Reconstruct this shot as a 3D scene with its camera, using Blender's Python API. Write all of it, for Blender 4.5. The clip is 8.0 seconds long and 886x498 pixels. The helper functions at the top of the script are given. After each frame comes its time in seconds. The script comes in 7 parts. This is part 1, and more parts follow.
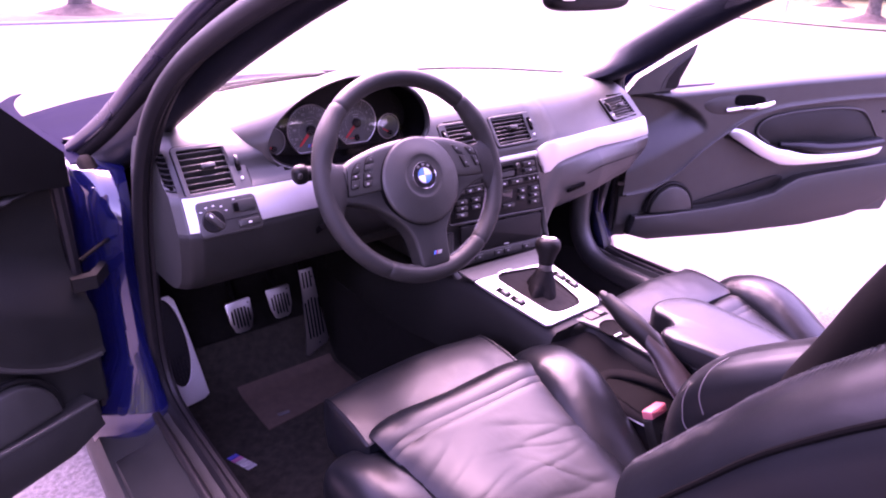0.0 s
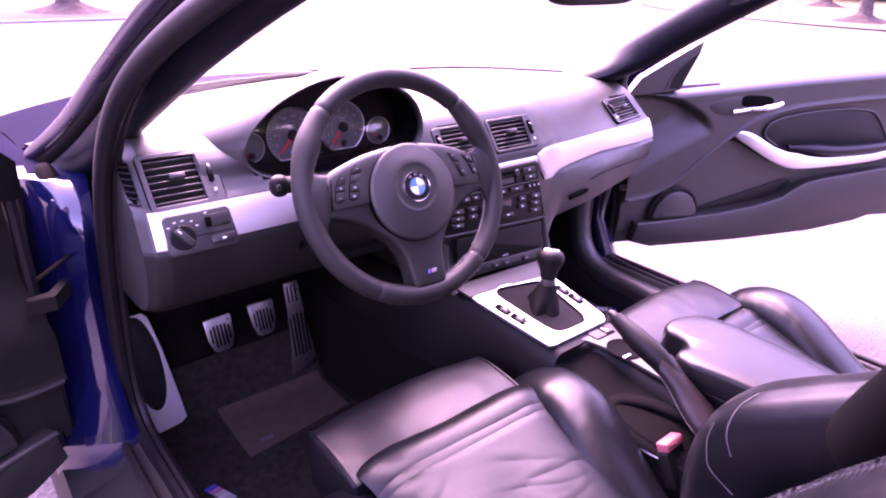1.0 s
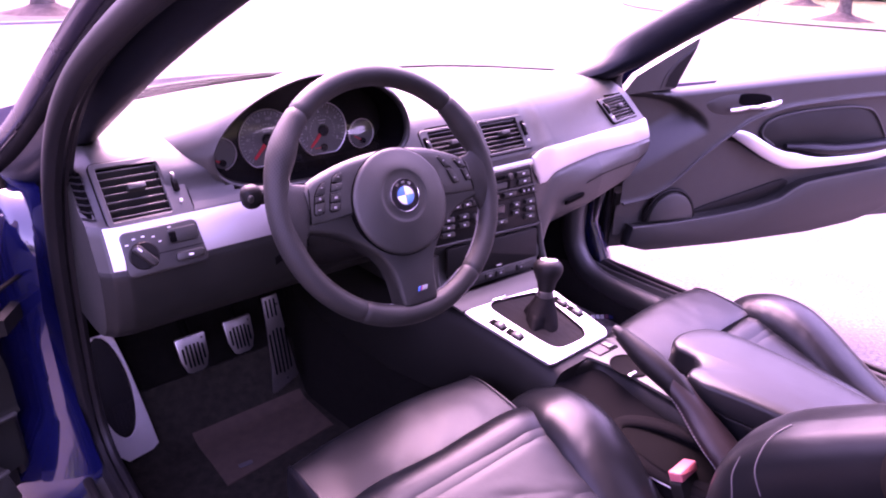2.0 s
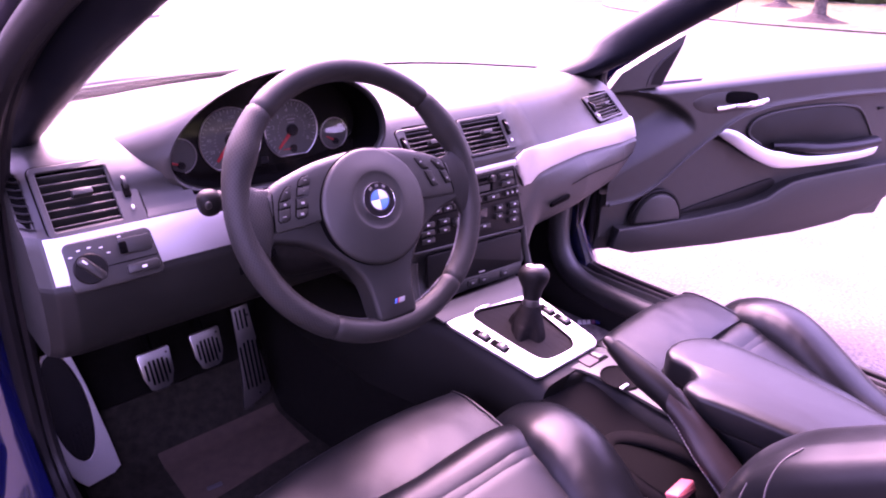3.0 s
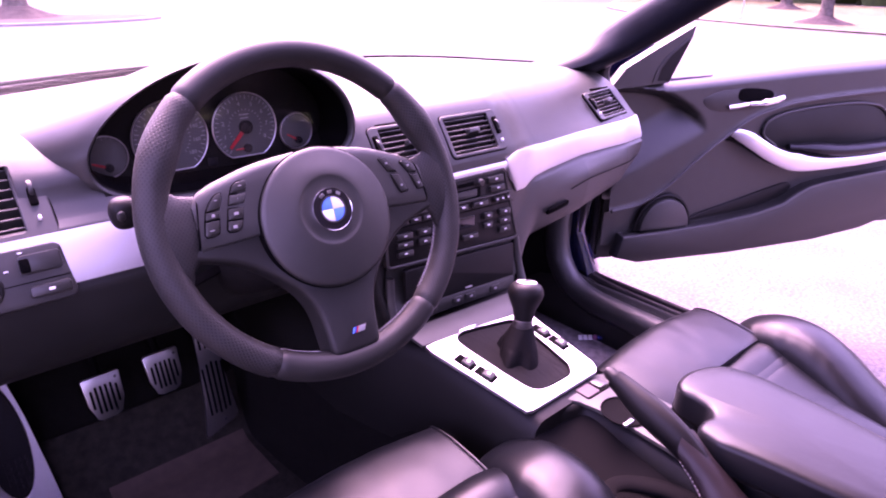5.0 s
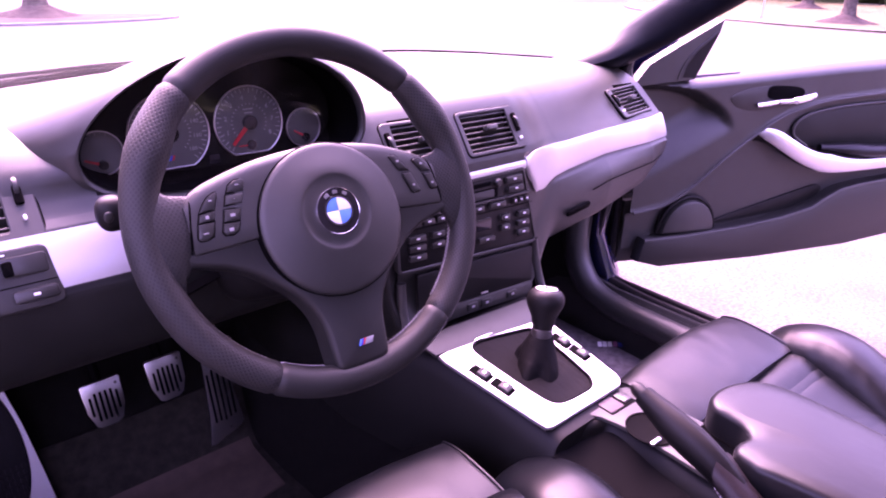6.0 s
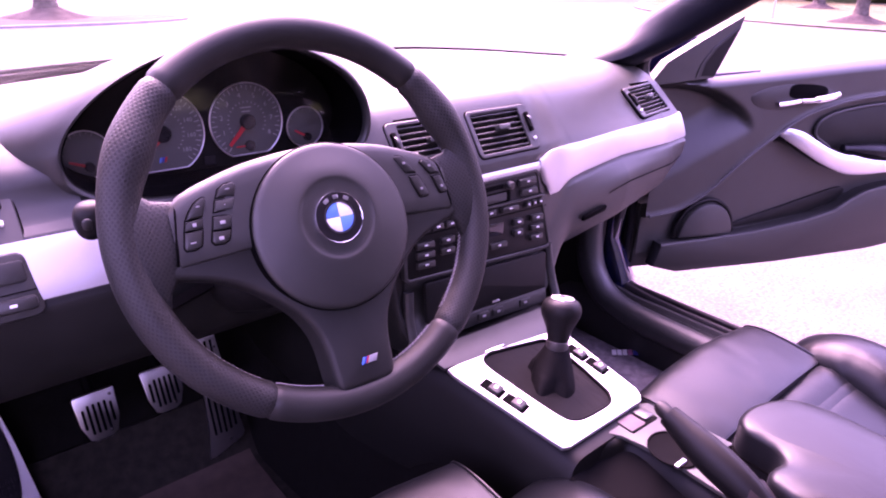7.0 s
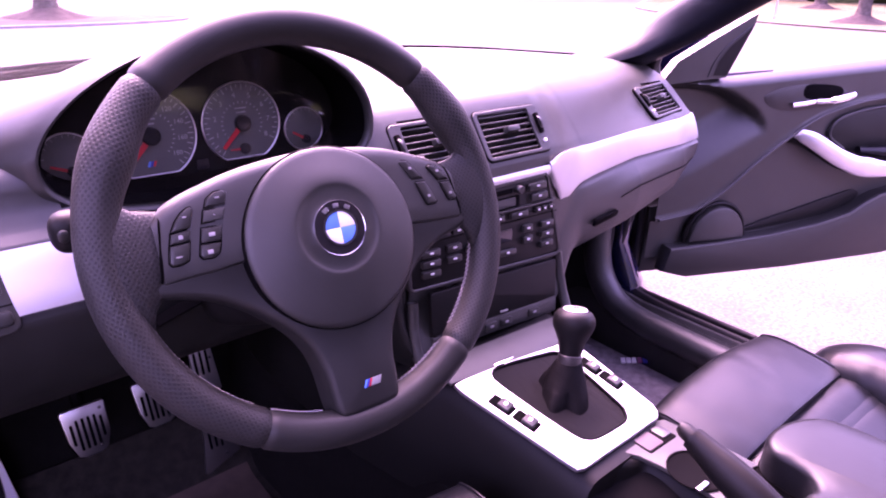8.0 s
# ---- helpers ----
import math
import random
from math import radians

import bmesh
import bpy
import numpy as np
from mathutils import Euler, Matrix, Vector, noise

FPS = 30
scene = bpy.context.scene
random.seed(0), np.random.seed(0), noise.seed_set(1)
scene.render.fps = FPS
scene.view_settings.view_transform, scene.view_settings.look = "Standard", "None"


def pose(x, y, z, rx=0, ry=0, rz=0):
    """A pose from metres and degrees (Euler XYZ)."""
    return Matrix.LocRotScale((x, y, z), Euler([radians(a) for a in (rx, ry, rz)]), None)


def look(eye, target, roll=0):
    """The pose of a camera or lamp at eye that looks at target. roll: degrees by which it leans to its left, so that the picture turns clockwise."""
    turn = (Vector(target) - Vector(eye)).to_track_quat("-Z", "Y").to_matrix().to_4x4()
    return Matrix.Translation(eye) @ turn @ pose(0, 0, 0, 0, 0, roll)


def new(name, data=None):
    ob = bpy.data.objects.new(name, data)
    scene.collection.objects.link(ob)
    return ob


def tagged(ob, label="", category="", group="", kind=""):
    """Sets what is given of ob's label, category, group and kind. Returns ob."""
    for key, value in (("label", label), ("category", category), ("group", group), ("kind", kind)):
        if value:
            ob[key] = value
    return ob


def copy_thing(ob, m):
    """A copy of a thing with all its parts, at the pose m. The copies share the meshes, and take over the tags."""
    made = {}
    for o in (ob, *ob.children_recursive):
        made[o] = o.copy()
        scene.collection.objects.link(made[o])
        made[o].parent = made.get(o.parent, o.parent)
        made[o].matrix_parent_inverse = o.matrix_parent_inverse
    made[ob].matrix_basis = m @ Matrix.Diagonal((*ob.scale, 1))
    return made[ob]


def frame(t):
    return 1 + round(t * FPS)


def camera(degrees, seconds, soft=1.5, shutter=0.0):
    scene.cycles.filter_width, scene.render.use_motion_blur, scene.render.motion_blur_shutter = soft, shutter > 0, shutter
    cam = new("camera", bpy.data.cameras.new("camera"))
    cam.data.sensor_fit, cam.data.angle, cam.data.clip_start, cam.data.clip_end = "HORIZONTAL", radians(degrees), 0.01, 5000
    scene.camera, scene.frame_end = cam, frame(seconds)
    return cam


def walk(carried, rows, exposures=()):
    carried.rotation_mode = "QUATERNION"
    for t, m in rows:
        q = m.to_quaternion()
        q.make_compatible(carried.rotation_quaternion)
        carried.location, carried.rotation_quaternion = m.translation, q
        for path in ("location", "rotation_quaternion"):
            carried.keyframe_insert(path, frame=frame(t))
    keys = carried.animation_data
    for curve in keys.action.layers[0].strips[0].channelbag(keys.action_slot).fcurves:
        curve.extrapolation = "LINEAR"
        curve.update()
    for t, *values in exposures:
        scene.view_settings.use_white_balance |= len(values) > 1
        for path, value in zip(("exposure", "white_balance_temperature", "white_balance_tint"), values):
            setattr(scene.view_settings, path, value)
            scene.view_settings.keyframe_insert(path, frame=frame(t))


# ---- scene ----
cam = camera(69.0, 8.0, soft=2.0)
PATH = [
    (0, (-0.977, -0.857, 1.244), (0.19, 0.555, 0.441), 1.7),
    (0.5, (-0.943, -0.812, 1.237), (0.233, 0.592, 0.432), 1.8),
    (1, (-0.912, -0.773, 1.229), (0.271, 0.625, 0.425), 1.8),
    (1.5, (-0.882, -0.73, 1.221), (0.314, 0.657, 0.417), 1.7),
    (3, (-0.809, -0.649, 1.19), (0.45, 0.686, 0.395), 1.8),
    (3.5, (-0.77, -0.625, 1.186), (0.494, 0.705, 0.389), 1.8),
    (4, (-0.736, -0.611, 1.178), (0.527, 0.722, 0.386), 1.7),
    (5.5, (-0.67, -0.558, 1.141), (0.567, 0.802, 0.353), 1.7),
    (6, (-0.652, -0.537, 1.135), (0.566, 0.839, 0.346), 1.6),
    (6.5, (-0.635, -0.515, 1.132), (0.573, 0.871, 0.343), 1.5),
    (7, (-0.619, -0.496, 1.121), (0.581, 0.897, 0.335), 1.4),
    (7.5, (-0.607, -0.475, 1.116), (0.593, 0.918, 0.329), 1.4),
    (8, (-0.594, -0.455, 1.112), (0.605, 0.94, 0.327), 1.4),
]
walk(cam, [(t, look(eye, target, roll)) for t, eye, target, roll in PATH],
     [(0.0, 4.72, 7250, 110.0), (3.0, 4.53, 7250, 116.0), (8.0, 4.46, 7250, 115.0)])

# ---- world and light: a bright overcast day ----
world = bpy.data.worlds.new("sky")
scene.world = world
world.use_nodes = True
wn = world.node_tree.nodes
sky = wn.new("ShaderNodeTexSky")
sky.sky_type, sky.sun_disc = "NISHITA", False
sky.sun_elevation, sky.sun_rotation = radians(53), radians(22)
sky.air_density, sky.dust_density, sky.ozone_density = 1.0, 2.2, 1.0
wn["Background"].inputs["Strength"].default_value = 0.105
world.node_tree.links.new(sky.outputs[0], wn["Background"].inputs["Color"])
sun = new("sun", bpy.data.lights.new("sun", "SUN"))
sun.data.energy, sun.data.angle, sun.data.color = 0.90, radians(60), (0.86, 0.94, 1.0)
sun.matrix_world = look((5.65, 14.0, 20.0), (0, 0, 0))


# ---- materials ----
def material(name, color, rough=0.5, metal=0.0, spec=0.5, vary=0.15, scale=30.0, fine=900.0, bump=0.15, coat=0.0,
             second=None, speck=0.0, dist=0.0006):
    """A surface with a slow and a fine variation of colour, gloss and relief."""
    m = bpy.data.materials.new(name)
    m.use_nodes = True
    nt = m.node_tree
    n, l = nt.nodes, nt.links
    p = n["Principled BSDF"]
    tc = n.new("ShaderNodeTexCoord")
    slow, grain = n.new("ShaderNodeTexNoise"), n.new("ShaderNodeTexNoise")
    slow.inputs["Scale"].default_value, slow.inputs["Detail"].default_value = scale, 5.0
    grain.inputs["Scale"].default_value, grain.inputs["Detail"].default_value = fine, 3.0
    for t in (slow, grain):
        l.new(tc.outputs["Object"], t.inputs["Vector"])
    ramp = n.new("ShaderNodeValToRGB")
    lo, hi = [c * (1 - vary) for c in color], [min(1.0, c * (1 + vary)) for c in (second or color)]
    ramp.color_ramp.elements[0].position, ramp.color_ramp.elements[1].position = 0.3, 0.7
    ramp.color_ramp.elements[0].color, ramp.color_ramp.elements[1].color = (*lo, 1), (*hi, 1)
    l.new(slow.outputs["Fac"], ramp.inputs["Fac"])
    mix = n.new("ShaderNodeMix")
    mix.data_type, mix.blend_type = "RGBA", "OVERLAY"
    mix.inputs["Factor"].default_value = speck
    l.new(ramp.outputs["Color"], mix.inputs["A"])
    l.new(grain.outputs["Fac"], mix.inputs["B"])
    l.new(mix.outputs["Result"], p.inputs["Base Color"])
    rr = n.new("ShaderNodeMapRange")
    rr.inputs["To Min"].default_value, rr.inputs["To Max"].default_value = max(0.02, rough - 0.07), min(1.0, rough + 0.07)
    l.new(slow.outputs["Fac"], rr.inputs["Value"])
    l.new(rr.outputs["Result"], p.inputs["Roughness"])
    p.inputs["Metallic"].default_value = metal
    p.inputs["Specular IOR Level"].default_value = spec
    p.inputs["Coat Weight"].default_value = coat
    p.inputs["Coat Roughness"].default_value = 0.04
    if bump:
        b = n.new("ShaderNodeBump")
        b.inputs["Strength"].default_value, b.inputs["Distance"].default_value = bump, dist
        l.new(grain.outputs["Fac"], b.inputs["Height"])
        l.new(b.outputs["Normal"], p.inputs["Normal"])
    return m


def leather(name, color, rough, wrinkle=0.35, spec=0.48):
    """Leather: fine pebble grain over long soft creases."""
    m = material(name, color, rough, spec=spec, vary=0.2, scale=12, fine=1400, bump=0.12)
    n, l = m.node_tree.nodes, m.node_tree.links
    b0 = [x for x in n if x.bl_idname == "ShaderNodeBump"][0]
    tc = [x for x in n if x.bl_idname == "ShaderNodeTexCoord"][0]
    cre = n.new("ShaderNodeTexNoise")
    cre.inputs["Scale"].default_value, cre.inputs["Detail"].default_value, cre.inputs["Distortion"].default_value = 9, 2, 0.8
    l.new(tc.outputs["Object"], cre.inputs["Vector"])
    b = n.new("ShaderNodeBump")
    b.inputs["Strength"].default_value, b.inputs["Distance"].default_value = wrinkle, 0.012
    l.new(cre.outputs["Fac"], b.inputs["Height"])
    mp = n.new("ShaderNodeMapping")
    mp.inputs["Scale"].default_value, mp.inputs["Rotation"].default_value = (1.0, 0.35, 1.0), (0.2, 0.3, 0.6)
    fold = n.new("ShaderNodeTexNoise")
    fold.inputs["Scale"].default_value, fold.inputs["Detail"].default_value, fold.inputs["Distortion"].default_value = 55, 4, 1.2
    l.new(tc.outputs["Object"], mp.inputs["Vector"])
    l.new(mp.outputs["Vector"], fold.inputs["Vector"])
    b2 = n.new("ShaderNodeBump")
    b2.inputs["Strength"].default_value, b2.inputs["Distance"].default_value = min(1.0, wrinkle * 1.5), 0.0018
    l.new(fold.outputs["Fac"], b2.inputs["Height"])
    l.new(b.outputs["Normal"], b2.inputs["Normal"])
    l.new(b2.outputs["Normal"], b0.inputs["Normal"])
    return m


def perforated(name, color, rough):
    """Leather punched with staggered rows of small holes, laid out along the mesh's own UV in metres."""
    m = material(name, color, rough, spec=0.38, vary=0.12, scale=20, fine=1400, bump=0.1)
    n, l = m.node_tree.nodes, m.node_tree.links
    p = n["Principled BSDF"]
    b0 = [x for x in n if x.bl_idname == "ShaderNodeBump"][0]
    tc = n.new("ShaderNodeTexCoord")
    dots = None
    for shift in (0.0, 0.5):
        mp = n.new("ShaderNodeMapping")
        mp.inputs["Scale"].default_value = (1 / 0.0052, 1 / 0.0040, 1)
        mp.inputs["Location"].default_value = (shift, shift, 0)
        l.new(tc.outputs["UV"], mp.inputs["Vector"])
        fr = n.new("ShaderNodeVectorMath")
        fr.operation = "FRACTION"
        l.new(mp.outputs["Vector"], fr.inputs[0])
        di = n.new("ShaderNodeVectorMath")
        di.operation = "DISTANCE"
        di.inputs[1].default_value = (0.5, 0.5, 0)
        l.new(fr.outputs["Vector"], di.inputs[0])
        mr = n.new("ShaderNodeMapRange")
        mr.inputs["From Min"].default_value, mr.inputs["From Max"].default_value = 0.15, 0.26
        l.new(di.outputs["Value"], mr.inputs["Value"])
        if dots is None:
            dots = mr.outputs["Result"]
        else:
            mn = n.new("ShaderNodeMath")
            mn.operation = "MINIMUM"
            l.new(dots, mn.inputs[0])
            l.new(mr.outputs["Result"], mn.inputs[1])
            dots = mn.outputs["Value"]
    b = n.new("ShaderNodeBump")
    b.inputs["Strength"].default_value, b.inputs["Distance"].default_value = 0.40, 0.0005
    l.new(dots, b.inputs["Height"])
    l.new(b0.outputs["Normal"], b.inputs["Normal"])
    l.new(b.outputs["Normal"], p.inputs["Normal"])
    src = p.inputs["Base Color"].links[0].from_socket
    mx = n.new("ShaderNodeMix")
    mx.data_type, mx.blend_type = "RGBA", "MULTIPLY"
    mx.inputs["Factor"].default_value = 0.85
    l.new(src, mx.inputs["A"])
    l.new(dots, mx.inputs["B"])
    l.new(mx.outputs["Result"], p.inputs["Base Color"])
    return m


def brushed(name, color, rough):
    """Brushed aluminium: streaks drawn out along x."""
    m = material(name, color, rough, metal=1.0, vary=0.06, scale=8, fine=300, bump=0.0)
    n, l = m.node_tree.nodes, m.node_tree.links
    p = n["Principled BSDF"]
    tc = [x for x in n if x.bl_idname == "ShaderNodeTexCoord"][0]
    mp = n.new("ShaderNodeMapping")
    mp.inputs["Scale"].default_value = (40, 900, 900)
    st = n.new("ShaderNodeTexNoise")
    st.inputs["Scale"].default_value, st.inputs["Detail"].default_value = 1.0, 2
    b = n.new("ShaderNodeBump")
    b.inputs["Strength"].default_value, b.inputs["Distance"].default_value = 0.12, 0.0003
    l.new(tc.outputs["Object"], mp.inputs["Vector"])
    l.new(mp.outputs["Vector"], st.inputs["Vector"])
    l.new(st.outputs["Fac"], b.inputs["Height"])
    l.new(b.outputs["Normal"], p.inputs["Normal"])
    return m


def clear(name, tint, gloss, graze=0.7, face=0.045):
    """A clear pane: it lets light straight through and mirrors a little, more so at a grazing look."""
    m = bpy.data.materials.new(name)
    m.use_nodes = True
    n, l = m.node_tree.nodes, m.node_tree.links
    n.remove(n["Principled BSDF"])
    tr, gl, fr, mx = (n.new("ShaderNodeBsdf" + k) if k in ("Transparent", "Glossy") else n.new("ShaderNode" + k)
                      for k in ("Transparent", "Glossy", "LayerWeight", "MixShader"))
    tr.inputs["Color"].default_value = (*tint, 1)
    gl.inputs["Roughness"].default_value = gloss
    pw, ml = n.new("ShaderNodeMath"), n.new("ShaderNodeMath")
    pw.operation, ml.operation = "POWER", "MULTIPLY_ADD"
    pw.inputs[1].default_value = 4.0
    ml.inputs[1].default_value, ml.inputs[2].default_value = graze, face
    fr.inputs["Blend"].default_value = 0.5
    l.new(fr.outputs["Facing"], pw.inputs[0])
    l.new(pw.outputs["Value"], ml.inputs[0])
    l.new(ml.outputs["Value"], mx.inputs["Fac"])
    l.new(tr.outputs["BSDF"], mx.inputs[1])
    l.new(gl.outputs["BSDF"], mx.inputs[2])
    l.new(mx.outputs["Shader"], n["Material Output"].inputs["Surface"])
    return m


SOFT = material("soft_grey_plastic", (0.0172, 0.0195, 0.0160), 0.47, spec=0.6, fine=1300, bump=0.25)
HARD = material("hard_black_plastic", (0.0040, 0.0045, 0.0036), 0.52, spec=0.2, fine=1500, bump=0.12)
GLOSS = material("gloss_black_plastic", (0.012, 0.012, 0.013), 0.18, bump=0.0)
BUTTON = material("button_plastic", (0.016, 0.018, 0.015), 0.38, bump=0.06)
# SOFT made darker, for shade on the door bin and in the latch recess
DOOR_LOW = material("darkened_door_plastic", (0.0120, 0.0136, 0.0112), 0.47, spec=0.5, fine=1300, bump=0.2)
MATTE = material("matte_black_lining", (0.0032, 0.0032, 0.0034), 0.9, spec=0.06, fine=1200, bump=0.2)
# SOFT made darker, for the shade on the lower dash and driver's door
LOWER = material("darkened_plastic", (0.0098, 0.0110, 0.0090), 0.5, spec=0.25, fine=1300, bump=0.2)
SPOKE = material("spoke_plastic", (0.0110, 0.0125, 0.0102), 0.5, spec=0.4, fine=1300, bump=0.2)
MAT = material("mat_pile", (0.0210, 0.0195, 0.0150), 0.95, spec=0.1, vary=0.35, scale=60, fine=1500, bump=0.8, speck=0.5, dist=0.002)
# near-zero black; its colour also stands in for shade inside hollows
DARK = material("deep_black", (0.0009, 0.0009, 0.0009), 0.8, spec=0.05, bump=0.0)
RUBBER = material("seal_rubber", (0.0045, 0.0044, 0.0048), 0.55, spec=0.3, fine=700, bump=0.2)
RAIL = material("painted_rail", (0.022, 0.019, 0.029), 0.28, spec=0.5, coat=0.3, bump=0.0, vary=0.15, scale=6)
SEAL = material("grey_seal_rubber", (0.0178, 0.0195, 0.0168), 0.47, spec=0.42, fine=700, bump=0.2)
LEATHER = leather("black_leather", (0.0032, 0.0044, 0.0054), 0.32, 0.07, 0.21)
LEATHER_FLAT = leather("black_smooth_leather", (0.0034, 0.0046, 0.0056), 0.36, 0.06, 0.26)
GRIP = leather("worn_black_leather", (0.0026, 0.0029, 0.0027), 0.50, 0.04, 0.25)
RIM_LEATHER = leather("wheel_leather", (0.0125, 0.0140, 0.0116), 0.50, 0.02, 0.34)
RIM_HOLES = perforated("perforated_leather", (0.0128, 0.0145, 0.0118), 0.54)
GAITER = leather("gaiter_leather", (0.0060, 0.0030, 0.0038), 0.5, 0.25)
# mat pile brightened in colour, for light from the passenger's door
MAT_LIT = material("lit_mat_pile", (0.15, 0.137, 0.138), 0.95, spec=0.1, vary=0.3, scale=60, fine=1500, bump=0.8, speck=0.5, dist=0.002)
SUEDE = leather("boot_suede", (0.0016, 0.0016, 0.0016), 0.7, 0.5)
SUEDE.node_tree.nodes["Principled BSDF"].inputs["Specular IOR Level"].default_value = 0.12
CARPET = material("carpet", (0.0052, 0.0053, 0.0043), 0.95, spec=0.1, vary=0.35, scale=60, fine=1500, bump=0.8, speck=0.5, dist=0.002)
MATPAD = material("heel_pad", (0.060, 0.042, 0.032), 0.85, spec=0.2, vary=0.15, scale=40, fine=1200, bump=0.5)
ALU = brushed("brushed_aluminium", (0.80, 0.79, 0.80), 0.46)
# ALU made darker, to tone down the glare on some trim
STRIP = brushed("dimmed_aluminium", (0.64, 0.63, 0.64), 0.46)
ALU_PEDAL = brushed("pedal_aluminium", (0.42, 0.42, 0.41), 0.34)
CHROME = material("chrome", (0.85, 0.85, 0.86), 0.12, metal=1.0, bump=0.0, vary=0.03)
SATIN = material("satin_metal", (0.60, 0.60, 0.62), 0.32, metal=1.0, bump=0.05)
PAINT = material("dark_blue_paint", (0.0042, 0.0042, 0.0125), 0.5, spec=0.003, metal=0.0, coat=0.0, bump=0.0, vary=0.2, scale=3)
PAINT_IN = material("blue_paint_in_the_door_shut", (0.0026, 0.0046, 0.030), 0.14, metal=0.0, coat=1.0, bump=0.0, vary=0.2, scale=5)
STEEL = material("zinc_steel", (0.11, 0.105, 0.10), 0.5, metal=0.9, vary=0.3, scale=60, bump=0.1)
HAZARD = material("warning_switch_red", (0.085, 0.066, 0.068), 0.6, spec=0.2, bump=0.0, vary=0.05)
ICON = material("printed_grey", (0.26, 0.26, 0.265), 0.5, bump=0.0, vary=0.03)
CONSOLE_GREY = material("satin_grey_plastic", (0.030, 0.033, 0.029), 0.5, spec=0.4, fine=1300, bump=0.1)
WHITE = material("printed_white", (0.75, 0.75, 0.75), 0.5, bump=0.0, vary=0.03)
RED = material("needle_red", (0.55, 0.03, 0.03), 0.45, bump=0.0, vary=0.03)
SIGNAL = material("signal_red_plastic", (0.42, 0.10, 0.11), 0.35, bump=0.0, vary=0.05)
BLUE = material("enamel_blue", (0.04, 0.24, 0.70), 0.3, bump=0.0, vary=0.03, coat=0.6)
NAVY = material("stripe_navy", (0.03, 0.05, 0.30), 0.4, bump=0.0, vary=0.03)
VIOLET = material("stripe_violet", (0.35, 0.10, 0.20), 0.5, bump=0.0, vary=0.03)
DULL_THREAD = material("grey_thread", (0.050, 0.050, 0.055), 0.7, bump=0.2)
PILLAR_TRIM = material("pillar_trim_cloth", (0.0040, 0.0056, 0.0086), 0.40, spec=0.14, fine=1300, bump=0.2)
THREAD = material("pale_thread", (0.34, 0.33, 0.34), 0.7, bump=0.2)
DIAL = material("dial_grey", (0.072, 0.077, 0.070), 0.55, bump=0.0, vary=0.06)
HEADLINER = material("headliner_cloth", (0.23, 0.235, 0.24), 0.95, spec=0.1, fine=1200, bump=0.4)
GLASS = clear("window_glass", (0.93, 0.96, 0.94), 0.0, 0.22, 0.03)
COVER = clear("cluster_cover", (0.95, 0.95, 0.95), 0.01, 0.35, 0.05)
MIRROR = material("mirror_silver", (0.85, 0.86, 0.87), 0.02, metal=1.0, bump=0.0, vary=0.01)
ASPHALT = material("pale_worn_asphalt", (0.084, 0.081, 0.082), 0.9, spec=0.2, vary=0.14, scale=3.0, fine=75, bump=0.6, speck=0.85, dist=0.010,
                   second=(0.092, 0.089, 0.090))
MULCH = material("brown_mulch", (0.052, 0.040, 0.038), 0.95, spec=0.1, vary=0.4, scale=5, fine=60, bump=1.0, speck=0.6, dist=0.03)
SOIL = material("dry_soil", (0.082, 0.064, 0.056), 0.95, spec=0.1, vary=0.3, scale=3, fine=60, bump=0.8, speck=0.5, dist=0.02)
KERB = material("kerb_concrete", (0.20, 0.19, 0.195), 0.85, spec=0.2, vary=0.15, scale=4, fine=80, bump=0.5, dist=0.004)
BARK = material("tree_bark", (0.085, 0.070, 0.062), 0.95, spec=0.1, vary=0.4, scale=9, fine=40, bump=1.0, dist=0.03)
LEAF = material("tree_leaves", (0.055, 0.085, 0.025), 0.7, spec=0.3, vary=0.4, scale=2, fine=30, bump=0.0)
GRASS = material("dry_grass", (0.14, 0.13, 0.065), 0.95, spec=0.1, vary=0.4, scale=2, fine=70, bump=1.0, speck=0.6, dist=0.03)


# ---- mesh helpers ----
def V(*a):
    return Vector(a)


def thing(name, base, label, category, group="", kind=""):
    ob = new(name)
    ob.empty_display_size = 0.05
    ob.location = base
    return tagged(ob, label, category, group, kind)


def part(name, bm, mat, parent=None, label="", sharp=38, kind="", category=""):
    me = bpy.data.meshes.new(name)
    bmesh.ops.recalc_face_normals(bm, faces=bm.faces)
    bm.to_mesh(me)
    bm.free()
    me.materials.append(mat)
    me.shade_smooth()
    me.set_sharp_from_angle(angle=radians(sharp))
    ob = new(name, me)
    if parent is not None:
        ob.parent = parent
        if parent.type == "EMPTY":
            ob.matrix_parent_inverse = Matrix.Translation(-parent.location)
    return tagged(ob, label, category, "", kind)


def smooth_path(pts, per=6):
    """A Catmull-Rom curve through the points."""
    p = [Vector(q) for q in pts]
    p = [2 * p[0] - p[1], *p, 2 * p[-1] - p[-2]]
    out = []
    for i in range(1, len(p) - 2):
        a, b, c, d = p[i - 1:i + 3]
        for k in range(per):
            t = k / per
            out.append(0.5 * ((2 * b) + (c - a) * t + (2 * a - 5 * b + 4 * c - d) * t * t + (3 * b - a - 3 * c + d) * t ** 3))
    return out + [p[-2]]


def loft(rings, closed=True, caps=True, bm=None):
    bm = bm or bmesh.new()
    rows = [[bm.verts.new(v) for v in r] for r in rings]
    n = len(rows[0])
    for a, b in zip(rows, rows[1:]):
        for i in range(n if closed else n - 1):
            j = (i + 1) % n
            bm.faces.new((a[i], a[j], b[j], b[i]))
    if caps and closed:
        bm.faces.new(rows[0][::-1])
        bm.faces.new(rows[-1])
    return bm


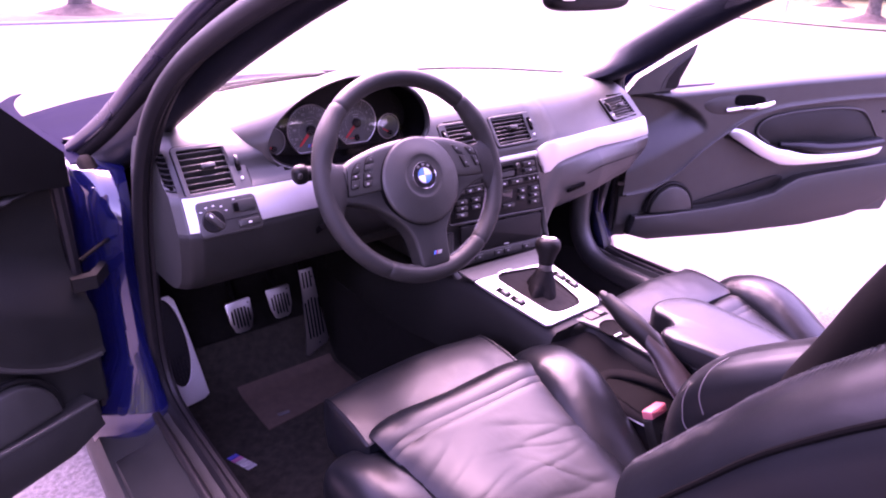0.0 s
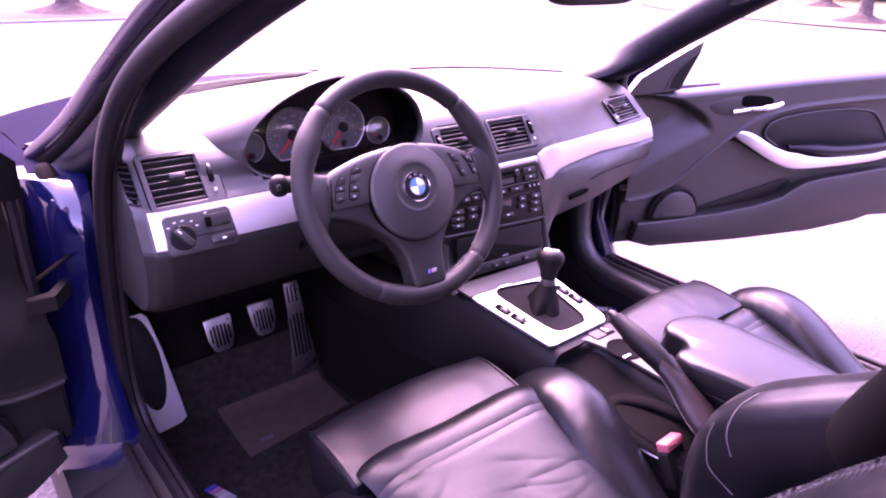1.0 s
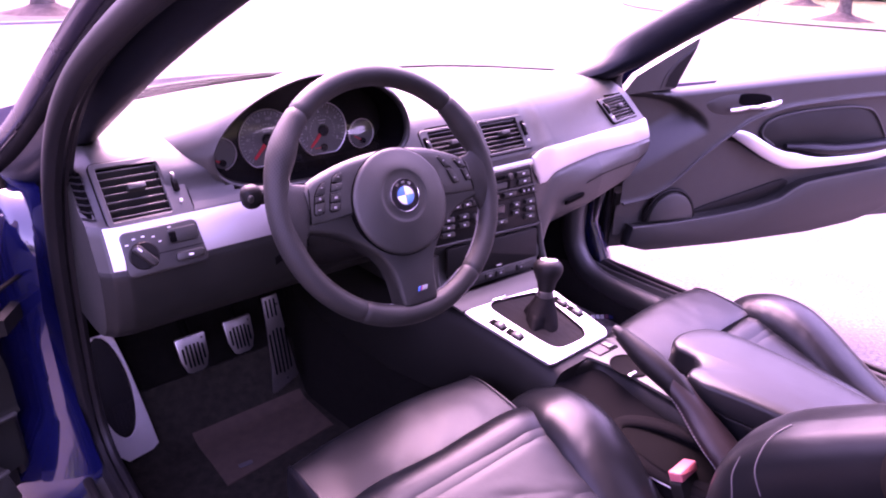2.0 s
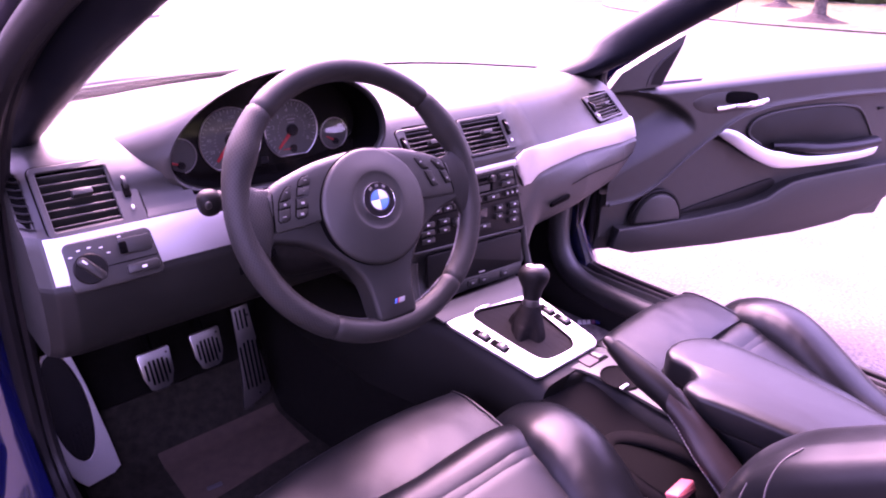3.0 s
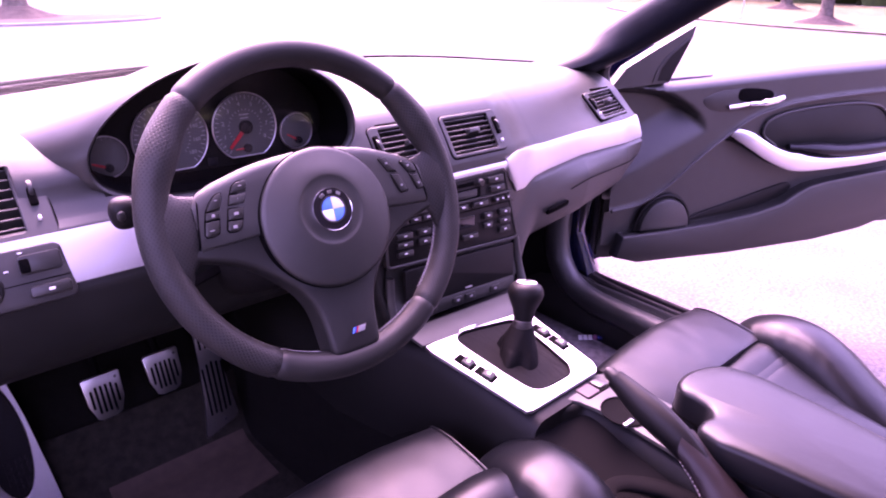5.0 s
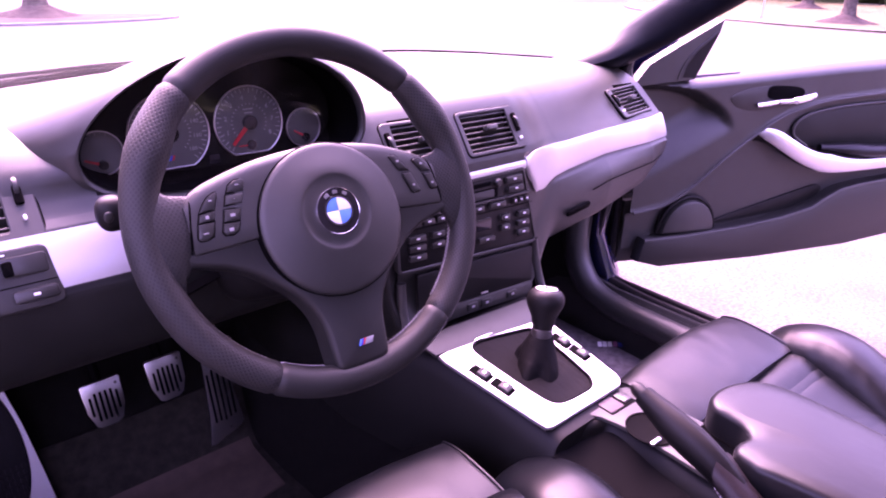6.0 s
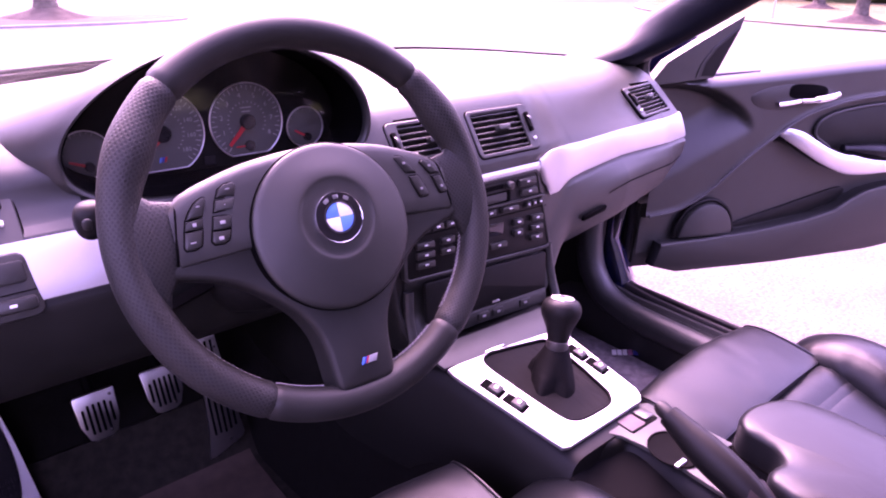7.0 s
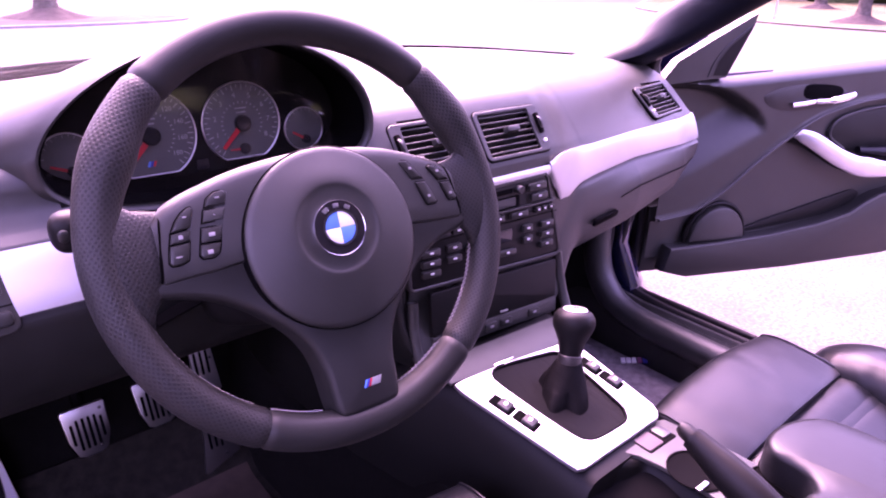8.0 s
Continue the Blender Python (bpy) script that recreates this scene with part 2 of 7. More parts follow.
def tube(pts, radius, n=10, caps=True, bm=None, flat=1.0, up=(0, 0, 1)):
    """A round or oval bar along a path; radius is a number or one for each point."""
    p = [Vector(q) for q in pts]
    rs = radius if isinstance(radius, (list, tuple)) else [radius] * len(p)
    rings, side = [], None
    for i, q in enumerate(p):
        d = (p[min(i + 1, len(p) - 1)] - p[max(i - 1, 0)]).normalized()
        if side is None:
            side = d.cross(Vector(up))
            if side.length < 1e-4:
                side = d.cross(Vector((1, 0, 0)))
        side = (side - d * side.dot(d)).normalized()
        top = side.cross(d)
        rings.append([q + rs[i] * (math.cos(a) * side + flat * math.sin(a) * top) for a in (2 * math.pi * k / n for k in range(n))])
    return loft(rings, True, caps, bm)


def rrect(w, h, r, cx=0.0, cy=0.0, n=4):
    out = []
    for k, (sx, sy) in enumerate(((1, 1), (-1, 1), (-1, -1), (1, -1))):
        for i in range(n + 1):
            a = math.pi / 2 * (k + i / n)
            out.append((cx + sx * (w / 2 - r) + r * math.cos(a), cy + sy * (h / 2 - r) + r * math.sin(a)))
    return out


def inset(outline, d):
    """The outline drawn in by d."""
    out, n = [], len(outline)
    for i in range(n):
        a, b, c = Vector(outline[i - 1]), Vector(outline[i]), Vector(outline[(i + 1) % n])
        e, g = (b - a), (c - b)
        e = e.normalized() if e.length > 1e-9 else g.normalized()
        g = g.normalized() if g.length > 1e-9 else e
        nr = Vector((-(e.y + g.y), e.x + g.x))
        nr = nr.normalized() if nr.length > 1e-6 else Vector((-e.y, e.x))
        k = max(0.4, nr.dot(Vector((-g.y, g.x))))
        out.append(tuple(b + nr * d / k))
    return out


def slab(outline, m, depth, edge=0.002, bm=None, dome=0.0):
    """A plate: the outline (anticlockwise) in m's x and y, raised along m's z, with rounded rims."""
    e = min(edge, depth * 0.9)
    rings = [(outline, 0), (outline, depth - e), (inset(outline, 0.3 * e), depth - 0.3 * e), (inset(outline, e), depth)]
    if dome:
        c = Vector((sum(p[0] for p in outline) / len(outline), sum(p[1] for p in outline) / len(outline)))
        for k in (0.75, 0.45, 0.15):
            rings.append(([tuple(c + (Vector(p) - c) * k) for p in inset(outline, e)], depth + dome * (1 - k * k)))
    return loft([[m @ V(a, b, w) for a, b in o] for o, w in rings], True, True, bm)


def ring_slab(outer, inner, m, depth, bm=None):
    """A flat frame between two outlines with the same number of points."""
    o2, i2 = inset(outer, 0.0012), inset(inner, -0.0012)
    seq = [(outer, 0), (outer, depth - 0.001), (o2, depth), (i2, depth), (inner, depth - 0.001), (inner, 0), (outer, 0)]
    return loft([[m @ V(a, b, w) for a, b in o] for o, w in seq], True, False, bm)


def lathe(profile, m, n=24, bm=None):
    """Turns (radius, height) pairs round m's z."""
    rings = [[m @ V(r * math.cos(2 * math.pi * k / n), r * math.sin(2 * math.pi * k / n), h) for k in range(n)] for r, h in profile]
    return loft(rings, True, True, bm)


def sheet(fn, nu, nv, thick=0.0, bm=None):
    """A surface fn(u, v) with u, v from 0 to 1; thick gives it a back."""
    bm = bm or bmesh.new()
    g = [[bm.verts.new(fn(i / nu, j / nv)) for j in range(nv + 1)] for i in range(nu + 1)]
    faces = [bm.faces.new((g[i][j], g[i + 1][j], g[i + 1][j + 1], g[i][j + 1])) for i in range(nu) for j in range(nv)]
    if thick:
        bmesh.ops.recalc_face_normals(bm, faces=faces)
        bmesh.ops.solidify(bm, geom=faces, thickness=thick)
    return bm


def blob(center, size, m=None, e1=0.5, e2=0.5, nu=20, nv=28, warp=None, bm=None):
    """A rounded block (superellipsoid) of half sizes; warp(p) bends the unit shape."""
    def po(v, e):
        return math.copysign(abs(v) ** e, v)
    rings = []
    for i in range(nu + 1):
        th = -math.pi / 2 + math.pi * (0.02 + 0.96 * i / nu)
        ring = []
        for j in range(nv):
            ph = 2 * math.pi * j / nv
            q = V(po(math.cos(th), e1) * po(math.cos(ph), e2), po(math.cos(th), e1) * po(math.sin(ph), e2), po(math.sin(th), e1))
            if warp:
                q = Vector(warp(q))
            q = V(q.x * size[0], q.y * size[1], q.z * size[2])
            ring.append((m @ q if m else q) + Vector(center))
        rings.append(ring)
    return loft(rings, True, True, bm)


def axes(origin, right, up):
    """A frame at origin: x along right, y along up, z out of the face."""
    r = Vector(right).normalized()
    u = Vector(up)
    u = (u - r * u.dot(r)).normalized()
    w = r.cross(u)
    m = Matrix((r, u, w)).transposed().to_4x4()
    m.translation = origin
    return m


def writing(text, m, size, bm=None):
    """Raised letters of the built-in font, centred in m."""
    cu = bpy.data.curves.new("letters", "FONT")
    cu.body, cu.size, cu.align_x, cu.align_y, cu.extrude = text, size, "CENTER", "CENTER", 0.0002
    cu.resolution_u = 2
    tmp = bpy.data.objects.new("letters", cu)
    me = bpy.data.meshes.new_from_object(tmp)
    bpy.data.objects.remove(tmp)
    me.transform(m)
    bm = bm or bmesh.new()
    bm.from_mesh(me)
    bpy.data.meshes.remove(me)
    return bm


def lerp(a, b, t):
    return a + (b - a) * t


def step(t):
    t = max(0.0, min(1.0, t))
    return t * t * (3 - 2 * t)


# ---- ground ----
def ground_point(u, v):
    r = 0.6 * (1.0 - u) + 420.0 * u ** 3
    a = 2 * math.pi * v
    return V(r * math.cos(a), r * math.sin(a) + 1.0, 0.004 * noise.noise(V(r * math.cos(a) * 0.4, r * math.sin(a) * 0.4, 0)) * min(r, 4))


g_bm = sheet(ground_point, 60, 96)
bmesh.ops.remove_doubles(g_bm, verts=g_bm.verts, dist=0.0005)
bmesh.ops.holes_fill(g_bm, edges=[e for e in g_bm.edges if e.is_boundary and e.verts[0].co.length < 5])
part("ground", g_bm, ASPHALT, None, "pale worn asphalt of an open car park", 60, "structure", "ground")


# ---- car body round the cabin ----
body = thing("car", (0, 0, 0), "dark blue sports coupe with both doors open, parked on asphalt", "car")

PILLAR = [(0.728, 0.60, 0.850), (0.690, 0.44, 0.935), (0.662, 0.25, 1.040), (0.635, 0.03, 1.152), (0.600, -0.20, 1.252), (0.570, -0.42, 1.312), (0.555, -0.70, 1.340),
          (0.560, -1.10, 1.330), (0.60, -1.45, 1.27)]


PILLAR_PASS = [(0.728, 0.610, 0.852), (0.690, 0.450, 0.937), (0.662, 0.270, 1.042), (0.640, 0.072, 1.159), (0.608, -0.14, 1.264), (0.575, -0.40, 1.325), (0.558, -0.70, 1.345),
               (0.560, -1.10, 1.332), (0.60, -1.45, 1.27)]


def side(pts, s):
    return [V(s * x + 0.0125, y, z) for x, y, z in pts]


for s in (-1, 1):
    path = smooth_path(side(PILLAR if s < 0 else PILLAR_PASS, s), 5)
    # inner trim of the windscreen pillar and roof rail
    trim = tube(path, [(0.034 if s < 0 else lerp(0.042, 0.039, step(i / 14))) if i < 24 else 0.030 for i in range(len(path))], 18, flat=1.30 if s < 0 else 1.22)
    if s > 0:
        # the trim flares inboard into the top of the dashboard
        for v in trim.verts:
            c = min(path, key=lambda p: abs(p.z - v.co.z))
            k = max(0.0, 1 - (v.co.z - 0.925) / 0.115) ** 2.2
            d = max(0.0, c.x - v.co.x + 0.020) / 0.06
            v.co.x -= 0.150 * k * d
            v.co.y += 0.050 * k * d
    part("pillar_trim", trim, PILLAR_TRIM, body,
         "dark grain-finished windscreen pillar trim", 50)
    # painted outer rail, just outside the trim
    out = [p + V(s * 0.030, 0.022, 0.032) for p in path]
    part("roof_rail", tube(out, 0.018, 14, flat=0.9), RAIL, body, "dark violet painted outer rail of the pillar and roof")
    part("rail_gutter", tube([p + V(s * 0.024, 0.008, 0.010) for p in path], 0.018, 10), DARK, body, "black rubber gutter beside the rail")
    # door seal all round the opening
    seal = [(0.606, -0.62, 1.300), (0.618, -0.42, 1.282), (0.648, -0.20, 1.228), (0.684, 0.03, 1.135), (0.706, 0.16, 1.052), (0.718, 0.255, 0.945), (0.722, 0.33, 0.80),
            (0.722, 0.385, 0.62), (0.722, 0.405, 0.47), (0.720, 0.375, 0.395), (0.718, 0.28, 0.372), (0.716, 0.10, 0.368), (0.714, -0.40, 0.368), (0.712, -1.0, 0.372)]
    if s > 0:
        seal[:6] = [(0.606, -0.62, 1.305), (0.625, -0.36, 1.290), (0.650, -0.11, 1.252), (0.680, 0.105, 1.148), (0.700, 0.300, 1.028), (0.716, 0.385, 0.930)]
    sp = smooth_path(side(seal, s), 7)
    part("door_seal", tube(sp, 0.0135, 10, flat=1.2), RUBBER, body, "black rubber door seal round the opening")
    part("seal_lip", tube([p + V(-0.016 if s > 0 else 0.016, -0.004, 0.004) if s < 0 else p + V(0.014, -0.006, 0.007) for p in sp], 0.009, 8), RUBBER if s < 0 else SOFT, body, "grey inner lip of the door seal")
    # hinge post
    post = []
    for z, y0, y1, x0, x1 in ((0.30, 0.36, 0.62, 0.715, 0.855), (0.36, 0.355, 0.60, 0.715, 0.850), (0.40, 0.362, 0.60, 0.715, 0.838), (0.50, 0.415, 0.58, 0.72, 0.802), (0.70, 0.41, 0.56, 0.72, 0.80),
                              (0.79, 0.39, 0.56, 0.715, 0.79), (0.83, 0.400, 0.56, 0.71, 0.79), (0.880, 0.45, 0.56, 0.70, 0.80)):
        post.append([V(s * x0, y1, z), V(s * x0, y0 - 0.02, z), V(s * (x0 + 0.02), y0 - 0.03, z), V(s * lerp(x0, x1, 0.5), y0 - 0.015, z), V(s * lerp(x0, x1, 0.75), y0 + 0.01, z),
                     V(s * x1, y0 + 0.045, z), V(s * x1, y1, z)])
    part("hinge_post", loft(post), PAINT_IN, body, "blue painted front door post in the door shut", 55)
    # sill
    sill = []
    for y in (0.56, 0.46, 0.40, 0.30, 0.0, -0.5, -1.1):
        k = step((y - 0.30) / 0.2)
        sill.append([V(s * x, y, z + 0.03 * k) for x, z in ((0.69, 0.20), (0.69, 0.365), (0.702, 0.380), (0.735, 0.372), (0.765, 0.345), (0.80, 0.335), (0.845, 0.325), (0.862, 0.29), (0.86, 0.20))])
    part("sill", loft(sill), SEAL, body, "door sill under black protective covers" if s < 0 else "door sill under a black protective strip", 40)
    strip = [[V(s * x, y, z - dz) for x, z in ((0.735, 0.366), (0.738, 0.380), (0.775, 0.353), (0.835, 0.338), (0.838, 0.325), (0.772, 0.335))] for y, dz in ((0.335, 0.040), (0.325, 0.018), (0.305, 0.006), (0.27, 0.0), (0.0, 0.0), (-0.5, 0.0), (-1.0, 0.0))]
    part("sill_strip", loft(strip), SEAL, body, "black ribbed plastic sill tread strip", 50)
    part("sill_ridge", tube([V(s * 0.742, 0.36, 0.386), V(s * 0.742, 0.1, 0.385), V(s * 0.742, -1.0, 0.385)], 0.008, 10), RUBBER, body, "black ridge of the sill strip")
    # sill carpet inside
    part("sill_carpet", loft([[V(s * x, y, z) for x, z in ((0.655, 0.20), (0.668, 0.30), (0.678, 0.36), (0.69, 0.374), (0.705, 0.366), (0.705, 0.20))] for y in (0.62, 0.3, -0.2, -1.0)]),
         SEAL, body, "charcoal plastic inner sill cover")
    if s > 0:
        trim = smooth_path([V(0.676, 0.40, 0.74), V(0.676, 0.425, 0.62), V(0.675, 0.428, 0.50), V(0.673, 0.396, 0.408), V(0.670, 0.31, 0.352), V(0.668, 0.10, 0.341), V(0.668, -0.40, 0.341), V(0.668, -1.0, 0.343)], 6)
        part("kick_trim", tube(trim, 0.034, 16), SOFT, body, "smooth charcoal trim sweeping from the kick panel along the sill", 60)
    # front wing and wheel-arch shoulder
    def wing(u, v, s=s):
        y = lerp(0.50, 2.15, u)
        arc = math.pi / 2 * v
        xo = 0.868 + 0.02 * math.sin(math.pi * u) - 0.10 * u ** 3
        zt = 0.885 - 0.12 * u ** 1.4 - 0.02 * u
        return V(s * (xo - 0.12 * (1 - math.cos(arc)) if v > 0 else xo), y, zt - 0.14 * (1 - math.sin(arc)))
    part("front_wing", sheet(wing, 20, 10, 0.004), PAINT, body, "dark blue front wing", 60)
    part("wing_side", sheet(lambda u, v, s=s: V(s * (0.868 + 0.02 * math.sin(math.pi * u) - 0.10 * u ** 3 - 0.012 * v), lerp(0.50, 2.15, u), lerp(0.765 - 0.10 * u ** 1.6 - 0.02 * u, 0.25, v)), 14, 6, 0.004),
         PAINT, body, "dark blue lower front wing", 60)
    # black shroud at the foot of the windscreen pillar
    part("pillar_shroud", blob((s * 0.752, 0.470, 0.858), (0.018, 0.050, 0.030), Matrix.Rotation(radians(30), 4, "X"), 0.7, 0.7), DARK, body, "black plastic cover at the pillar foot")

# bonnet, with its shut lines
def bonnet(u, v):
    x = lerp(-0.750, 0.750, u)
    q = (x / 0.750) ** 2
    y = lerp(0.93 - 0.16 * q, 2.15 - 0.25 * q, v)
    z = 0.880 + 0.030 * (1 - q) - 0.17 * v ** 1.5 - 0.02 * q
    return V(x, y, z)


part("bonnet", sheet(bonnet, 24, 14, 0.006), PAINT, body, "dark blue bonnet", 60)
part("windscreen_cowl", sheet(lambda u, v: V(lerp(-0.74, 0.74, u), lerp(0.74, 0.95, v) - 0.16 * (2 * u - 1) ** 2, lerp(0.925, 0.885, v) - 0.02 * (2 * u - 1) ** 2), 20, 3, 0.004), HARD, body,
     "black plastic cowl at the foot of the windscreen", 60)
blade = smooth_path([V(-0.640, 0.520, 0.946), V(-0.545, 0.600, 0.9640), V(-0.450, 0.630, 0.9690), V(-0.355, 0.645, 0.9740), V(-0.260, 0.655, 0.9770), V(-0.160, 0.660, 0.9800), V(-0.080, 0.665, 0.9830)], 6)
wiper = part("wiper", tube(blade, [0.0072 - 0.0040 * i / len(blade) for i in range(len(blade))], 8), DARK, body, "black wiper blade resting on the windscreen")
part("wiper_arm", tube([p + V(0, 0.010, 0.013 - 0.010 * i / 30) for i, p in enumerate(blade[:30])], [0.0055 - 0.003 * i / 30 for i in range(30)], 8), LOWER, wiper, "dark grey wiper arm")


def screen(u, v):
    """The windscreen's sheet, bowed forward in the middle."""
    x = lerp(-1, 1, u)
    k = v ** 0.96
    w = lerp(0.70, 0.56, k)
    return V(x * w, lerp(0.80, -0.26, k) - lerp(0.20, 0.08, k) * x * x, lerp(0.925, 1.335, k) - 0.02 * x * x)


glass = part("windscreen", sheet(screen, 16, 10), GLASS, body, "clear windscreen glass", 60)
glass.visible_shadow = False
part("windscreen_border", sheet(lambda u, v: screen(u, 0.004 + 0.085 * v) + V(0, -0.004, 0.002), 16, 1, 0.002), DARK, body, "black printed border of the windscreen", 60)


# roof and headliner, with the rear of the cabin closed behind the camera
def roof(u, v, drop=0.0):
    x = lerp(-1, 1, u)
    y = lerp(-0.24, -1.55, v)
    w = 0.575 - 0.02 * math.sin(math.pi * v)
    return V(x * w, y, 1.345 + 0.045 * math.sin(math.pi * min(1, 0.25 + 0.6 * v)) - 0.045 * x * x - 0.10 * step((v - 0.7) / 0.3) - drop)


part("roof_skin", sheet(roof, 16, 12, 0.004), PAINT, body, "dark blue roof", 60)
part("headliner", sheet(lambda u, v: roof(u, v, 0.03), 16, 12, 0.004), HEADLINER, body, "pale grey cloth headliner", 60)
part("rear_bulkhead", sheet(lambda u, v: V(lerp(-0.72, 0.72, u), -1.62 + 0.1 * v, lerp(0.25, 0.98, v)), 4, 4, 0.03), CARPET, body, "dark rear seat back", 60)
rear_glass = part("rear_window", sheet(lambda u, v: V(lerp(-0.60, 0.60, u) * lerp(1, 0.9, v), lerp(-2.0, -1.55, v), lerp(0.98, 1.26, v)), 6, 4), GLASS, body, "sloping rear window", 60)
rear_glass.visible_shadow = False
part("boot_lid", sheet(lambda u, v: V(lerp(-0.72, 0.72, u), lerp(-1.98, -2.6, v), 0.975 - 0.03 * v), 6, 4, 0.006), PAINT, body, "dark blue boot lid", 60)
for s in (-1, 1):
    part("rear_quarter", sheet(lambda u, v, s=s: V(s * (0.86 - 0.06 * v), lerp(-1.0, -2.6, u), lerp(0.25, 0.96, v)), 6, 5, 0.02), PAINT, body, "dark blue rear quarter panel", 60)
    part("quarter_glass", sheet(lambda u, v, s=s: V(s * lerp(0.75, 0.60, v), lerp(-1.02, -1.7 + 0.3 * v, u), lerp(0.95, 1.26, v)), 4, 4), GLASS, body, "rear side window", 60).visible_shadow = False

# floor pan, tunnel carpet, bulkhead
def floor_z(x, y):
    t = math.exp(-(x / 0.13) ** 4)
    z = 0.205 + 0.20 * t + 0.030 * step((x - 0.10) / 0.15)
    z += 0.34 * step((y - 0.50) / 0.24)
    return z


part("floor_carpet", sheet(lambda u, v: V(lerp(-0.69, 0.69, u), lerp(0.78, -1.6, v), floor_z(lerp(-0.69, 0.69, u), lerp(0.78, -1.6, v))), 46, 46, 0.01), CARPET, body, "dark carpet of the floor and footwells", 60)
tun = []
for y, w in ((0.76, 0.24), (0.40, 0.22), (0.10, 0.19), (-0.10, 0.155), (-0.30, 0.135), (-0.80, 0.13)):
    top_z = 0.50 if y > -0.05 else 0.46
    tun.append([V(x, y, z) for x, z in ((-w, 0.20), (-w + 0.010, 0.30), (-w + 0.030, 0.42), (-w + 0.060, top_z), (w - 0.060, top_z), (w - 0.030, 0.42), (w - 0.010, 0.30), (w, 0.20))])
part("tunnel_carpet", loft(tun), CARPET, body, "dark carpet over the transmission tunnel", 50)
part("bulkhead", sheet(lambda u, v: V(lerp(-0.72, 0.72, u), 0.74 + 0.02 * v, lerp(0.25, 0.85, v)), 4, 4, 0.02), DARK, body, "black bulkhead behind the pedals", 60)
for s in (-1, 1):
    part("kick_panel", sheet(lambda u, v, s=s: V(s * (0.70 - 0.02 * math.sin(math.pi * u)), lerp(0.40, 0.76, u), lerp(0.22, 0.72, v)), 6, 6, 0.01), HARD, body, "black footwell side panel", 60)


for x in (-0.76, 0.76):
    for y in (1.32, -1.41):
        wm = Matrix.Translation((x, y, 0.318)) @ Matrix.Rotation(radians(90), 4, "Y")
        tyre = part("wheel", lathe([(0.22, -0.10), (0.30, -0.105), (0.318, -0.085), (0.318, 0.085), (0.30, 0.105), (0.22, 0.10)], wm, 40), RUBBER, body, "black tyre", 40)
        part("rim", lathe([(0.22, -0.09), (0.215, 0.06), (0.16, 0.05), (0.05, 0.08), (0.01, 0.08)], wm, 30), SATIN, tyre, "alloy rim")

# ---- dashboard ----
dash = thing("dashboard", (0, 0.2, 0.6), "charcoal soft-touch dashboard with a brushed aluminium strip", "dashboard")

# stations across the car: (x, [(y, z) from the front lip down to the underside])
DRIVER = [(0.335, 0.976), (0.288, 0.972), (0.243, 0.955), (0.189, 0.893), (0.179, 0.885), (0.156, 0.830), (0.152, 0.822), (0.158, 0.775), (0.185, 0.722), (0.26, 0.695), (0.55, 0.68)]
CENTRE = [(0.325, 0.966), (0.268, 0.960), (0.222, 0.942), (0.170, 0.872), (0.166, 0.862), (0.165, 0.760), (0.165, 0.700), (0.158, 0.665), (0.145, 0.610), (0.26, 0.58), (0.55, 0.58)]
PASS_IN = [(0.350, 0.966), (0.306, 0.956), (0.260, 0.930), (0.202, 0.868), (0.194, 0.856), (0.182, 0.795), (0.178, 0.788), (0.172, 0.735), (0.190, 0.672), (0.28, 0.65), (0.55, 0.65)]
PASS_MID = [(0.370, 0.964), (0.326, 0.952), (0.278, 0.924), (0.224, 0.872), (0.208, 0.858), (0.196, 0.806), (0.190, 0.800), (0.172, 0.765), (0.192, 0.690), (0.28, 0.66), (0.55, 0.65)]
PASS_END = [(0.400, 0.944), (0.362, 0.936), (0.314, 0.914), (0.262, 0.870), (0.246, 0.856), (0.222, 0.804), (0.216, 0.798), (0.222, 0.765), (0.252, 0.728), (0.34, 0.71), (0.55, 0.69)]
DRIVER_END = [(0.365, 0.955), (0.328, 0.952), (0.276, 0.938), (0.210, 0.893), (0.196, 0.886), (0.176, 0.830), (0.172, 0.822), (0.178, 0.775), (0.205, 0.722), (0.28, 0.695), (0.55, 0.68)]
STATIONS = [(-0.692, DRIVER_END), (-0.680, [(lerp(a, c, 0.7), lerp(b, d, 0.7)) for (a, b), (c, d) in zip(DRIVER_END, DRIVER)]), (-0.66, DRIVER), (-0.165, DRIVER), (-0.125, CENTRE), (0.150, CENTRE), (0.265, PASS_IN), (0.42, PASS_MID),
            (0.60, [(lerp(a, c, 0.45), lerp(b, d, 0.45)) for (a, b), (c, d) in zip(PASS_MID, PASS_END)]), (0.685, PASS_END),
            (0.722, [(lerp(a, 0.45, 0.45), lerp(b, 0.82, 0.25)) for a, b in PASS_END])]


def along(pts, k):
    """A place on a profile: rounded over the upper pad, straight below it."""
    i = min(int(k), len(pts) - 2)
    f = k - i
    b, c = pts[i], pts[i + 1]
    if 2 < i < 6 or i > 8:
        return lerp(b[0], c[0], f), lerp(b[1], c[1], f)
    if i >= 6:
        a, d = pts[i - 1] if i > 6 else b, pts[i + 2]
    else:
        a, d = pts[max(i - 1, 0)], pts[i + 2] if i < 2 else c
    return tuple(0.5 * (2 * b[n] + (c[n] - a[n]) * f + (2 * a[n] - 5 * b[n] + 4 * c[n] - d[n]) * f * f + (3 * b[n] - a[n] - 3 * c[n] + d[n]) * f ** 3) for n in (0, 1))


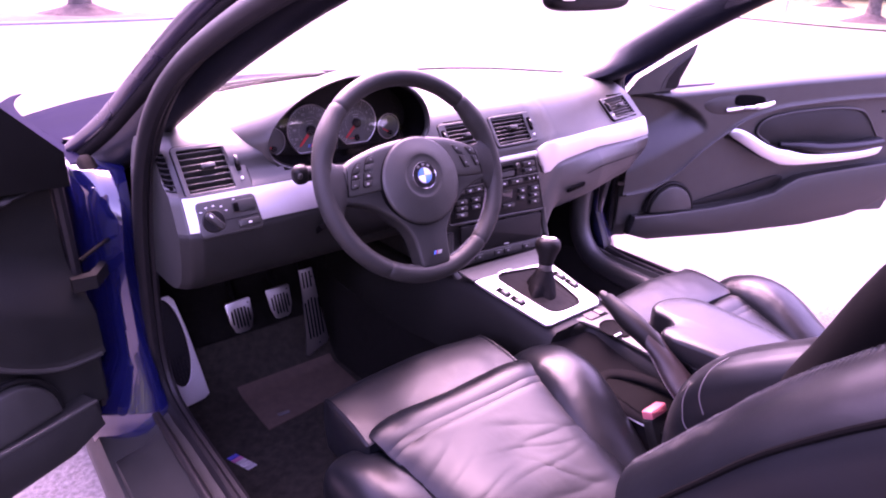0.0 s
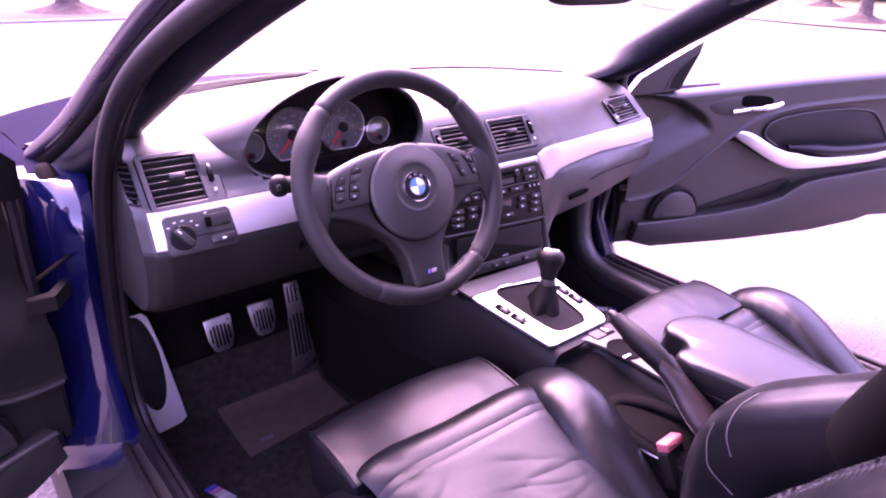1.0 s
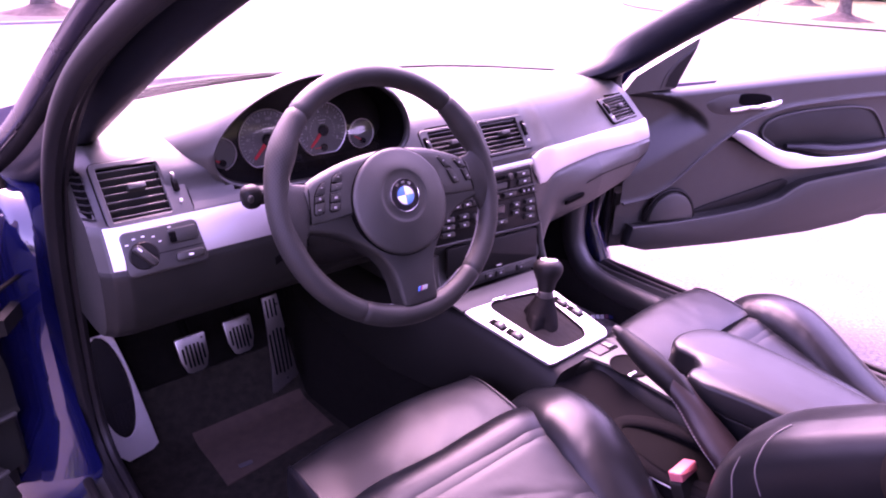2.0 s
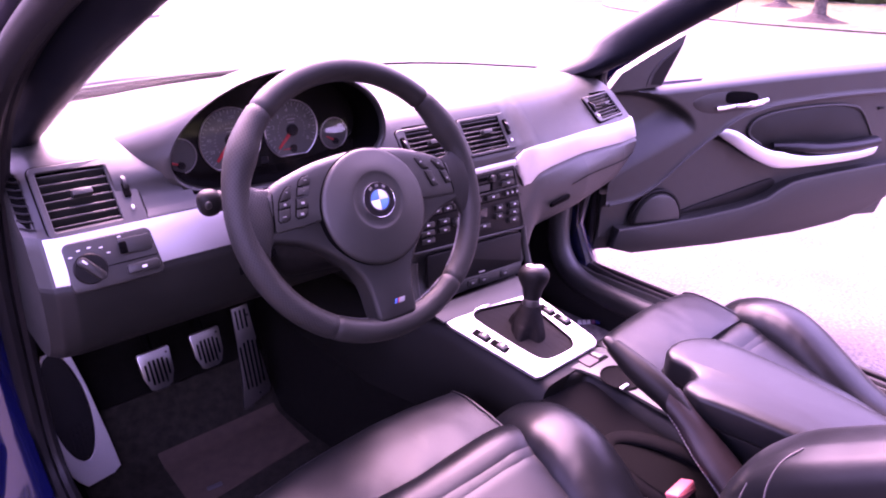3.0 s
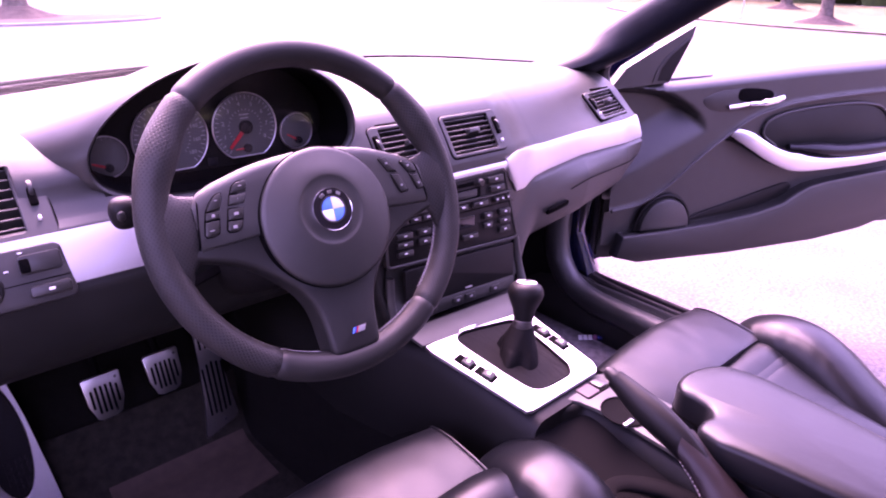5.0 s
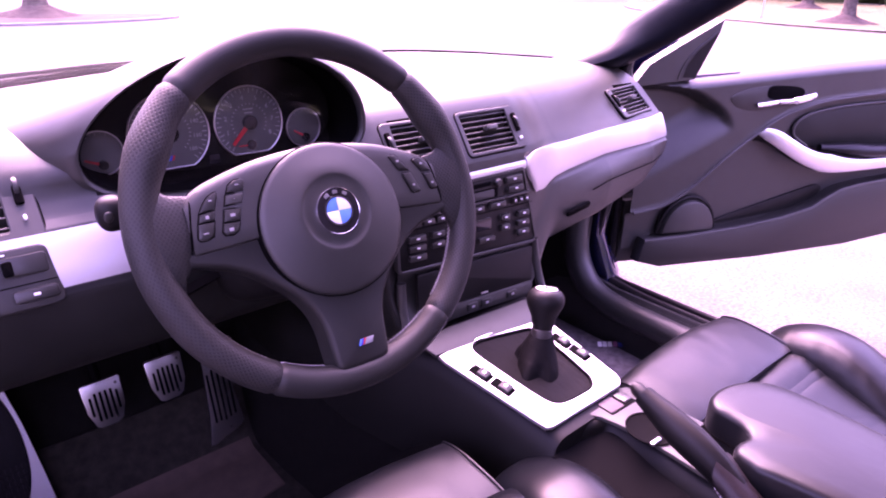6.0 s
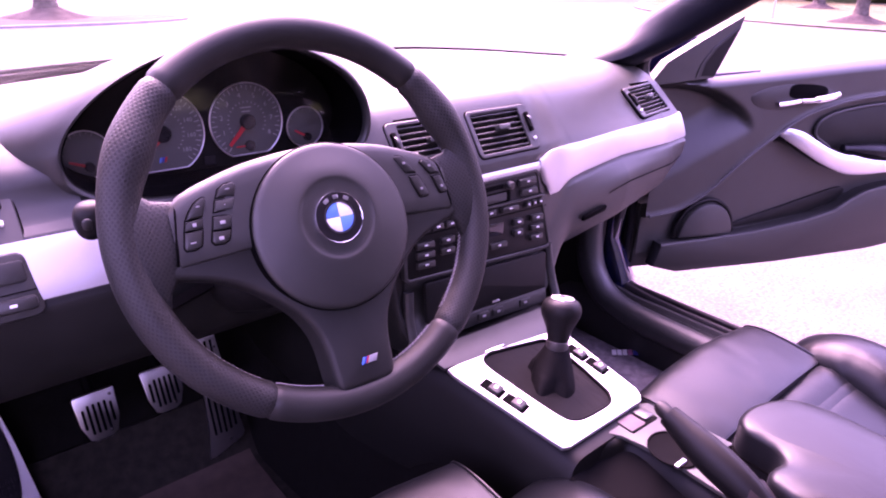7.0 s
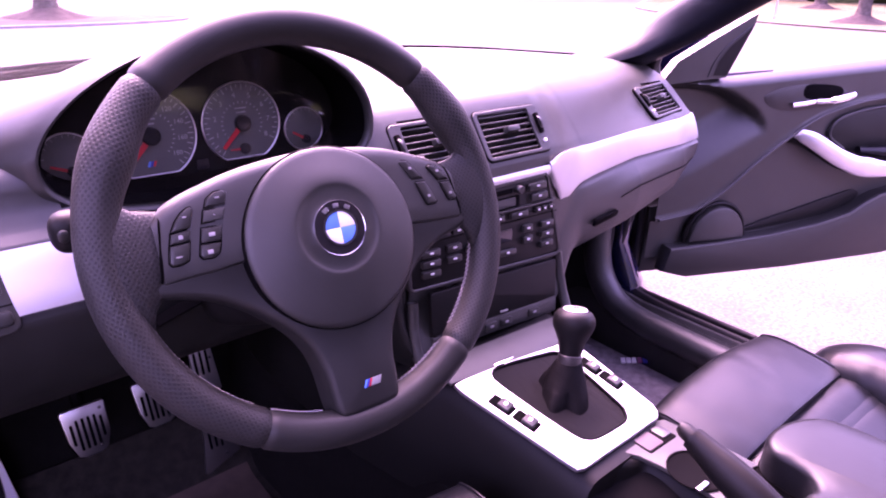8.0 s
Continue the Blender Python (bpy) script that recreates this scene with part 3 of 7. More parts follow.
def dash_point(x, k):
    """The dashboard's face at x; k counts along the profile, with fractions."""
    for (xa, pa), (xb, pb) in zip(STATIONS, STATIONS[1:]):
        if x <= xb or xb == STATIONS[-1][0]:
            t = (x - xa) / (xb - xa)
            t = max(0.0, min(1.0, t))
            if (xa, xb) in ((-0.165, -0.125), (0.150, 0.265)):
                t = step(t)
            (ya, za), (yb, zb) = along(pa, k), along(pb, k)
            return V(x, lerp(ya, yb, t), lerp(za, zb, t))


xs = sorted(set([round(-0.692 + 1.414 * i / 240, 4) for i in range(241)] + [a for a, _ in STATIONS]))
ks = [i / 8 for i in range(33)] + [4.25 + i / 4 for i in range(23)] + [10]


def arch_power(u, w):
    """How square the dial opening is: it slopes off towards the door and is fuller towards the middle."""
    return 2.7 if w < 0 else (1.68 if u < 0 else 2.05)


def opening(p):
    """Where the face is cut through for the dials and the vents."""
    u, w = (p.x + 0.331) / 0.182, (p.z - 0.945) / (0.108 if p.z > 0.945 else 0.063)
    e = arch_power(u, w)
    if abs(u) ** e + abs(w) ** e < 1:
        return True
    return any(abs(p.x - cx) < w / 2 and z0 < p.z < z1 for cx, w, z0, z1 in VENT_HOLES)


VENT_HOLES = [(-0.6215, 0.084, 0.889, 0.950), (-0.052, 0.106, 0.874, 0.932), (0.082, 0.106, 0.872, 0.930), (0.583, 0.120, 0.866, 0.918)]


def swelling(p):
    """The face comes forward to meet the rim of the dial opening on the door side."""
    u, w = (p.x + 0.331) / 0.182, (p.z - 0.945) / (0.108 if p.z > 0.945 else 0.063)
    if u > 0.2:
        return p
    e = arch_power(u, w)
    rho = (abs(u) ** e + abs(w) ** e) ** (1 / e)
    f = (1 - step((rho - 1.0) / 0.80)) * step((0.2 - u) / 0.5) * step((0.978 - p.z) / 0.055)
    return V(p.x, lerp(p.y, min(p.y, 0.2045 + 0.9 * max(0.0, p.z - 0.935)), f), p.z)


bm = bmesh.new()
g = [[bm.verts.new(swelling(dash_point(x, k)) if k < 4 else dash_point(x, k)) for k in ks] for x in xs]
for i in range(len(xs) - 1):
    for j in range(len(ks) - 1):
        c = (g[i][j].co + g[i + 1][j + 1].co) / 2
        if (ks[j] < 5.1 or c.x > -0.125) and not (ks[j] < 5 and opening(c)):
            bm.faces.new((g[i][j], g[i][j + 1], g[i + 1][j + 1], g[i + 1][j]))
bm.faces.new([q for q in g[0]])
bm.faces.new([q for q in g[-1]][::-1])
part("face", bm, SOFT, dash, "", 40)
# below the strip the driver's side is darkened, since it faces away from light
low_ks = [k for k in ks if k >= 5.1]
part("lower_panel", loft([[dash_point(x, k) for k in low_ks] for x in xs if x <= -0.12], False, False), LOWER, dash, "lower dashboard panel, colour darkened for its shade", 50)


def dash_top(u, v):
    x = lerp(-0.692, 0.722, u)
    a = dash_point(x, 0)
    q = (x / 0.722) ** 2
    low = step((-x - 0.10) / 0.25)
    yr, zr = 0.80 - 0.24 * q, 0.950 - 0.012 * q + 0.008 * low
    y, z = lerp(a.y, yr, v), lerp(a.z, zr, v) + (0.026 * (1 - q) ** 2 * (1 - low) + 0.002 * low * (1 - q * q)) * math.sin(math.pi * v)
    return V(x, y, z)


part("top_pad", sheet(dash_top, 84, 18), SOFT, dash, "charcoal dashboard top pad", 50)
# dark line added along the pad's far edge, where the windscreen's border shows
part("defrost_edge", tube([dash_top(u, 0.60) + V(0, 0, 0.0015) for u in (0.36 + 0.60 * i / 30 for i in range(31))], 0.0035, 8), DARK, dash, "thin dark line along the dashboard's far edge")


def face_strip(x0, x1, k0, k1, lift, nx=40, nk=6, shape=None):
    """A band laid on the dashboard's face, lifted off it; shape(u) gives (k0, k1) along it."""
    def at(u, v):
        x = lerp(x0, x1, u)
        a, b = shape(u) if shape else (k0, k1)
        k = lerp(a, b, v)
        p = dash_point(x, k)
        d = dash_point(x, min(k + 0.05, 10)) - dash_point(x, max(k - 0.05, 0))
        nrm = V(0, d.z, -d.y).normalized()
        if nrm.y > 0:
            nrm = -nrm
        return p + nrm * (lift * (0.35 + 0.65 * math.sin(math.pi * min(1, max(0, 0.5 + 1.0 * (v - 0.5)))) ** 0.5))
    return sheet(at, nx, nk, -0.003)


part("trim_strip", face_strip(-0.676, -0.17, 4.05, 5.0, 0.004), ALU, dash, "brushed aluminium trim strip", 30)
part("trim_strip", face_strip(-0.135, 0.146, 4.14, 4.27, 0.004), STRIP, dash, "thin brushed aluminium strip above the radio", 30)


def sweep_edges(u):
    """Upper and lower edge of the sweeping strip: it hooks down beside the radio and then runs level."""
    x = lerp(0.146, 0.700, u)
    rows = ((0.146, 4.10, 4.24), (0.165, 4.02, 4.52), (0.185, 3.98, 4.80), (0.215, 3.98, 4.92), (0.250, 4.0, 4.90), (0.290, 4.02, 4.86), (0.340, 4.02, 4.86), (0.700, 4.05, 4.95))
    for (xa, a0, b0), (xb, a1, b1) in zip(rows, rows[1:]):
        if x <= xb + 1e-6:
            t = step((x - xa) / (xb - xa))
            return lerp(a0, a1, t), lerp(b0, b1, t)


part("trim_strip", face_strip(0.146, 0.700, 4.0, 5.0, 0.005, nx=90, nk=10, shape=sweep_edges), STRIP, dash, "sweeping brushed aluminium trim strip", 30)


gl = dash_point(0.318, 7.30)
part("glovebox_handle", slab(rrect(0.070, 0.013, 0.005), axes(gl + V(0, -0.002, -0.001), (1, 0.03, 0.10), (0, -0.30, 0.95)), 0.005, 0.002), DARK, dash, "black glove box handle")
gline = [dash_point(x, 7.0) + V(0, -0.0015, 0) for x in [0.36 + 0.02 * i for i in range(17)]]
part("glovebox_gap", tube(gline, 0.0009, 6), DARK, dash, "shut line of the glove box")

# ---- air vents ----
def air_vent(cx, cy, cz, w, h, right, up, wheel_side, label, wide=0.0, rows=7):
    m = axes((cx, cy, cz), right, up)
    vent = part("air_vent", ring_slab(rrect(w + 0.027 + wide, h + 0.011 + 0.8 * wide, 0.008, wheel_side * (0.006 + 0.5 * wide), -0.15 * wide), rrect(w, h, 0.003), m @ Matrix.Translation((0, 0, -0.005)), 0.0064), SOFT, dash, label, 35)
    part("shut_gap", ring_slab(rrect(w + 0.0305 + wide, h + 0.0145 + 0.8 * wide, 0.0095, wheel_side * (0.006 + 0.5 * wide), -0.15 * wide), rrect(w + 0.004, h + 0.004, 0.003), m @ Matrix.Translation((0, 0, -0.006)), 0.0060), DARK, vent)
    part("duct", slab(rrect(w + 0.004, h + 0.004, 0.003), m @ Matrix.Translation((0, 0, -0.044)), 0.004), DARK, vent)
    part("duct_wall", ring_slab(rrect(w + 0.006, h + 0.006, 0.003), rrect(w, h, 0.003), m @ Matrix.Translation((0, 0, -0.044)), 0.042), DARK, vent)
    for i in range(rows):
        b = h * ((i + 0.5) / rows - 0.5)
        sl = m @ Matrix.Translation((0, b, -0.006)) @ Matrix.Rotation(radians(-14), 4, "X")
        part("slat", slab([(-w / 2, -0.0012), (w / 2, -0.0012), (w / 2, 0.0012), (-w / 2, 0.0012)], sl @ Matrix.Translation((0, 0, -0.014)), 0.019, 0.0012), SOFT, vent)
    for i in range(5):
        a = w * ((i + 0.5) / 5 - 0.5)
        part("inner_vane", slab([(-0.0008, -h / 2), (0.0008, -h / 2), (0.0008, h / 2), (-0.0008, h / 2)], m @ Matrix.Translation((a, 0, -0.040)), 0.012, 0.0005), HARD, vent)
    part("tab", slab(rrect(0.024, 0.009, 0.002), m @ Matrix.Translation((0.004, h * 0.06, -0.002)), 0.011, 0.002), SOFT, vent, "adjusting tab")
    ws = m @ Matrix.Translation((wheel_side * (w / 2 + 0.0115 + 0.4 * wide), 0, 0))
    part("slot", slab(rrect(0.008, h * 0.5, 0.002, 0, h * 0.10), ws, 0.0056, 0.001), DARK, vent)
    part("thumbwheel", lathe([(0.0005, -0.0022), (0.012, -0.0022), (0.0125, 0), (0.012, 0.0022), (0.0005, 0.0022)],
                             ws @ Matrix.Translation((0, h * 0.10, -0.002)) @ Matrix.Rotation(radians(90), 4, "Y"), 20), BUTTON, vent)
    part("mark", slab(rrect(0.003, 0.005, 0.001, 0, -h * 0.34), ws, 0.0058, 0.0004), WHITE, vent)
    return vent


air_vent(-0.6215, 0.2090, 0.9180, 0.077, 0.080, (1, -0.01, 0), (0, 0.653, 0.757), 1, "rectangular air vent with horizontal slats", 0.010)
air_vent(-0.052, 0.1893, 0.902, 0.102, 0.064, (1, 0, 0), (0, 0.578, 0.816), -1, "rectangular air vent with horizontal slats")
air_vent(0.082, 0.1893, 0.902, 0.102, 0.064, (1, 0, 0), (0, 0.578, 0.816), 1, "rectangular air vent with horizontal slats")
air_vent(0.583, 0.2590, 0.8915, 0.112, 0.062, (1, 0.178, 0), (0, 0.735, 0.678), -1, "rectangular air vent with horizontal slats")
# small wrap-round grille for the side window
grille = part("side_grille", loft([[V(-0.678, 0.190, 0.888), V(-0.684, 0.195, 0.888), V(-0.690, 0.206, 0.888)], [V(-0.678, 0.240, 0.946), V(-0.684, 0.246, 0.946), V(-0.690, 0.258, 0.946)]], False, False), DARK, dash, "narrow side window demister grille")
for i in range(7):
    z = 0.894 + 0.008 * i
    y = 0.190 + 0.0068 * i
    part("bar", tube([V(-0.678, y + 0.002, z), V(-0.684, y + 0.005, z), V(-0.691, y + 0.018, z)], 0.0014, 6), HARD, grille)

# ---- light switch panel ----
sw = axes((-0.609, 0.1640, 0.846), (1, 0.0, 0.0), (0, 0.34, 0.94))
panel = part("light_switch_panel", slab([(a + 0.005 * (b < -0.005) * (a > 0), b) for a, b in rrect(0.104, 0.062, 0.009, -0.001, 0, 6)], sw, 0.009, 0.003), SOFT, dash, "black light switch panel")
part("panel_groove", slab(rrect(0.098, 0.0012, 0.0004, 0.004, -0.006), sw @ Matrix.Translation((0, 0, 0.0086)), 0.0008, 0.0002), DARK, panel)
kn = sw @ Matrix.Translation((-0.0285, -0.004, 0.008))
knob = part("rotary_switch", lathe([(0.019, 0), (0.019, 0.004), (0.0175, 0.006), (0.0005, 0.006)], kn, 32), HARD, panel, "round rotary light switch")
part("grip_bar", slab(rrect(0.011, 0.036, 0.005), kn @ Matrix.Translation((0, 0, 0.005)) @ Matrix.Rotation(radians(38), 4, "Z"), 0.014, 0.004), BUTTON, panel)
part("pointer", slab(rrect(0.0022, 0.007, 0.0008, 0, 0.012), kn @ Matrix.Translation((0, 0, 0.019)) @ Matrix.Rotation(radians(38), 4, "Z"), 0.0008, 0.0003), WHITE, panel)
part("dimmer_slot", slab(rrect(0.040, 0.020, 0.004, 0.028, 0.013), sw @ Matrix.Translation((0, 0, 0.0075)), 0.004, 0.0015), BUTTON, panel)
part("dimmer_wheel", slab(rrect(0.009, 0.015, 0.002, 0.013, 0.012), sw @ Matrix.Translation((0, 0, 0.0105)), 0.003, 0.001), DARK, panel)
part("fog_button", slab(rrect(0.040, 0.013, 0.004, 0.031, -0.017), sw @ Matrix.Translation((0, 0, 0.0045)), 0.009, 0.0025), BUTTON, panel)
for a, b in ((-0.046, 0.014), (-0.036, 0.020), (-0.024, 0.021), (-0.011, 0.018), (-0.004, 0.010), (0.012, 0.026)):
    part("symbol", slab(rrect(0.0042, 0.0016, 0.0005, a, b), sw @ Matrix.Translation((0, 0, 0.0088)), 0.0006, 0.0002), WHITE, panel)
part("symbol", slab(rrect(0.006, 0.003, 0.001, 0.031, -0.017), sw @ Matrix.Translation((0, 0, 0.0133)), 0.0006, 0.0002), WHITE, panel)

# ---- instrument binnacle ----
cluster = thing("instrument_cluster", (-0.33, 0.26, 0.88), "hooded instrument cluster with four grey dials and red needles", "instrument cluster")


def arch(grow, y, dz=0.0, gz=None, n=72):
    """The outline of the dial opening, grown sideways by grow and upwards by gz."""
    out = []
    gz = grow if gz is None else gz
    for k in range(n):
        a = 2 * math.pi * k / n
        c, s = math.cos(a), math.sin(a)
        # the door side falls away ever more gently behind the lip
        e = 2 / (lerp(1.68, 1.12, min(1.0, max(0.0, grow - 0.004) / 0.036)) if c < 0 < s else arch_power(c, s))
        flare = 1.9 * max(0.0, grow - 0.004) * abs(c) ** e if c < 0 else 0.0
        x = math.copysign(abs(c) ** e, c) * (0.176 + grow) - flare
        z = math.copysign(abs(s) ** e, s) * (0.102 + gz if s > 0 else 0.058 + min(grow, 0.004))
        out.append(V(-0.331 + x, y + 0.025 * max(0, z) + 0.75 * flare, 0.945 + z + dz))
    return out


hood = loft([arch(-0.006, 0.275), arch(-0.003, 0.24), arch(0.0, 0.204), arch(0.0015, 0.1995), arch(0.004, 0.1985, 0, 0.0040), arch(0.0075, 0.201, 0, 0.0070), arch(0.012, 0.208, 0, 0.0095), arch(0.019, 0.222, 0, 0.0115), arch(0.029, 0.243, 0, 0.0105), arch(0.040, 0.275, 0, 0.002),
             arch(0.050, 0.325, 0, -0.016), arch(0.055, 0.40, 0, -0.044), arch(0.050, 0.50, 0, -0.074), arch(0.034, 0.60, 0, -0.098)], True, False)
part("hood", hood, SOFT, cluster, "charcoal hood over the dials", 60)
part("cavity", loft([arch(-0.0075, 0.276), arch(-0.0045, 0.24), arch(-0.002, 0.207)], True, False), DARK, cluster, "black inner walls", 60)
part("dial_panel", loft([arch(-0.004, 0.274), arch(-0.004, 0.278)], True, True), HARD, cluster, "black dial panel", 60)
FACE = axes((-0.331, 0.2725, 0.945), (1, 0, 0), (0, 0.05, 1))


def dial(cx, cz, r, needle, marks, first, last, flat=False, words=(), drop=0.0):
    """A round dial: face, bright rim, ticks, needle and hub."""
    m = FACE @ Matrix.Translation((cx + 0.331, cz - 0.945, 0))
    n = 48
    out = [(r * math.cos(2 * math.pi * k / n), max(r * math.sin(2 * math.pi * k / n), -0.86 * r if flat else -2)) for k in range(n)]
    d = part("dial", slab(out, m, 0.002, 0.0005), DIAL, cluster, "grey dial with white marks")
    inn = [(0.966 * a, 0.966 * b) for a, b in out]
    part("rim", ring_slab(out, inn, m @ Matrix.Translation((0, 0, 0.0012)), 0.003), SATIN, d, "thin bright rim")
    bm = bmesh.new()
    for i in range(marks + 1):
        a = radians(lerp(first, last, i / marks))
        big = i % 2 == 0
        mm = m @ Matrix.Translation((0, 0, 0.0018)) @ Matrix.Rotation(a, 4, "Z") @ Matrix.Translation((r * (0.86 if big else 0.89), 0, 0))
        slab(rrect(r * (0.13 if big else 0.07), r * 0.025, 0.0001), mm, 0.0006, 0.0001, bm)
    if r > 0.04:
        for i in range(2 * marks // 3 + 1):
            a = radians(lerp(first, last, i / (2 * marks // 3)))
            mm = m @ Matrix.Translation((0, 0, 0.0018)) @ Matrix.Rotation(a, 4, "Z") @ Matrix.Translation((r * 0.50, 0, 0))
            slab(rrect(r * 0.05, r * 0.020, 0.0001), mm, 0.0006, 0.0001, bm)
        for i in range(3):
            slab(rrect(r * (0.30 - 0.06 * i), r * 0.030, 0.0001, 0, r * (0.36 - 0.10 * i)), m @ Matrix.Translation((0, 0, 0.0018)), 0.0006, 0.0001, bm)
    part("marks", bm, ICON, d)
    mm = m @ Matrix.Translation((0.12 * drop * r, -drop * r, 0.0045)) @ Matrix.Rotation(radians(needle), 4, "Z")
    part("needle", slab([(-0.1 * r, -0.070 * r), (0.78 * r, -0.042 * r), (0.78 * r, 0.042 * r), (-0.1 * r, 0.070 * r)], mm, 0.0012, 0.0003), RED, d, "red needle")
    part("hub", lathe([(0.20 * r, 0.002), (0.20 * r, 0.007), (0.17 * r, 0.009), (0.0004, 0.009)], m @ Matrix.Translation((0.12 * drop * r, -drop * r, 0)), 20), GLOSS, d, "black needle hub")
    for text, px, pz, size in words:
        part("number", writing(text, m @ Matrix.Translation((px * r, pz * r, 0.0022)), size), ICON, d)
    return d


def round_words(vals, first, last, rad, size):
    return [(str(v), rad * math.cos(radians(lerp(first, last, i / (len(vals) - 1)))), rad * math.sin(radians(lerp(first, last, i / (len(vals) - 1)))), size) for i, v in enumerate(vals)]


dial(-0.472, 0.932, 0.0265, 158, 8, 175, 65, drop=0.50)
dial(-0.390, 0.944, 0.0500, 228, 36, 228, -48, True, round_words(range(20, 181, 20), 205, -40, 0.68, 0.0075))
dial(-0.286, 0.946, 0.0480, 226, 32, 232, -30, True, round_words(range(1, 9), 200, -30, 0.68, 0.0085))
dial(-0.207, 0.930, 0.0265, 150, 8, 175, 65, drop=0.50)
SUB = FACE @ Matrix.Translation((-0.286 + 0.331, 0.946 - 0.030 - 0.945, 0.002))
part("oil_gauge_hub", lathe([(0.0065, 0), (0.0065, 0.003), (0.0004, 0.004)], SUB, 18), GLOSS, cluster)
part("oil_gauge_needle", slab([(0, -0.0012), (-0.018, -0.0005), (-0.018, 0.0008), (0, 0.0014)][::-1], SUB @ Matrix.Translation((0, 0, 0.001)), 0.001, 0.0002), RED, cluster)
part("display_window", slab(rrect(0.052, 0.024, 0.002, -0.390 + 0.331, 0.878 - 0.945), FACE, 0.0015, 0.0005), GLOSS, cluster, "dark display window")
part("display_window", slab(rrect(0.076, 0.020, 0.002, -0.305 + 0.331, 0.879 - 0.945), FACE, 0.0015, 0.0005), GLOSS, cluster, "dark display window")
part("centre_pod", slab(rrect(0.014, 0.012, 0.002, -0.338 + 0.331, 0.905 - 0.945), FACE, 0.002, 0.0005), GLOSS, cluster)
mb = FACE @ Matrix.Translation((-0.390 + 0.331, 0.944 - 0.030 - 0.945, 0.0022))
for i, mt in enumerate((BLUE, NAVY, RED)):
    part("stripe", slab([(-0.008 + 0.003 * i, -0.003), (-0.0055 + 0.003 * i, -0.003), (-0.0035 + 0.003 * i, 0.003), (-0.006 + 0.003 * i, 0.003)], mb, 0.0006, 0.0002), mt, cluster)
cover = part("cover_glass", sheet(lambda u, v: V(-0.331 + lerp(-0.165, 0.165, u), lerp(0.235, 0.262, v) + 0.008 * math.sin(math.pi * v), lerp(0.893, 1.030, v)), 4, 8), COVER, cluster, "clear curved cover", 60)
cover.visible_shadow = False


# ---- steering wheel ----
TW = radians(24.0)
WHEEL = axes((-0.3411, -0.0060, 0.9153), (1, -0.068, 0), (0, math.sin(TW), math.cos(TW)))
wheel = thing("steering_wheel", (-0.343, 0.06, 0.88), "three-spoke steering wheel in black leather with perforated grips", "steering wheel")
RW, RS = 0.1692, 0.0156


def rim_piece(a0, a1, n, name, mat, label):
    """A length of the rim from angle a0 to a1 (degrees), drawn in at its stitched ends, with thumb rests."""
    bm = bmesh.new()
    uvl = bm.loops.layers.uv.new("UVMap")
    seg = 22
    grid = []
    for i in range(n + 1):
        t = i / n
        a = radians(lerp(a0, a1, t))
        end = min(t, 1 - t) * radians(abs(a1 - a0)) * RW
        tuck = 1 - 0.10 * max(0.0, 1 - end / 0.0018)
        deg = math.degrees(a) % 360
        grip = sum(math.exp(-((deg - c) / 9) ** 2) for c in (28, 152)) * 0.0030
        ring = []
        for k in range(seg):
            b = 2 * math.pi * k / seg
            r = (RS + grip) * tuck
            rad = RW + r * math.cos(b) - grip * 0.5
            ring.append(bm.verts.new(WHEEL @ V(rad * math.cos(a), rad * math.sin(a), 1.04 * r * math.sin(b))))
        grid.append(ring)
    for i in range(n):
        for k in range(seg):
            k2 = (k + 1) % seg
            f = bm.faces.new((grid[i][k], grid[i][k2], grid[i + 1][k2], grid[i + 1][k]))
            arc = radians(abs(a1 - a0)) * RW
            for lo, (ii, kk) in zip(f.loops, ((i, k), (i, k + 1), (i + 1, k + 1), (i + 1, k))):
                lo[uvl].uv = (ii / n * arc, kk / seg * 2 * math.pi * RS)
    bm.faces.new(grid[0])
    bm.faces.new(grid[-1][::-1])
    return part(name, bm, mat, wheel, label, 60)


rim_piece(44.5, 132, 60, "rim_top", RIM_LEATHER, "smooth black leather rim")
rim_piece(132, 239, 70, "rim_grip", RIM_HOLES, "perforated leather grip")
rim_piece(239, 307, 50, "rim_bottom", RIM_LEATHER, "smooth black leather rim")
rim_piece(307, 404.5, 66, "rim_grip", RIM_HOLES, "perforated leather grip")


def stitches(name, mat, lift):
    bm = bmesh.new()
    for a0, a1 in ((139, 172), (190, 234), (312, 352), (368, 400), (240, 256), (284, 304)):
        n = int((a1 - a0) * radians(1) * (RW - RS) / 0.0042)
        for i in range(n):
            a = radians(lerp(a0, a1, (i + 0.5) / n))
            for q in (0.0, 1.0):
                da = 0.011 * (1 if q else -1)
                r = RW - RS - 0.0004 - lift
                p0 = WHEEL @ V((r + 0.0007) * math.cos(a), (r + 0.0007) * math.sin(a), -0.005)
                p1 = WHEEL @ V((r + 0.0012 - 0.0009 * q) * math.cos(a + da), (r + 0.0012 - 0.0009 * q) * math.sin(a + da), -0.0022 if q else -0.0078)
                tube([p0, p1], 0.00055, 5, bm=bm)
    part(name, bm, mat, wheel, "pale cross stitching along the inside of the rim", 60, "stuff")


stitches("stitching", THREAD, 0.0)

# boss: the moulded upper cover that runs out to both sides
def cover_front(x):
    """Height of the cover's face over the wheel's plane."""
    return 0.0095 + 0.0095 * math.exp(-(x / 0.085) ** 2)


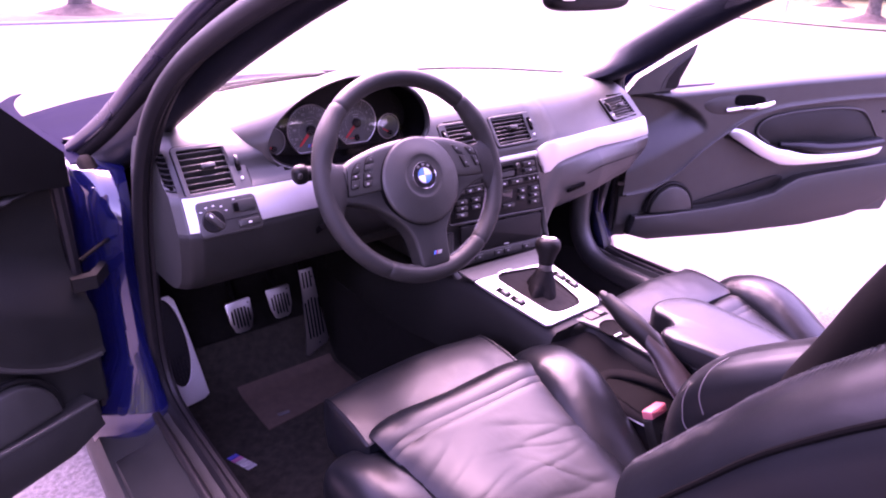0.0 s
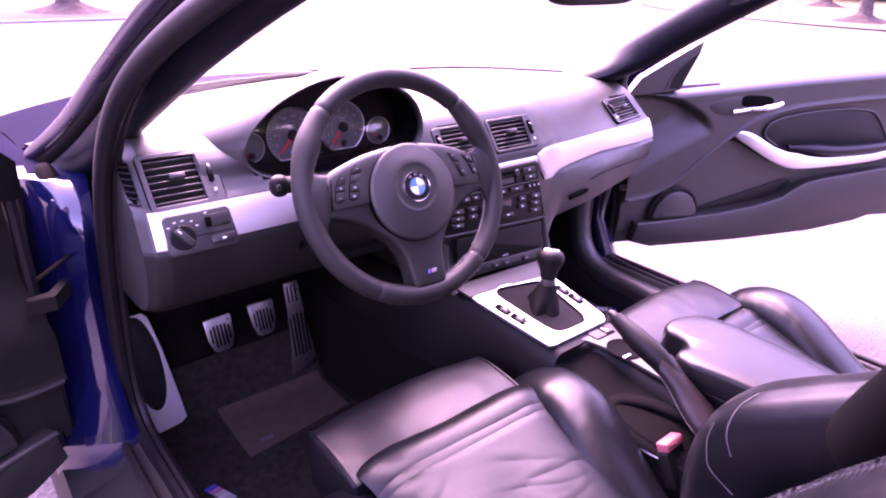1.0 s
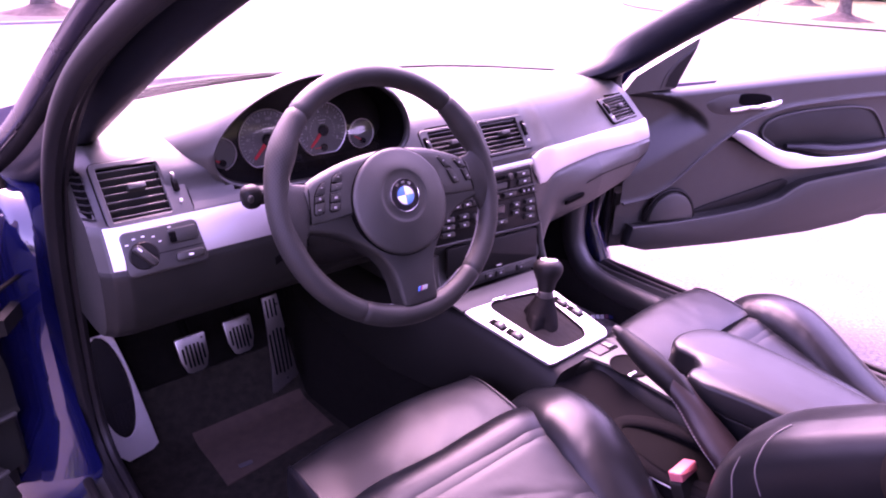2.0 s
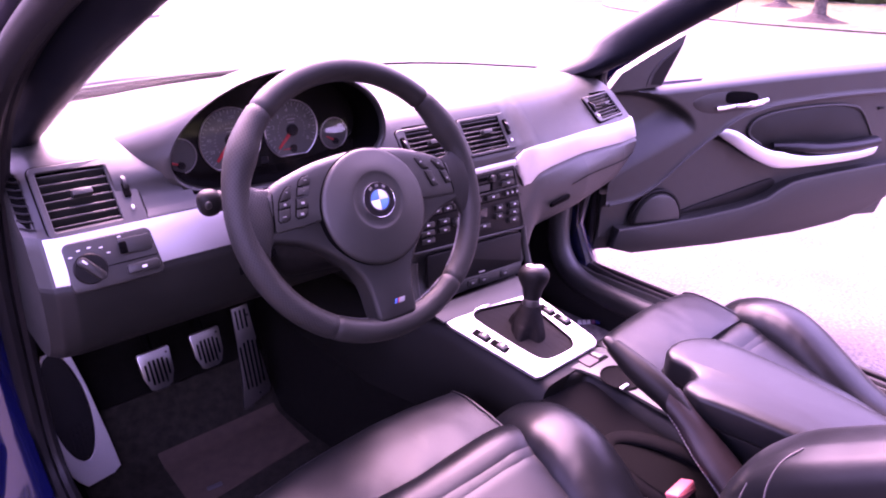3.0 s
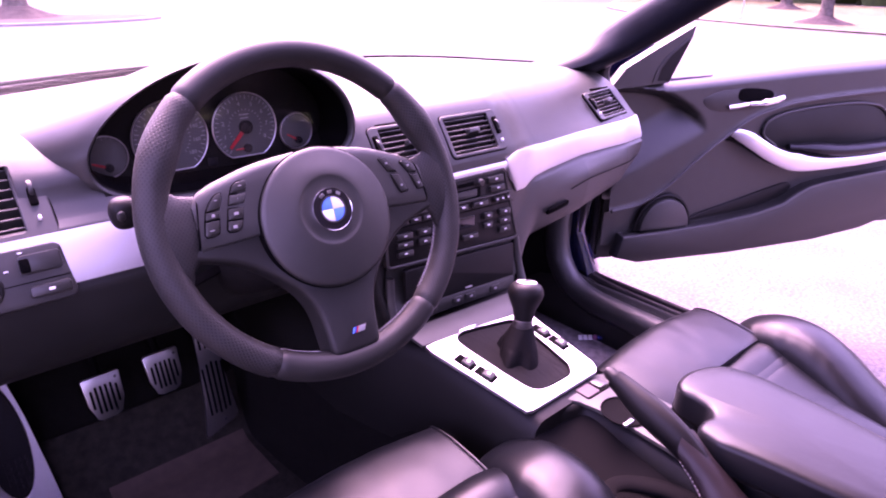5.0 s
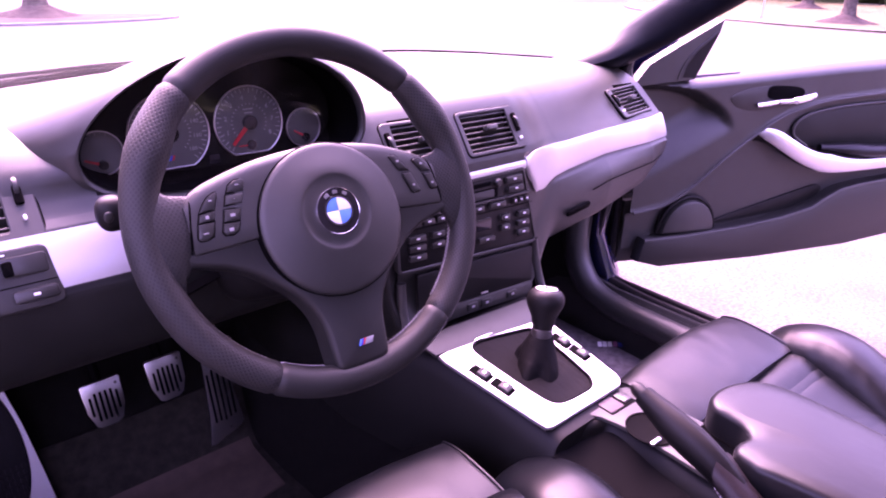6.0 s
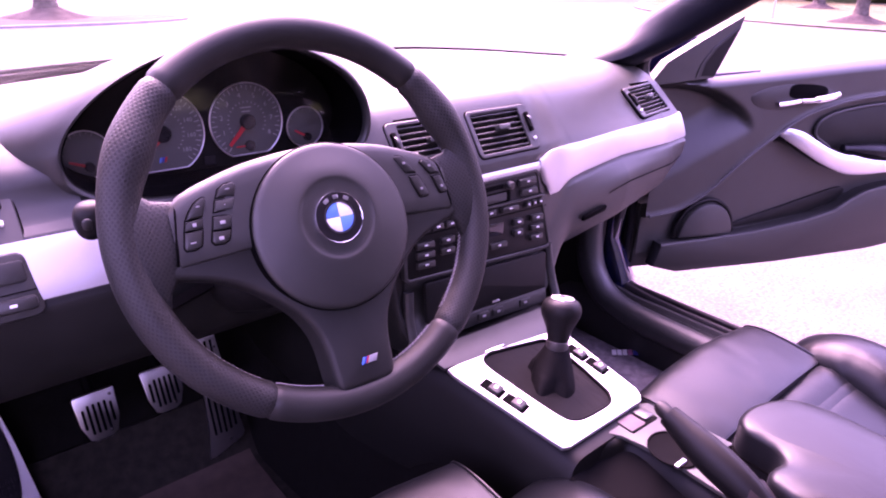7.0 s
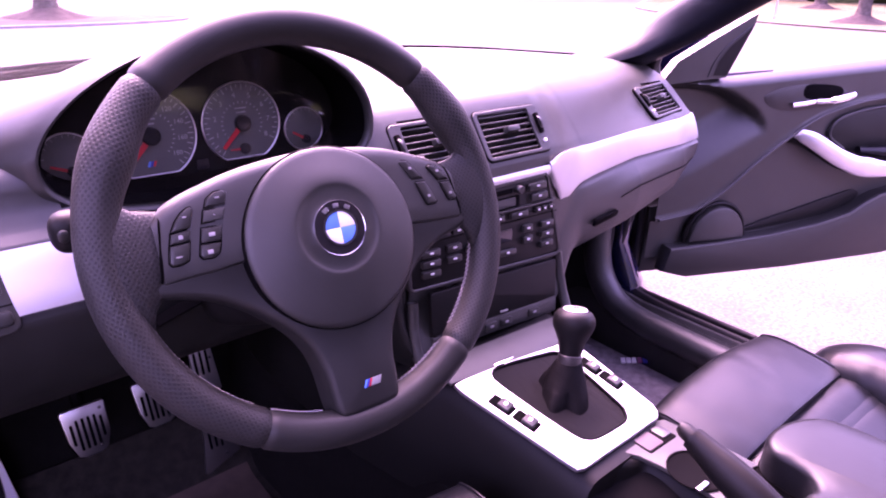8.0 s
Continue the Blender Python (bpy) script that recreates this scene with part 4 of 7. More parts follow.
top = smooth_path([(-0.132, 0.030, 0), (-0.120, 0.0395, 0), (-0.098, 0.0480, 0), (-0.058, 0.0580, 0), (0.0, 0.0630, 0), (0.058, 0.0580, 0), (0.098, 0.0470, 0), (0.120, 0.0380, 0), (0.132, 0.029, 0)], 5)
low = smooth_path([(-0.134, -0.0185, 0), (-0.120, -0.0175, 0), (-0.098, -0.0165, 0), (-0.058, -0.0155, 0), (0.0, -0.030, 0), (0.058, -0.0155, 0), (0.098, -0.0165, 0), (0.120, -0.0175, 0), (0.134, -0.0185, 0)], 5)
rings = []
for a, b in zip(top, low):
    f = cover_front((a.x + b.x) / 2)
    ring = []
    # face, chamfered top edge, back
    for v, w in ((b.y, -0.014), (b.y - 0.0004, f - 0.0035), (b.y + 0.0008, f - 0.0010), (b.y + 0.0030, f), (lerp(b.y, a.y, 0.25), f + 0.0004), (lerp(b.y, a.y, 0.5), f + 0.0008), (lerp(b.y, a.y, 0.72), f + 0.0006),
                 (a.y - 0.0100, f), (a.y - 0.0060, f - 0.0012), (a.y - 0.0030, f - 0.0034), (a.y - 0.0010, f - 0.0066), (a.y, f - 0.0110), (a.y - 0.001, -0.012)):
        ring.append(WHEEL @ V((a.x + b.x) / 2, v, w))
    rings.append(ring)
part("spoke_cover", loft(rings), SOFT, wheel, "charcoal moulded cover over the side spokes", 32)
# black lower body: arms under the cover that run down into one wide spoke
half = [(0.0, -0.1600), (0.020, -0.1598), (0.0270, -0.1570), (0.0300, -0.1500), (0.0312, -0.1350), (0.0330, -0.1160), (0.0380, -0.0985), (0.0480, -0.0815), (0.0630, -0.0655), (0.0810, -0.0505), (0.1010, -0.0390), (0.1220, -0.0320), (0.1400, -0.0270), (0.1500, -0.0180), (0.1500, -0.004), (0.10, 0.002)]
right_edge = [(p.x, p.y) for p in smooth_path([(a, b, 0) for a, b in half], 4)]
outline = right_edge + [(-a, b) for a, b in right_edge[1:]][::-1]


def body_front(x, y):
    return 0.0075 + 0.0060 * step((0.09 - abs(x)) / 0.05)


rings = []
for d, k in ((0.0, None), (0.0, 0.0070), (0.0012, 0.0030), (0.0034, 0.0008), (0.0062, 0.0)):
    rings.append([WHEEL @ V(a, b, -0.020 if k is None else body_front(a, b) - k) for a, b in inset(outline, d)])
part("lower_spoke", loft(rings), SPOKE, wheel, "black moulded lower spoke", 40)
for s in (-1, 1):
    fill = [WHEEL @ V(s * x, y, w) for x, y, w in ((0.118, 0.008, 0.000), (0.129, 0.0075, 0.0015), (0.138, 0.006, 0.0015), (0.147, 0.005, 0.001), (0.155, 0.004, 0.0), (0.164, 0.002, 0.0))]
    root = tube(fill, [0.026, 0.0285, 0.0325, 0.0410, 0.0540, 0.0520], 28, flat=0.27, up=tuple(WHEEL.to_3x3() @ V(0, 0, 1)))
    uvl = root.loops.layers.uv.new("UVMap")
    flat_on = WHEEL.inverted()
    for f in root.faces:
        for lo in f.loops:
            q = flat_on @ lo.vert.co
            lo[uvl].uv = (q.y, q.x)
    part("spoke_root", root, RIM_HOLES, wheel, "leather-wrapped root of the spoke", 60)
    part("root_seam", tube(smooth_path([WHEEL @ V(s * x, y, w) for x, y, w in ((0.1250, 0.036, 0.000), (0.1278, 0.026, 0.0095), (0.1315, 0.006, 0.0105), (0.1340, -0.012, 0.0100), (0.1350, -0.019, 0.004))], 5), 0.0011, 6), DARK, wheel)
part("back_shell", blob(WHEEL @ V(0, -0.02, -0.030), (0.072, 0.072, 0.020), WHEEL.to_3x3().to_4x4(), 0.6, 0.9), HARD, wheel, "black back shell of the boss")
# airbag pad: its crown and badge sit a little above the middle
PAD = WHEEL @ Matrix.Translation((0.0, -0.0115, 0.0))
part("pad_gap", lathe([(0.0756, 0.002), (0.0756, 0.0168), (0.0750, 0.0176), (0.0742, 0.0168), (0.0742, 0.002)], PAD, 72), DARK, wheel)
rings = []
for r, h in ((0.0745, -0.004), (0.0745, 0.0168), (0.0739, 0.0192), (0.0724, 0.0208), (0.0690, 0.0219), (0.0610, 0.0240), (0.0520, 0.0262), (0.0440, 0.0281), (0.0380, 0.0293), (0.0362, 0.0294), (0.0350, 0.0289), (0.0335, 0.0283), (0.0300, 0.0281), (0.0150, 0.0283), (0.0005, 0.0284)):
    up_shift = 0.0065 * step((0.070 - r) / 0.030)
    rings.append([PAD @ V(r * math.cos(2 * math.pi * k / 80), up_shift + r * math.sin(2 * math.pi * k / 80), h) for k in range(80)])
part("airbag_pad", loft(rings), SOFT, wheel, "round charcoal airbag pad", 60)
BAD = PAD @ Matrix.Translation((0, 0.0065, 0.0282)) @ Matrix.Diagonal((1.02, 1.02, 1, 1))
badge = part("round_badge", lathe([(0.0223, 0), (0.0223, 0.0024), (0.0219, 0.0031), (0.0215, 0.0028), (0.0005, 0.0026)], BAD, 48), CHROME, wheel, "round enamel badge with a chrome edge")
part("black_ring", lathe([(0.0214, 0.0026), (0.0214, 0.0031), (0.0138, 0.0034), (0.0136, 0.0028)], BAD, 48), GLOSS, badge)
for k in range(3):
    am = BAD @ Matrix.Rotation(radians(32 * (1 - k)), 4, "Z") @ Matrix.Translation((0, 0.0176, 0.0031))
    part("ring_mark", slab(rrect(0.0048, 0.0034, 0.0006), am, 0.0006, 0.0002), SATIN, badge)
for q in range(4):
    pts = [(0, 0)] + [(0.0132 * math.cos(radians(90 * q + 15 * i)), 0.0132 * math.sin(radians(90 * q + 15 * i))) for i in range(7)]
    part("quarter", slab(pts, BAD @ Matrix.Translation((0, 0, 0.0026)), 0.0009, 0.0002), (WHITE, BLUE, WHITE, BLUE)[q], badge)
part("badge_ring", ring_slab([(0.0139 * math.cos(2 * math.pi * k / 40), 0.0139 * math.sin(2 * math.pi * k / 40)) for k in range(40)],
                             [(0.0131 * math.cos(2 * math.pi * k / 40), 0.0131 * math.sin(2 * math.pi * k / 40)) for k in range(40)], BAD @ Matrix.Translation((0, 0, 0.0026)), 0.0013), CHROME, badge)
STR = WHEEL @ Matrix.Translation((0.0045, -0.1365, 0.0133)) @ Matrix.Diagonal((0.68, 0.68, 1, 1))
for i, mt in enumerate((BLUE, NAVY, RED, ICON)):
    x = -0.012 + 0.0030 * i
    w = 0.0028 if i < 3 else 0.013
    part("badge_stripe", slab([(x, -0.0045), (x + w, -0.0045), (x + w + 0.004, 0.0045), (x + 0.004, 0.0045)], STR, 0.0012, 0.0003), mt, wheel, "slanted coloured stripe of the spoke badge")


def wheel_key(poly, c, icon, mat=BUTTON):
    """A moulded key in a dark seat, with a small printed mark."""
    m = WHEEL @ Matrix.Translation((0, 0, c))
    part("key_seat", slab(inset(poly, -0.0009), m @ Matrix.Translation((0, 0, -0.004)), 0.0052, 0.0003), DARK, wheel)
    k = part("key", slab(poly, m, 0.0030, 0.0016), mat, wheel, "small moulded push key")
    cx, cy = sum(p[0] for p in poly) / len(poly), sum(p[1] for p in poly) / len(poly)
    part("icon", slab(rrect(*icon, 0.0004, cx, cy), m @ Matrix.Translation((0, 0, 0.0029)), 0.0004, 0.0001), ICON, k)


OUTER_TOP = [(-0.1245, 0.0172), (-0.1105, 0.0184), (-0.1058, 0.0312), (-0.1070, 0.0332), (-0.1100, 0.0328), (-0.1150, 0.0298), (-0.1200, 0.0244)]
OUTER_MID = [(-0.1270, 0.0088), (-0.1130, 0.0092), (-0.1108, 0.0172), (-0.1249, 0.0160)]
OUTER_LOW = [(-0.1300, -0.0040), (-0.1285, -0.0064), (-0.1220, -0.0068), (-0.1165, -0.0045), (-0.1133, 0.0079), (-0.1274, 0.0077)]
INNER = [[(-0.0980, 0.0312), (-0.0828, 0.0305), (-0.0797, 0.0392), (-0.0826, 0.0416), (-0.0893, 0.0410), (-0.0953, 0.0372)], [(-0.1021, 0.0202), (-0.0868, 0.0202), (-0.0832, 0.0290), (-0.0994, 0.0288)],
         [(-0.1064, 0.0056), (-0.0920, 0.0052), (-0.0885, 0.0158), (-0.1037, 0.0162)], [(-0.1088, -0.0030), (-0.1070, -0.0058), (-0.0997, -0.0064), (-0.0948, -0.0037), (-0.0923, 0.0038), (-0.1068, 0.0044)]]
def moved(poly, dx, dy=0.0):
    return [(a + dx, b + dy) for a, b in poly]


for poly, icon, mt in ((OUTER_TOP, (0.003, 0.001), BUTTON), (OUTER_MID, (0.003, 0.003), BUTTON), (OUTER_LOW, (0.0045, 0.0010), BUTTON)):
    wheel_key(moved(poly, 0.0025), 0.0108, icon, mt)
# the second key has a paler colour, for the reflection on it
for poly, icon, mt in zip(INNER, ((0.0035, 0.001), (0.001, 0.0008), (0.0045, 0.0028), (0.004, 0.0030)), (BUTTON, CONSOLE_GREY, BUTTON, BUTTON)):
    wheel_key(moved(poly, 0.0030), 0.0122, icon, mt)
for poly, c in (([(0.0975, 0.0235), (0.0860, 0.0240), (0.0765, 0.0395), (0.0790, 0.0412), (0.0850, 0.0405), (0.0930, 0.0310)][::-1], 0.0124),
                ([(0.1085, 0.0002), (0.1065, -0.0014), (0.0990, -0.0016), (0.0972, 0.0000), (0.0890, 0.0200), (0.1005, 0.0195)][::-1], 0.0122),
                ([(0.1252, 0.0190), (0.1150, 0.0195), (0.1062, 0.0320), (0.1085, 0.0338), (0.1150, 0.0318), (0.1215, 0.0255)][::-1], 0.0110),
                ([(0.1315, 0.0005), (0.1298, -0.0012), (0.1235, -0.0012), (0.1222, 0.0003), (0.1165, 0.0160), (0.1268, 0.0155)][::-1], 0.0108)):
    wheel_key(poly, c, (0.003, 0.0022))

# ---- steering column ----
column = thing("steering_column", (-0.343, 0.12, 0.86), "black steering column shroud with control stalks", "steering column")
rings = []
for w, rx, ry in ((-0.040, 0.050, 0.046), (-0.060, 0.062, 0.056), (-0.11, 0.068, 0.060), (-0.19, 0.070, 0.064), (-0.26, 0.070, 0.066)):
    rings.append([WHEEL @ V(rx * math.copysign(abs(math.cos(t)) ** 0.7, math.cos(t)), -0.022 + ry * math.copysign(abs(math.sin(t)) ** 0.7, math.sin(t)), w) for t in (2 * math.pi * k / 28 for k in range(28))])
part("shroud", loft(rings), HARD, column, "", 50)
stalk = smooth_path([(-0.39, 0.10, 0.905), (-0.43, 0.092, 0.912), (-0.48, 0.084, 0.920), (-0.508, 0.078, 0.924)], 5)
part("stalk", tube(stalk, [0.008] * 8 + [0.010] * 3 + [0.013] * (len(stalk) - 11), 12), HARD, column, "black indicator stalk")
part("stalk_end", blob((-0.514, 0.076, 0.925), (0.014, 0.013, 0.0165), None, 0.8, 0.8), HARD, column, "stalk end knob")
part("stalk_mark", blob((-0.520, 0.064, 0.926), (0.004, 0.002, 0.005), None, 0.8, 0.8), BUTTON, column)
st2 = smooth_path([(-0.30, 0.10, 0.905), (-0.25, 0.092, 0.912), (-0.19, 0.084, 0.918), (-0.165, 0.08, 0.92)], 5)
part("stalk", tube(st2, 0.009, 12), HARD, column, "black wiper stalk")
# coloured deep black to sink into the shade under the column
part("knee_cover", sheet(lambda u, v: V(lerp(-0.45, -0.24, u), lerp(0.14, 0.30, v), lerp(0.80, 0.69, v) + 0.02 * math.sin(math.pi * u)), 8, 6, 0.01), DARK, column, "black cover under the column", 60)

# ---- radio and heater controls ----
RAD = axes((0.021, 0.1630, 0.764), (1, 0, 0), (0, 0.06, 1))
radio = thing("radio_panel", (0.021, 0.17, 0.70), "black radio and heater control panel with rows of buttons", "car radio")
fascia = [(0.146, -0.0715), (0.1515, -0.0660), (0.1500, -0.0580), (0.1180, 0.0660), (0.1130, 0.0715), (-0.143, 0.0715), (-0.148, 0.0665), (-0.148, -0.0665), (-0.143, -0.0715)]
part("panel", slab(fascia, RAD, 0.008, 0.003), HARD, radio)
part("panel_frame", ring_slab(inset(fascia, -0.0045), inset(fascia, 0.0015), RAD, 0.0095), SOFT, radio)


def key(a, b, w, h, mat=BUTTON, icon=True, d=0.006):
    k = part("key", slab(rrect(w, h, min(w, h) * 0.18), RAD @ Matrix.Translation((a, b, 0.0075)), d, 0.0015), mat, radio, "small black key")
    if icon:
        part("icon", slab(rrect(min(0.0062, w * 0.34), 0.0030, 0.0010), RAD @ Matrix.Translation((a, b + 0.001, 0.0075 + d - 0.0001)), 0.0006, 0.0001), WHITE, k)


def flat(name, mat, w, h, a, b, lift=0.0072, d=0.0014, label=""):
    part(name, slab(rrect(w, h, min(w, h) * 0.15, a, b), RAD @ Matrix.Translation((0, 0, lift)), d, 0.0004), mat, radio, label)


flat("cassette_slot", DARK, 0.128, 0.0085, -0.022, 0.0590, d=0.0012)
flat("display_frame", DARK, 0.112, 0.0215, 0.002, 0.0395, d=0.0010)
flat("display", CONSOLE_GREY, 0.098, 0.0150, 0.000, 0.0395, 0.0080, 0.0008, "grey display")
flat("lower_display", GLOSS, 0.062, 0.0230, 0.012, -0.0165, label="dark display")
# the heater unit stands a little proud and its top edge catches the light
flat("ledge", SOFT, 0.276, 0.0030, -0.004, 0.0275, d=0.0058)
flat("divider", DARK, 0.284, 0.0016, 0.0, 0.0060, d=0.0016)
for a, b, w, h in ((0.0925, 0.0580, 0.038, 0.0125), (0.0970, 0.0400, 0.036, 0.0120), (-0.118, 0.0560, 0.030, 0.0125), (-0.118, 0.0395, 0.030, 0.0120)):
    key(a, b, w, h)
part("knob", lathe([(0.0072, 0), (0.0068, 0.007), (0.0055, 0.0085), (0.0005, 0.0085)], RAD @ Matrix.Translation((0.0545, 0.0590, 0.0075)), 20), BUTTON, radio, "small round knob")
for a in (-0.118, -0.092, -0.066, -0.040, -0.014, 0.012):
    key(a, 0.0165, 0.022, 0.011)
key(0.0545, 0.0165, 0.036, 0.011)
for a in (0.0955, 0.1095, 0.1235):
    key(a, 0.0165, 0.0105, 0.0100)
for b in (-0.0115, -0.0295, -0.0475):
    key(0.1175, b, 0.028, 0.0115)
    key(-0.1150, b, 0.032, 0.0125)
for b in (-0.0115, -0.0310):
    key(0.0735, b, 0.020, 0.0130)
    key(-0.0740, b, 0.026, 0.0125)
key(0.0300, -0.0460, 0.036, 0.0110)
key(-0.0200, -0.0460, 0.034, 0.0110)
part("knob", lathe([(0.010, 0), (0.010, 0.010), (0.0085, 0.012), (0.0005, 0.012)], RAD @ Matrix.Translation((-0.042, -0.020, 0.0075)), 24), BUTTON, radio, "small round knob")

# the stack is canted towards the driver
for p in radio.children_recursive:
    for v in p.data.vertices:
        v.co.z = 0.840 - (0.840 - v.co.z) * (0.865 + 0.07 * (v.co.x - 0.021) / 0.15)

# cubby below the radio with a row of switches
cubby = thing("storage_cubby", (0.03, 0.14, 0.60), "closed black storage cubby above a row of switches", "compartment")
CUB = axes((0.035, 0.150, 0.640), (1, 0, 0), (0, 0.10, 1))
part("lid", slab(rrect(0.262, 0.066, 0.005, 0, 0.008), CUB, 0.006, 0.002), HARD, cubby, "flat black lid")
part("catch", slab(rrect(0.016, 0.003, 0.001, 0.010, -0.020), CUB @ Matrix.Translation((0, 0, 0.0055)), 0.002, 0.0006), SATIN, cubby, "small bright catch")
part("switch_strip", slab(rrect(0.262, 0.024, 0.003, 0, -0.038), CUB @ Matrix.Translation((0, 0, 0.001)), 0.006, 0.002), SOFT, cubby)
for a in (-0.080, -0.020, 0.012, 0.075):
    k = part("switch", slab(rrect(0.024, 0.014, 0.003, a, -0.038), CUB @ Matrix.Translation((0, 0, 0.0065)), 0.004, 0.0015), BUTTON, cubby)
    part("icon", slab(rrect(0.007, 0.004, 0.001, a, -0.037), CUB @ Matrix.Translation((0, 0, 0.0103)), 0.0005, 0.0001), ICON, k)
for p in cubby.children_recursive:
    for v in p.data.vertices:
        v.co.z += 0.012 + 0.010 * (1 - (v.co.x - 0.021) / 0.15)
for s in (-1, 1):
    xx = 0.180 if s > 0 else -0.118
    part("stack_edge", tube(smooth_path([(xx, 0.160, 0.700), (xx + 0.004 * s, 0.150, 0.65), (xx + 0.002 * s, 0.128, 0.605), (xx - 0.020 * s, 0.09, 0.590)], 5), 0.008, 10), SOFT, cubby, "rounded edge of the centre stack")

# ---- centre console ----
console = thing("centre_console", (0.0, -0.2, 0.25), "charcoal centre console with an aluminium gear surround", "console")


def section(y, xl, xr, zt, bl, br, zb, sag=0.0):
    """A cross-section: flat top from xl to xr, rounded shoulders, flared sides."""
    pts = [(bl, zb), (lerp(bl, xl, 0.35) - 0.006, lerp(zb, zt, 0.35)), (lerp(bl, xl, 0.75) - 0.010, lerp(zb, zt, 0.72)), (xl - 0.010, zt - 0.030), (xl - 0.004, zt - 0.010), (xl + 0.006, zt - 0.002), (xl + 0.016, zt - sag),
           (xr - 0.016, zt - sag), (xr - 0.006, zt - 0.002), (xr + 0.004, zt - 0.010), (xr + 0.010, zt - 0.030), (lerp(br, xr, 0.75) + 0.010, lerp(zb, zt, 0.72)), (lerp(br, xr, 0.35) + 0.006, lerp(zb, zt, 0.35)), (br, zb)]
    return [V(x, y, z) for x, z in pts]


# body in near-black and apron in paler grey, as light falls on them
part("front_body", loft([section(0.62, -0.150, 0.165, 0.590, -0.19, 0.19, 0.44), section(0.22, -0.150, 0.165, 0.600, -0.185, 0.19, 0.44), section(0.13, -0.130, 0.150, 0.606, -0.165, 0.18, 0.44), section(0.075, -0.112, 0.112, 0.612, -0.140, 0.15, 0.43), section(-0.02, -0.092, 0.100, 0.590, -0.115, 0.13, 0.42),
                         section(-0.106, -0.074, 0.088, 0.568, -0.098, 0.115, 0.41), section(-0.125, -0.070, 0.088, 0.562, -0.092, 0.115, 0.41)]), HARD, console, "console front, colour darkened for its shaded sides", 40)
part("front_apron", slab([(-0.120, 0.0865), (0.099, 0.0670), (0.114, 0.118), (-0.128, 0.130)], axes((0.0, -0.010, 0.5925), (1, 0, 0), (0, 1, 0.232)), 0.005, 0.002), CONSOLE_GREY, console, "apron ahead of the gear surround, paler as the lit top", 40)
PL = axes((0.0, -0.010, 0.5925), (1, 0, 0), (0, 1, 0.232))
plate_out = [(0.093, -0.0985), (0.1015, -0.0900), (0.0990, 0.0600), (0.0950, 0.0650), (-0.0060, 0.0772), (-0.1150, 0.0850), (-0.1205, 0.0800), (-0.0770, -0.0985), (-0.0720, -0.1025), (0.0870, -0.1025)]
BOOTC = [(p.x, p.y) for p in smooth_path([(a, b, 0) for a, b in ((0.060, -0.066), (0.063, -0.010), (0.0635, 0.045), (0.056, 0.0600), (0.036, 0.0655), (-0.018, 0.0765), (-0.046, 0.0795), (-0.0600, 0.0715), (-0.0625, 0.055), (-0.053, 0.000), (-0.040, -0.058),
                                                         (-0.031, -0.0745), (-0.014, -0.0815), (0.020, -0.0835), (0.046, -0.0815), (0.060, -0.066))], 4)[:-1]]


def dense(poly, n):
    """The outline cut into n even points."""
    pts = [Vector(p) for p in poly]
    ln = [0.0]
    for i in range(len(pts)):
        ln.append(ln[-1] + (pts[(i + 1) % len(pts)] - pts[i]).length)
    out, j = [], 0
    for k in range(n):
        d = ln[-1] * k / n
        while ln[j + 1] < d:
            j += 1
        t = (d - ln[j]) / max(1e-9, ln[j + 1] - ln[j])
        out.append(tuple(pts[j].lerp(pts[(j + 1) % len(pts)], t)))
    return out


def by_angle(poly, n, c):
    """n points of the outline at even angles round c."""
    fine = dense(poly, 600)
    ang = sorted(((math.atan2(b - c[1], a - c[0]) % (2 * math.pi)), a, b) for a, b in fine)
    return [min(ang, key=lambda q: abs(q[0] - 2 * math.pi * k / n))[1:] for k in range(n)]


part("gear_surround", ring_slab(by_angle(plate_out, 72, (0.004, -0.002)), by_angle(BOOTC, 72, (0.004, -0.002)), PL, 0.006), STRIP, console, "bright brushed aluminium gear surround", 30)
part("boot_frame", ring_slab(by_angle(BOOTC, 72, (0.004, -0.002)), by_angle(inset(BOOTC, 0.0035), 72, (0.004, -0.002)), PL @ Matrix.Translation((0, 0, 0.001)), 0.0058), SUEDE, console)
part("surround_chip", slab(rrect(0.036, 0.004, 0.001, -0.028, 0.0815), PL @ Matrix.Translation((0, 0, 0.006)), 0.002, 0.0006), CHROME, console)
for a, b in ((-0.0865, 0.0235), (-0.0772, -0.0125), (0.0795, 0.0120), (0.0850, -0.0230)):
    mm = PL @ Matrix.Translation((a, b, 0.0055)) @ Matrix.Rotation(radians(6 if a > 0 else 13), 4, "Z")
    part("switch_well", slab(rrect(0.0195, 0.0345, 0.002), mm, 0.0012, 0.0004), DARK, console)
    k = part("rocker_switch", slab(rrect(0.0165, 0.017, 0.002, 0.001, -0.004), mm, 0.0062, 0.002), CONSOLE_GREY, console, "small grey rocker switch")
    part("icon", slab(rrect(0.006, 0.005, 0.001, 0.001, -0.004), mm @ Matrix.Translation((0, 0, 0.0060)), 0.0005, 0.0002), WHITE, k)
# rear of the console
def soft_loft(rings, per=6):
    """A loft drawn smoothly through the given cross-sections."""
    fine = [smooth_path([r[k] for r in rings], per) for k in range(len(rings[0]))]
    return loft([[fine[k][i] for k in range(len(fine))] for i in range(len(fine[0]))])


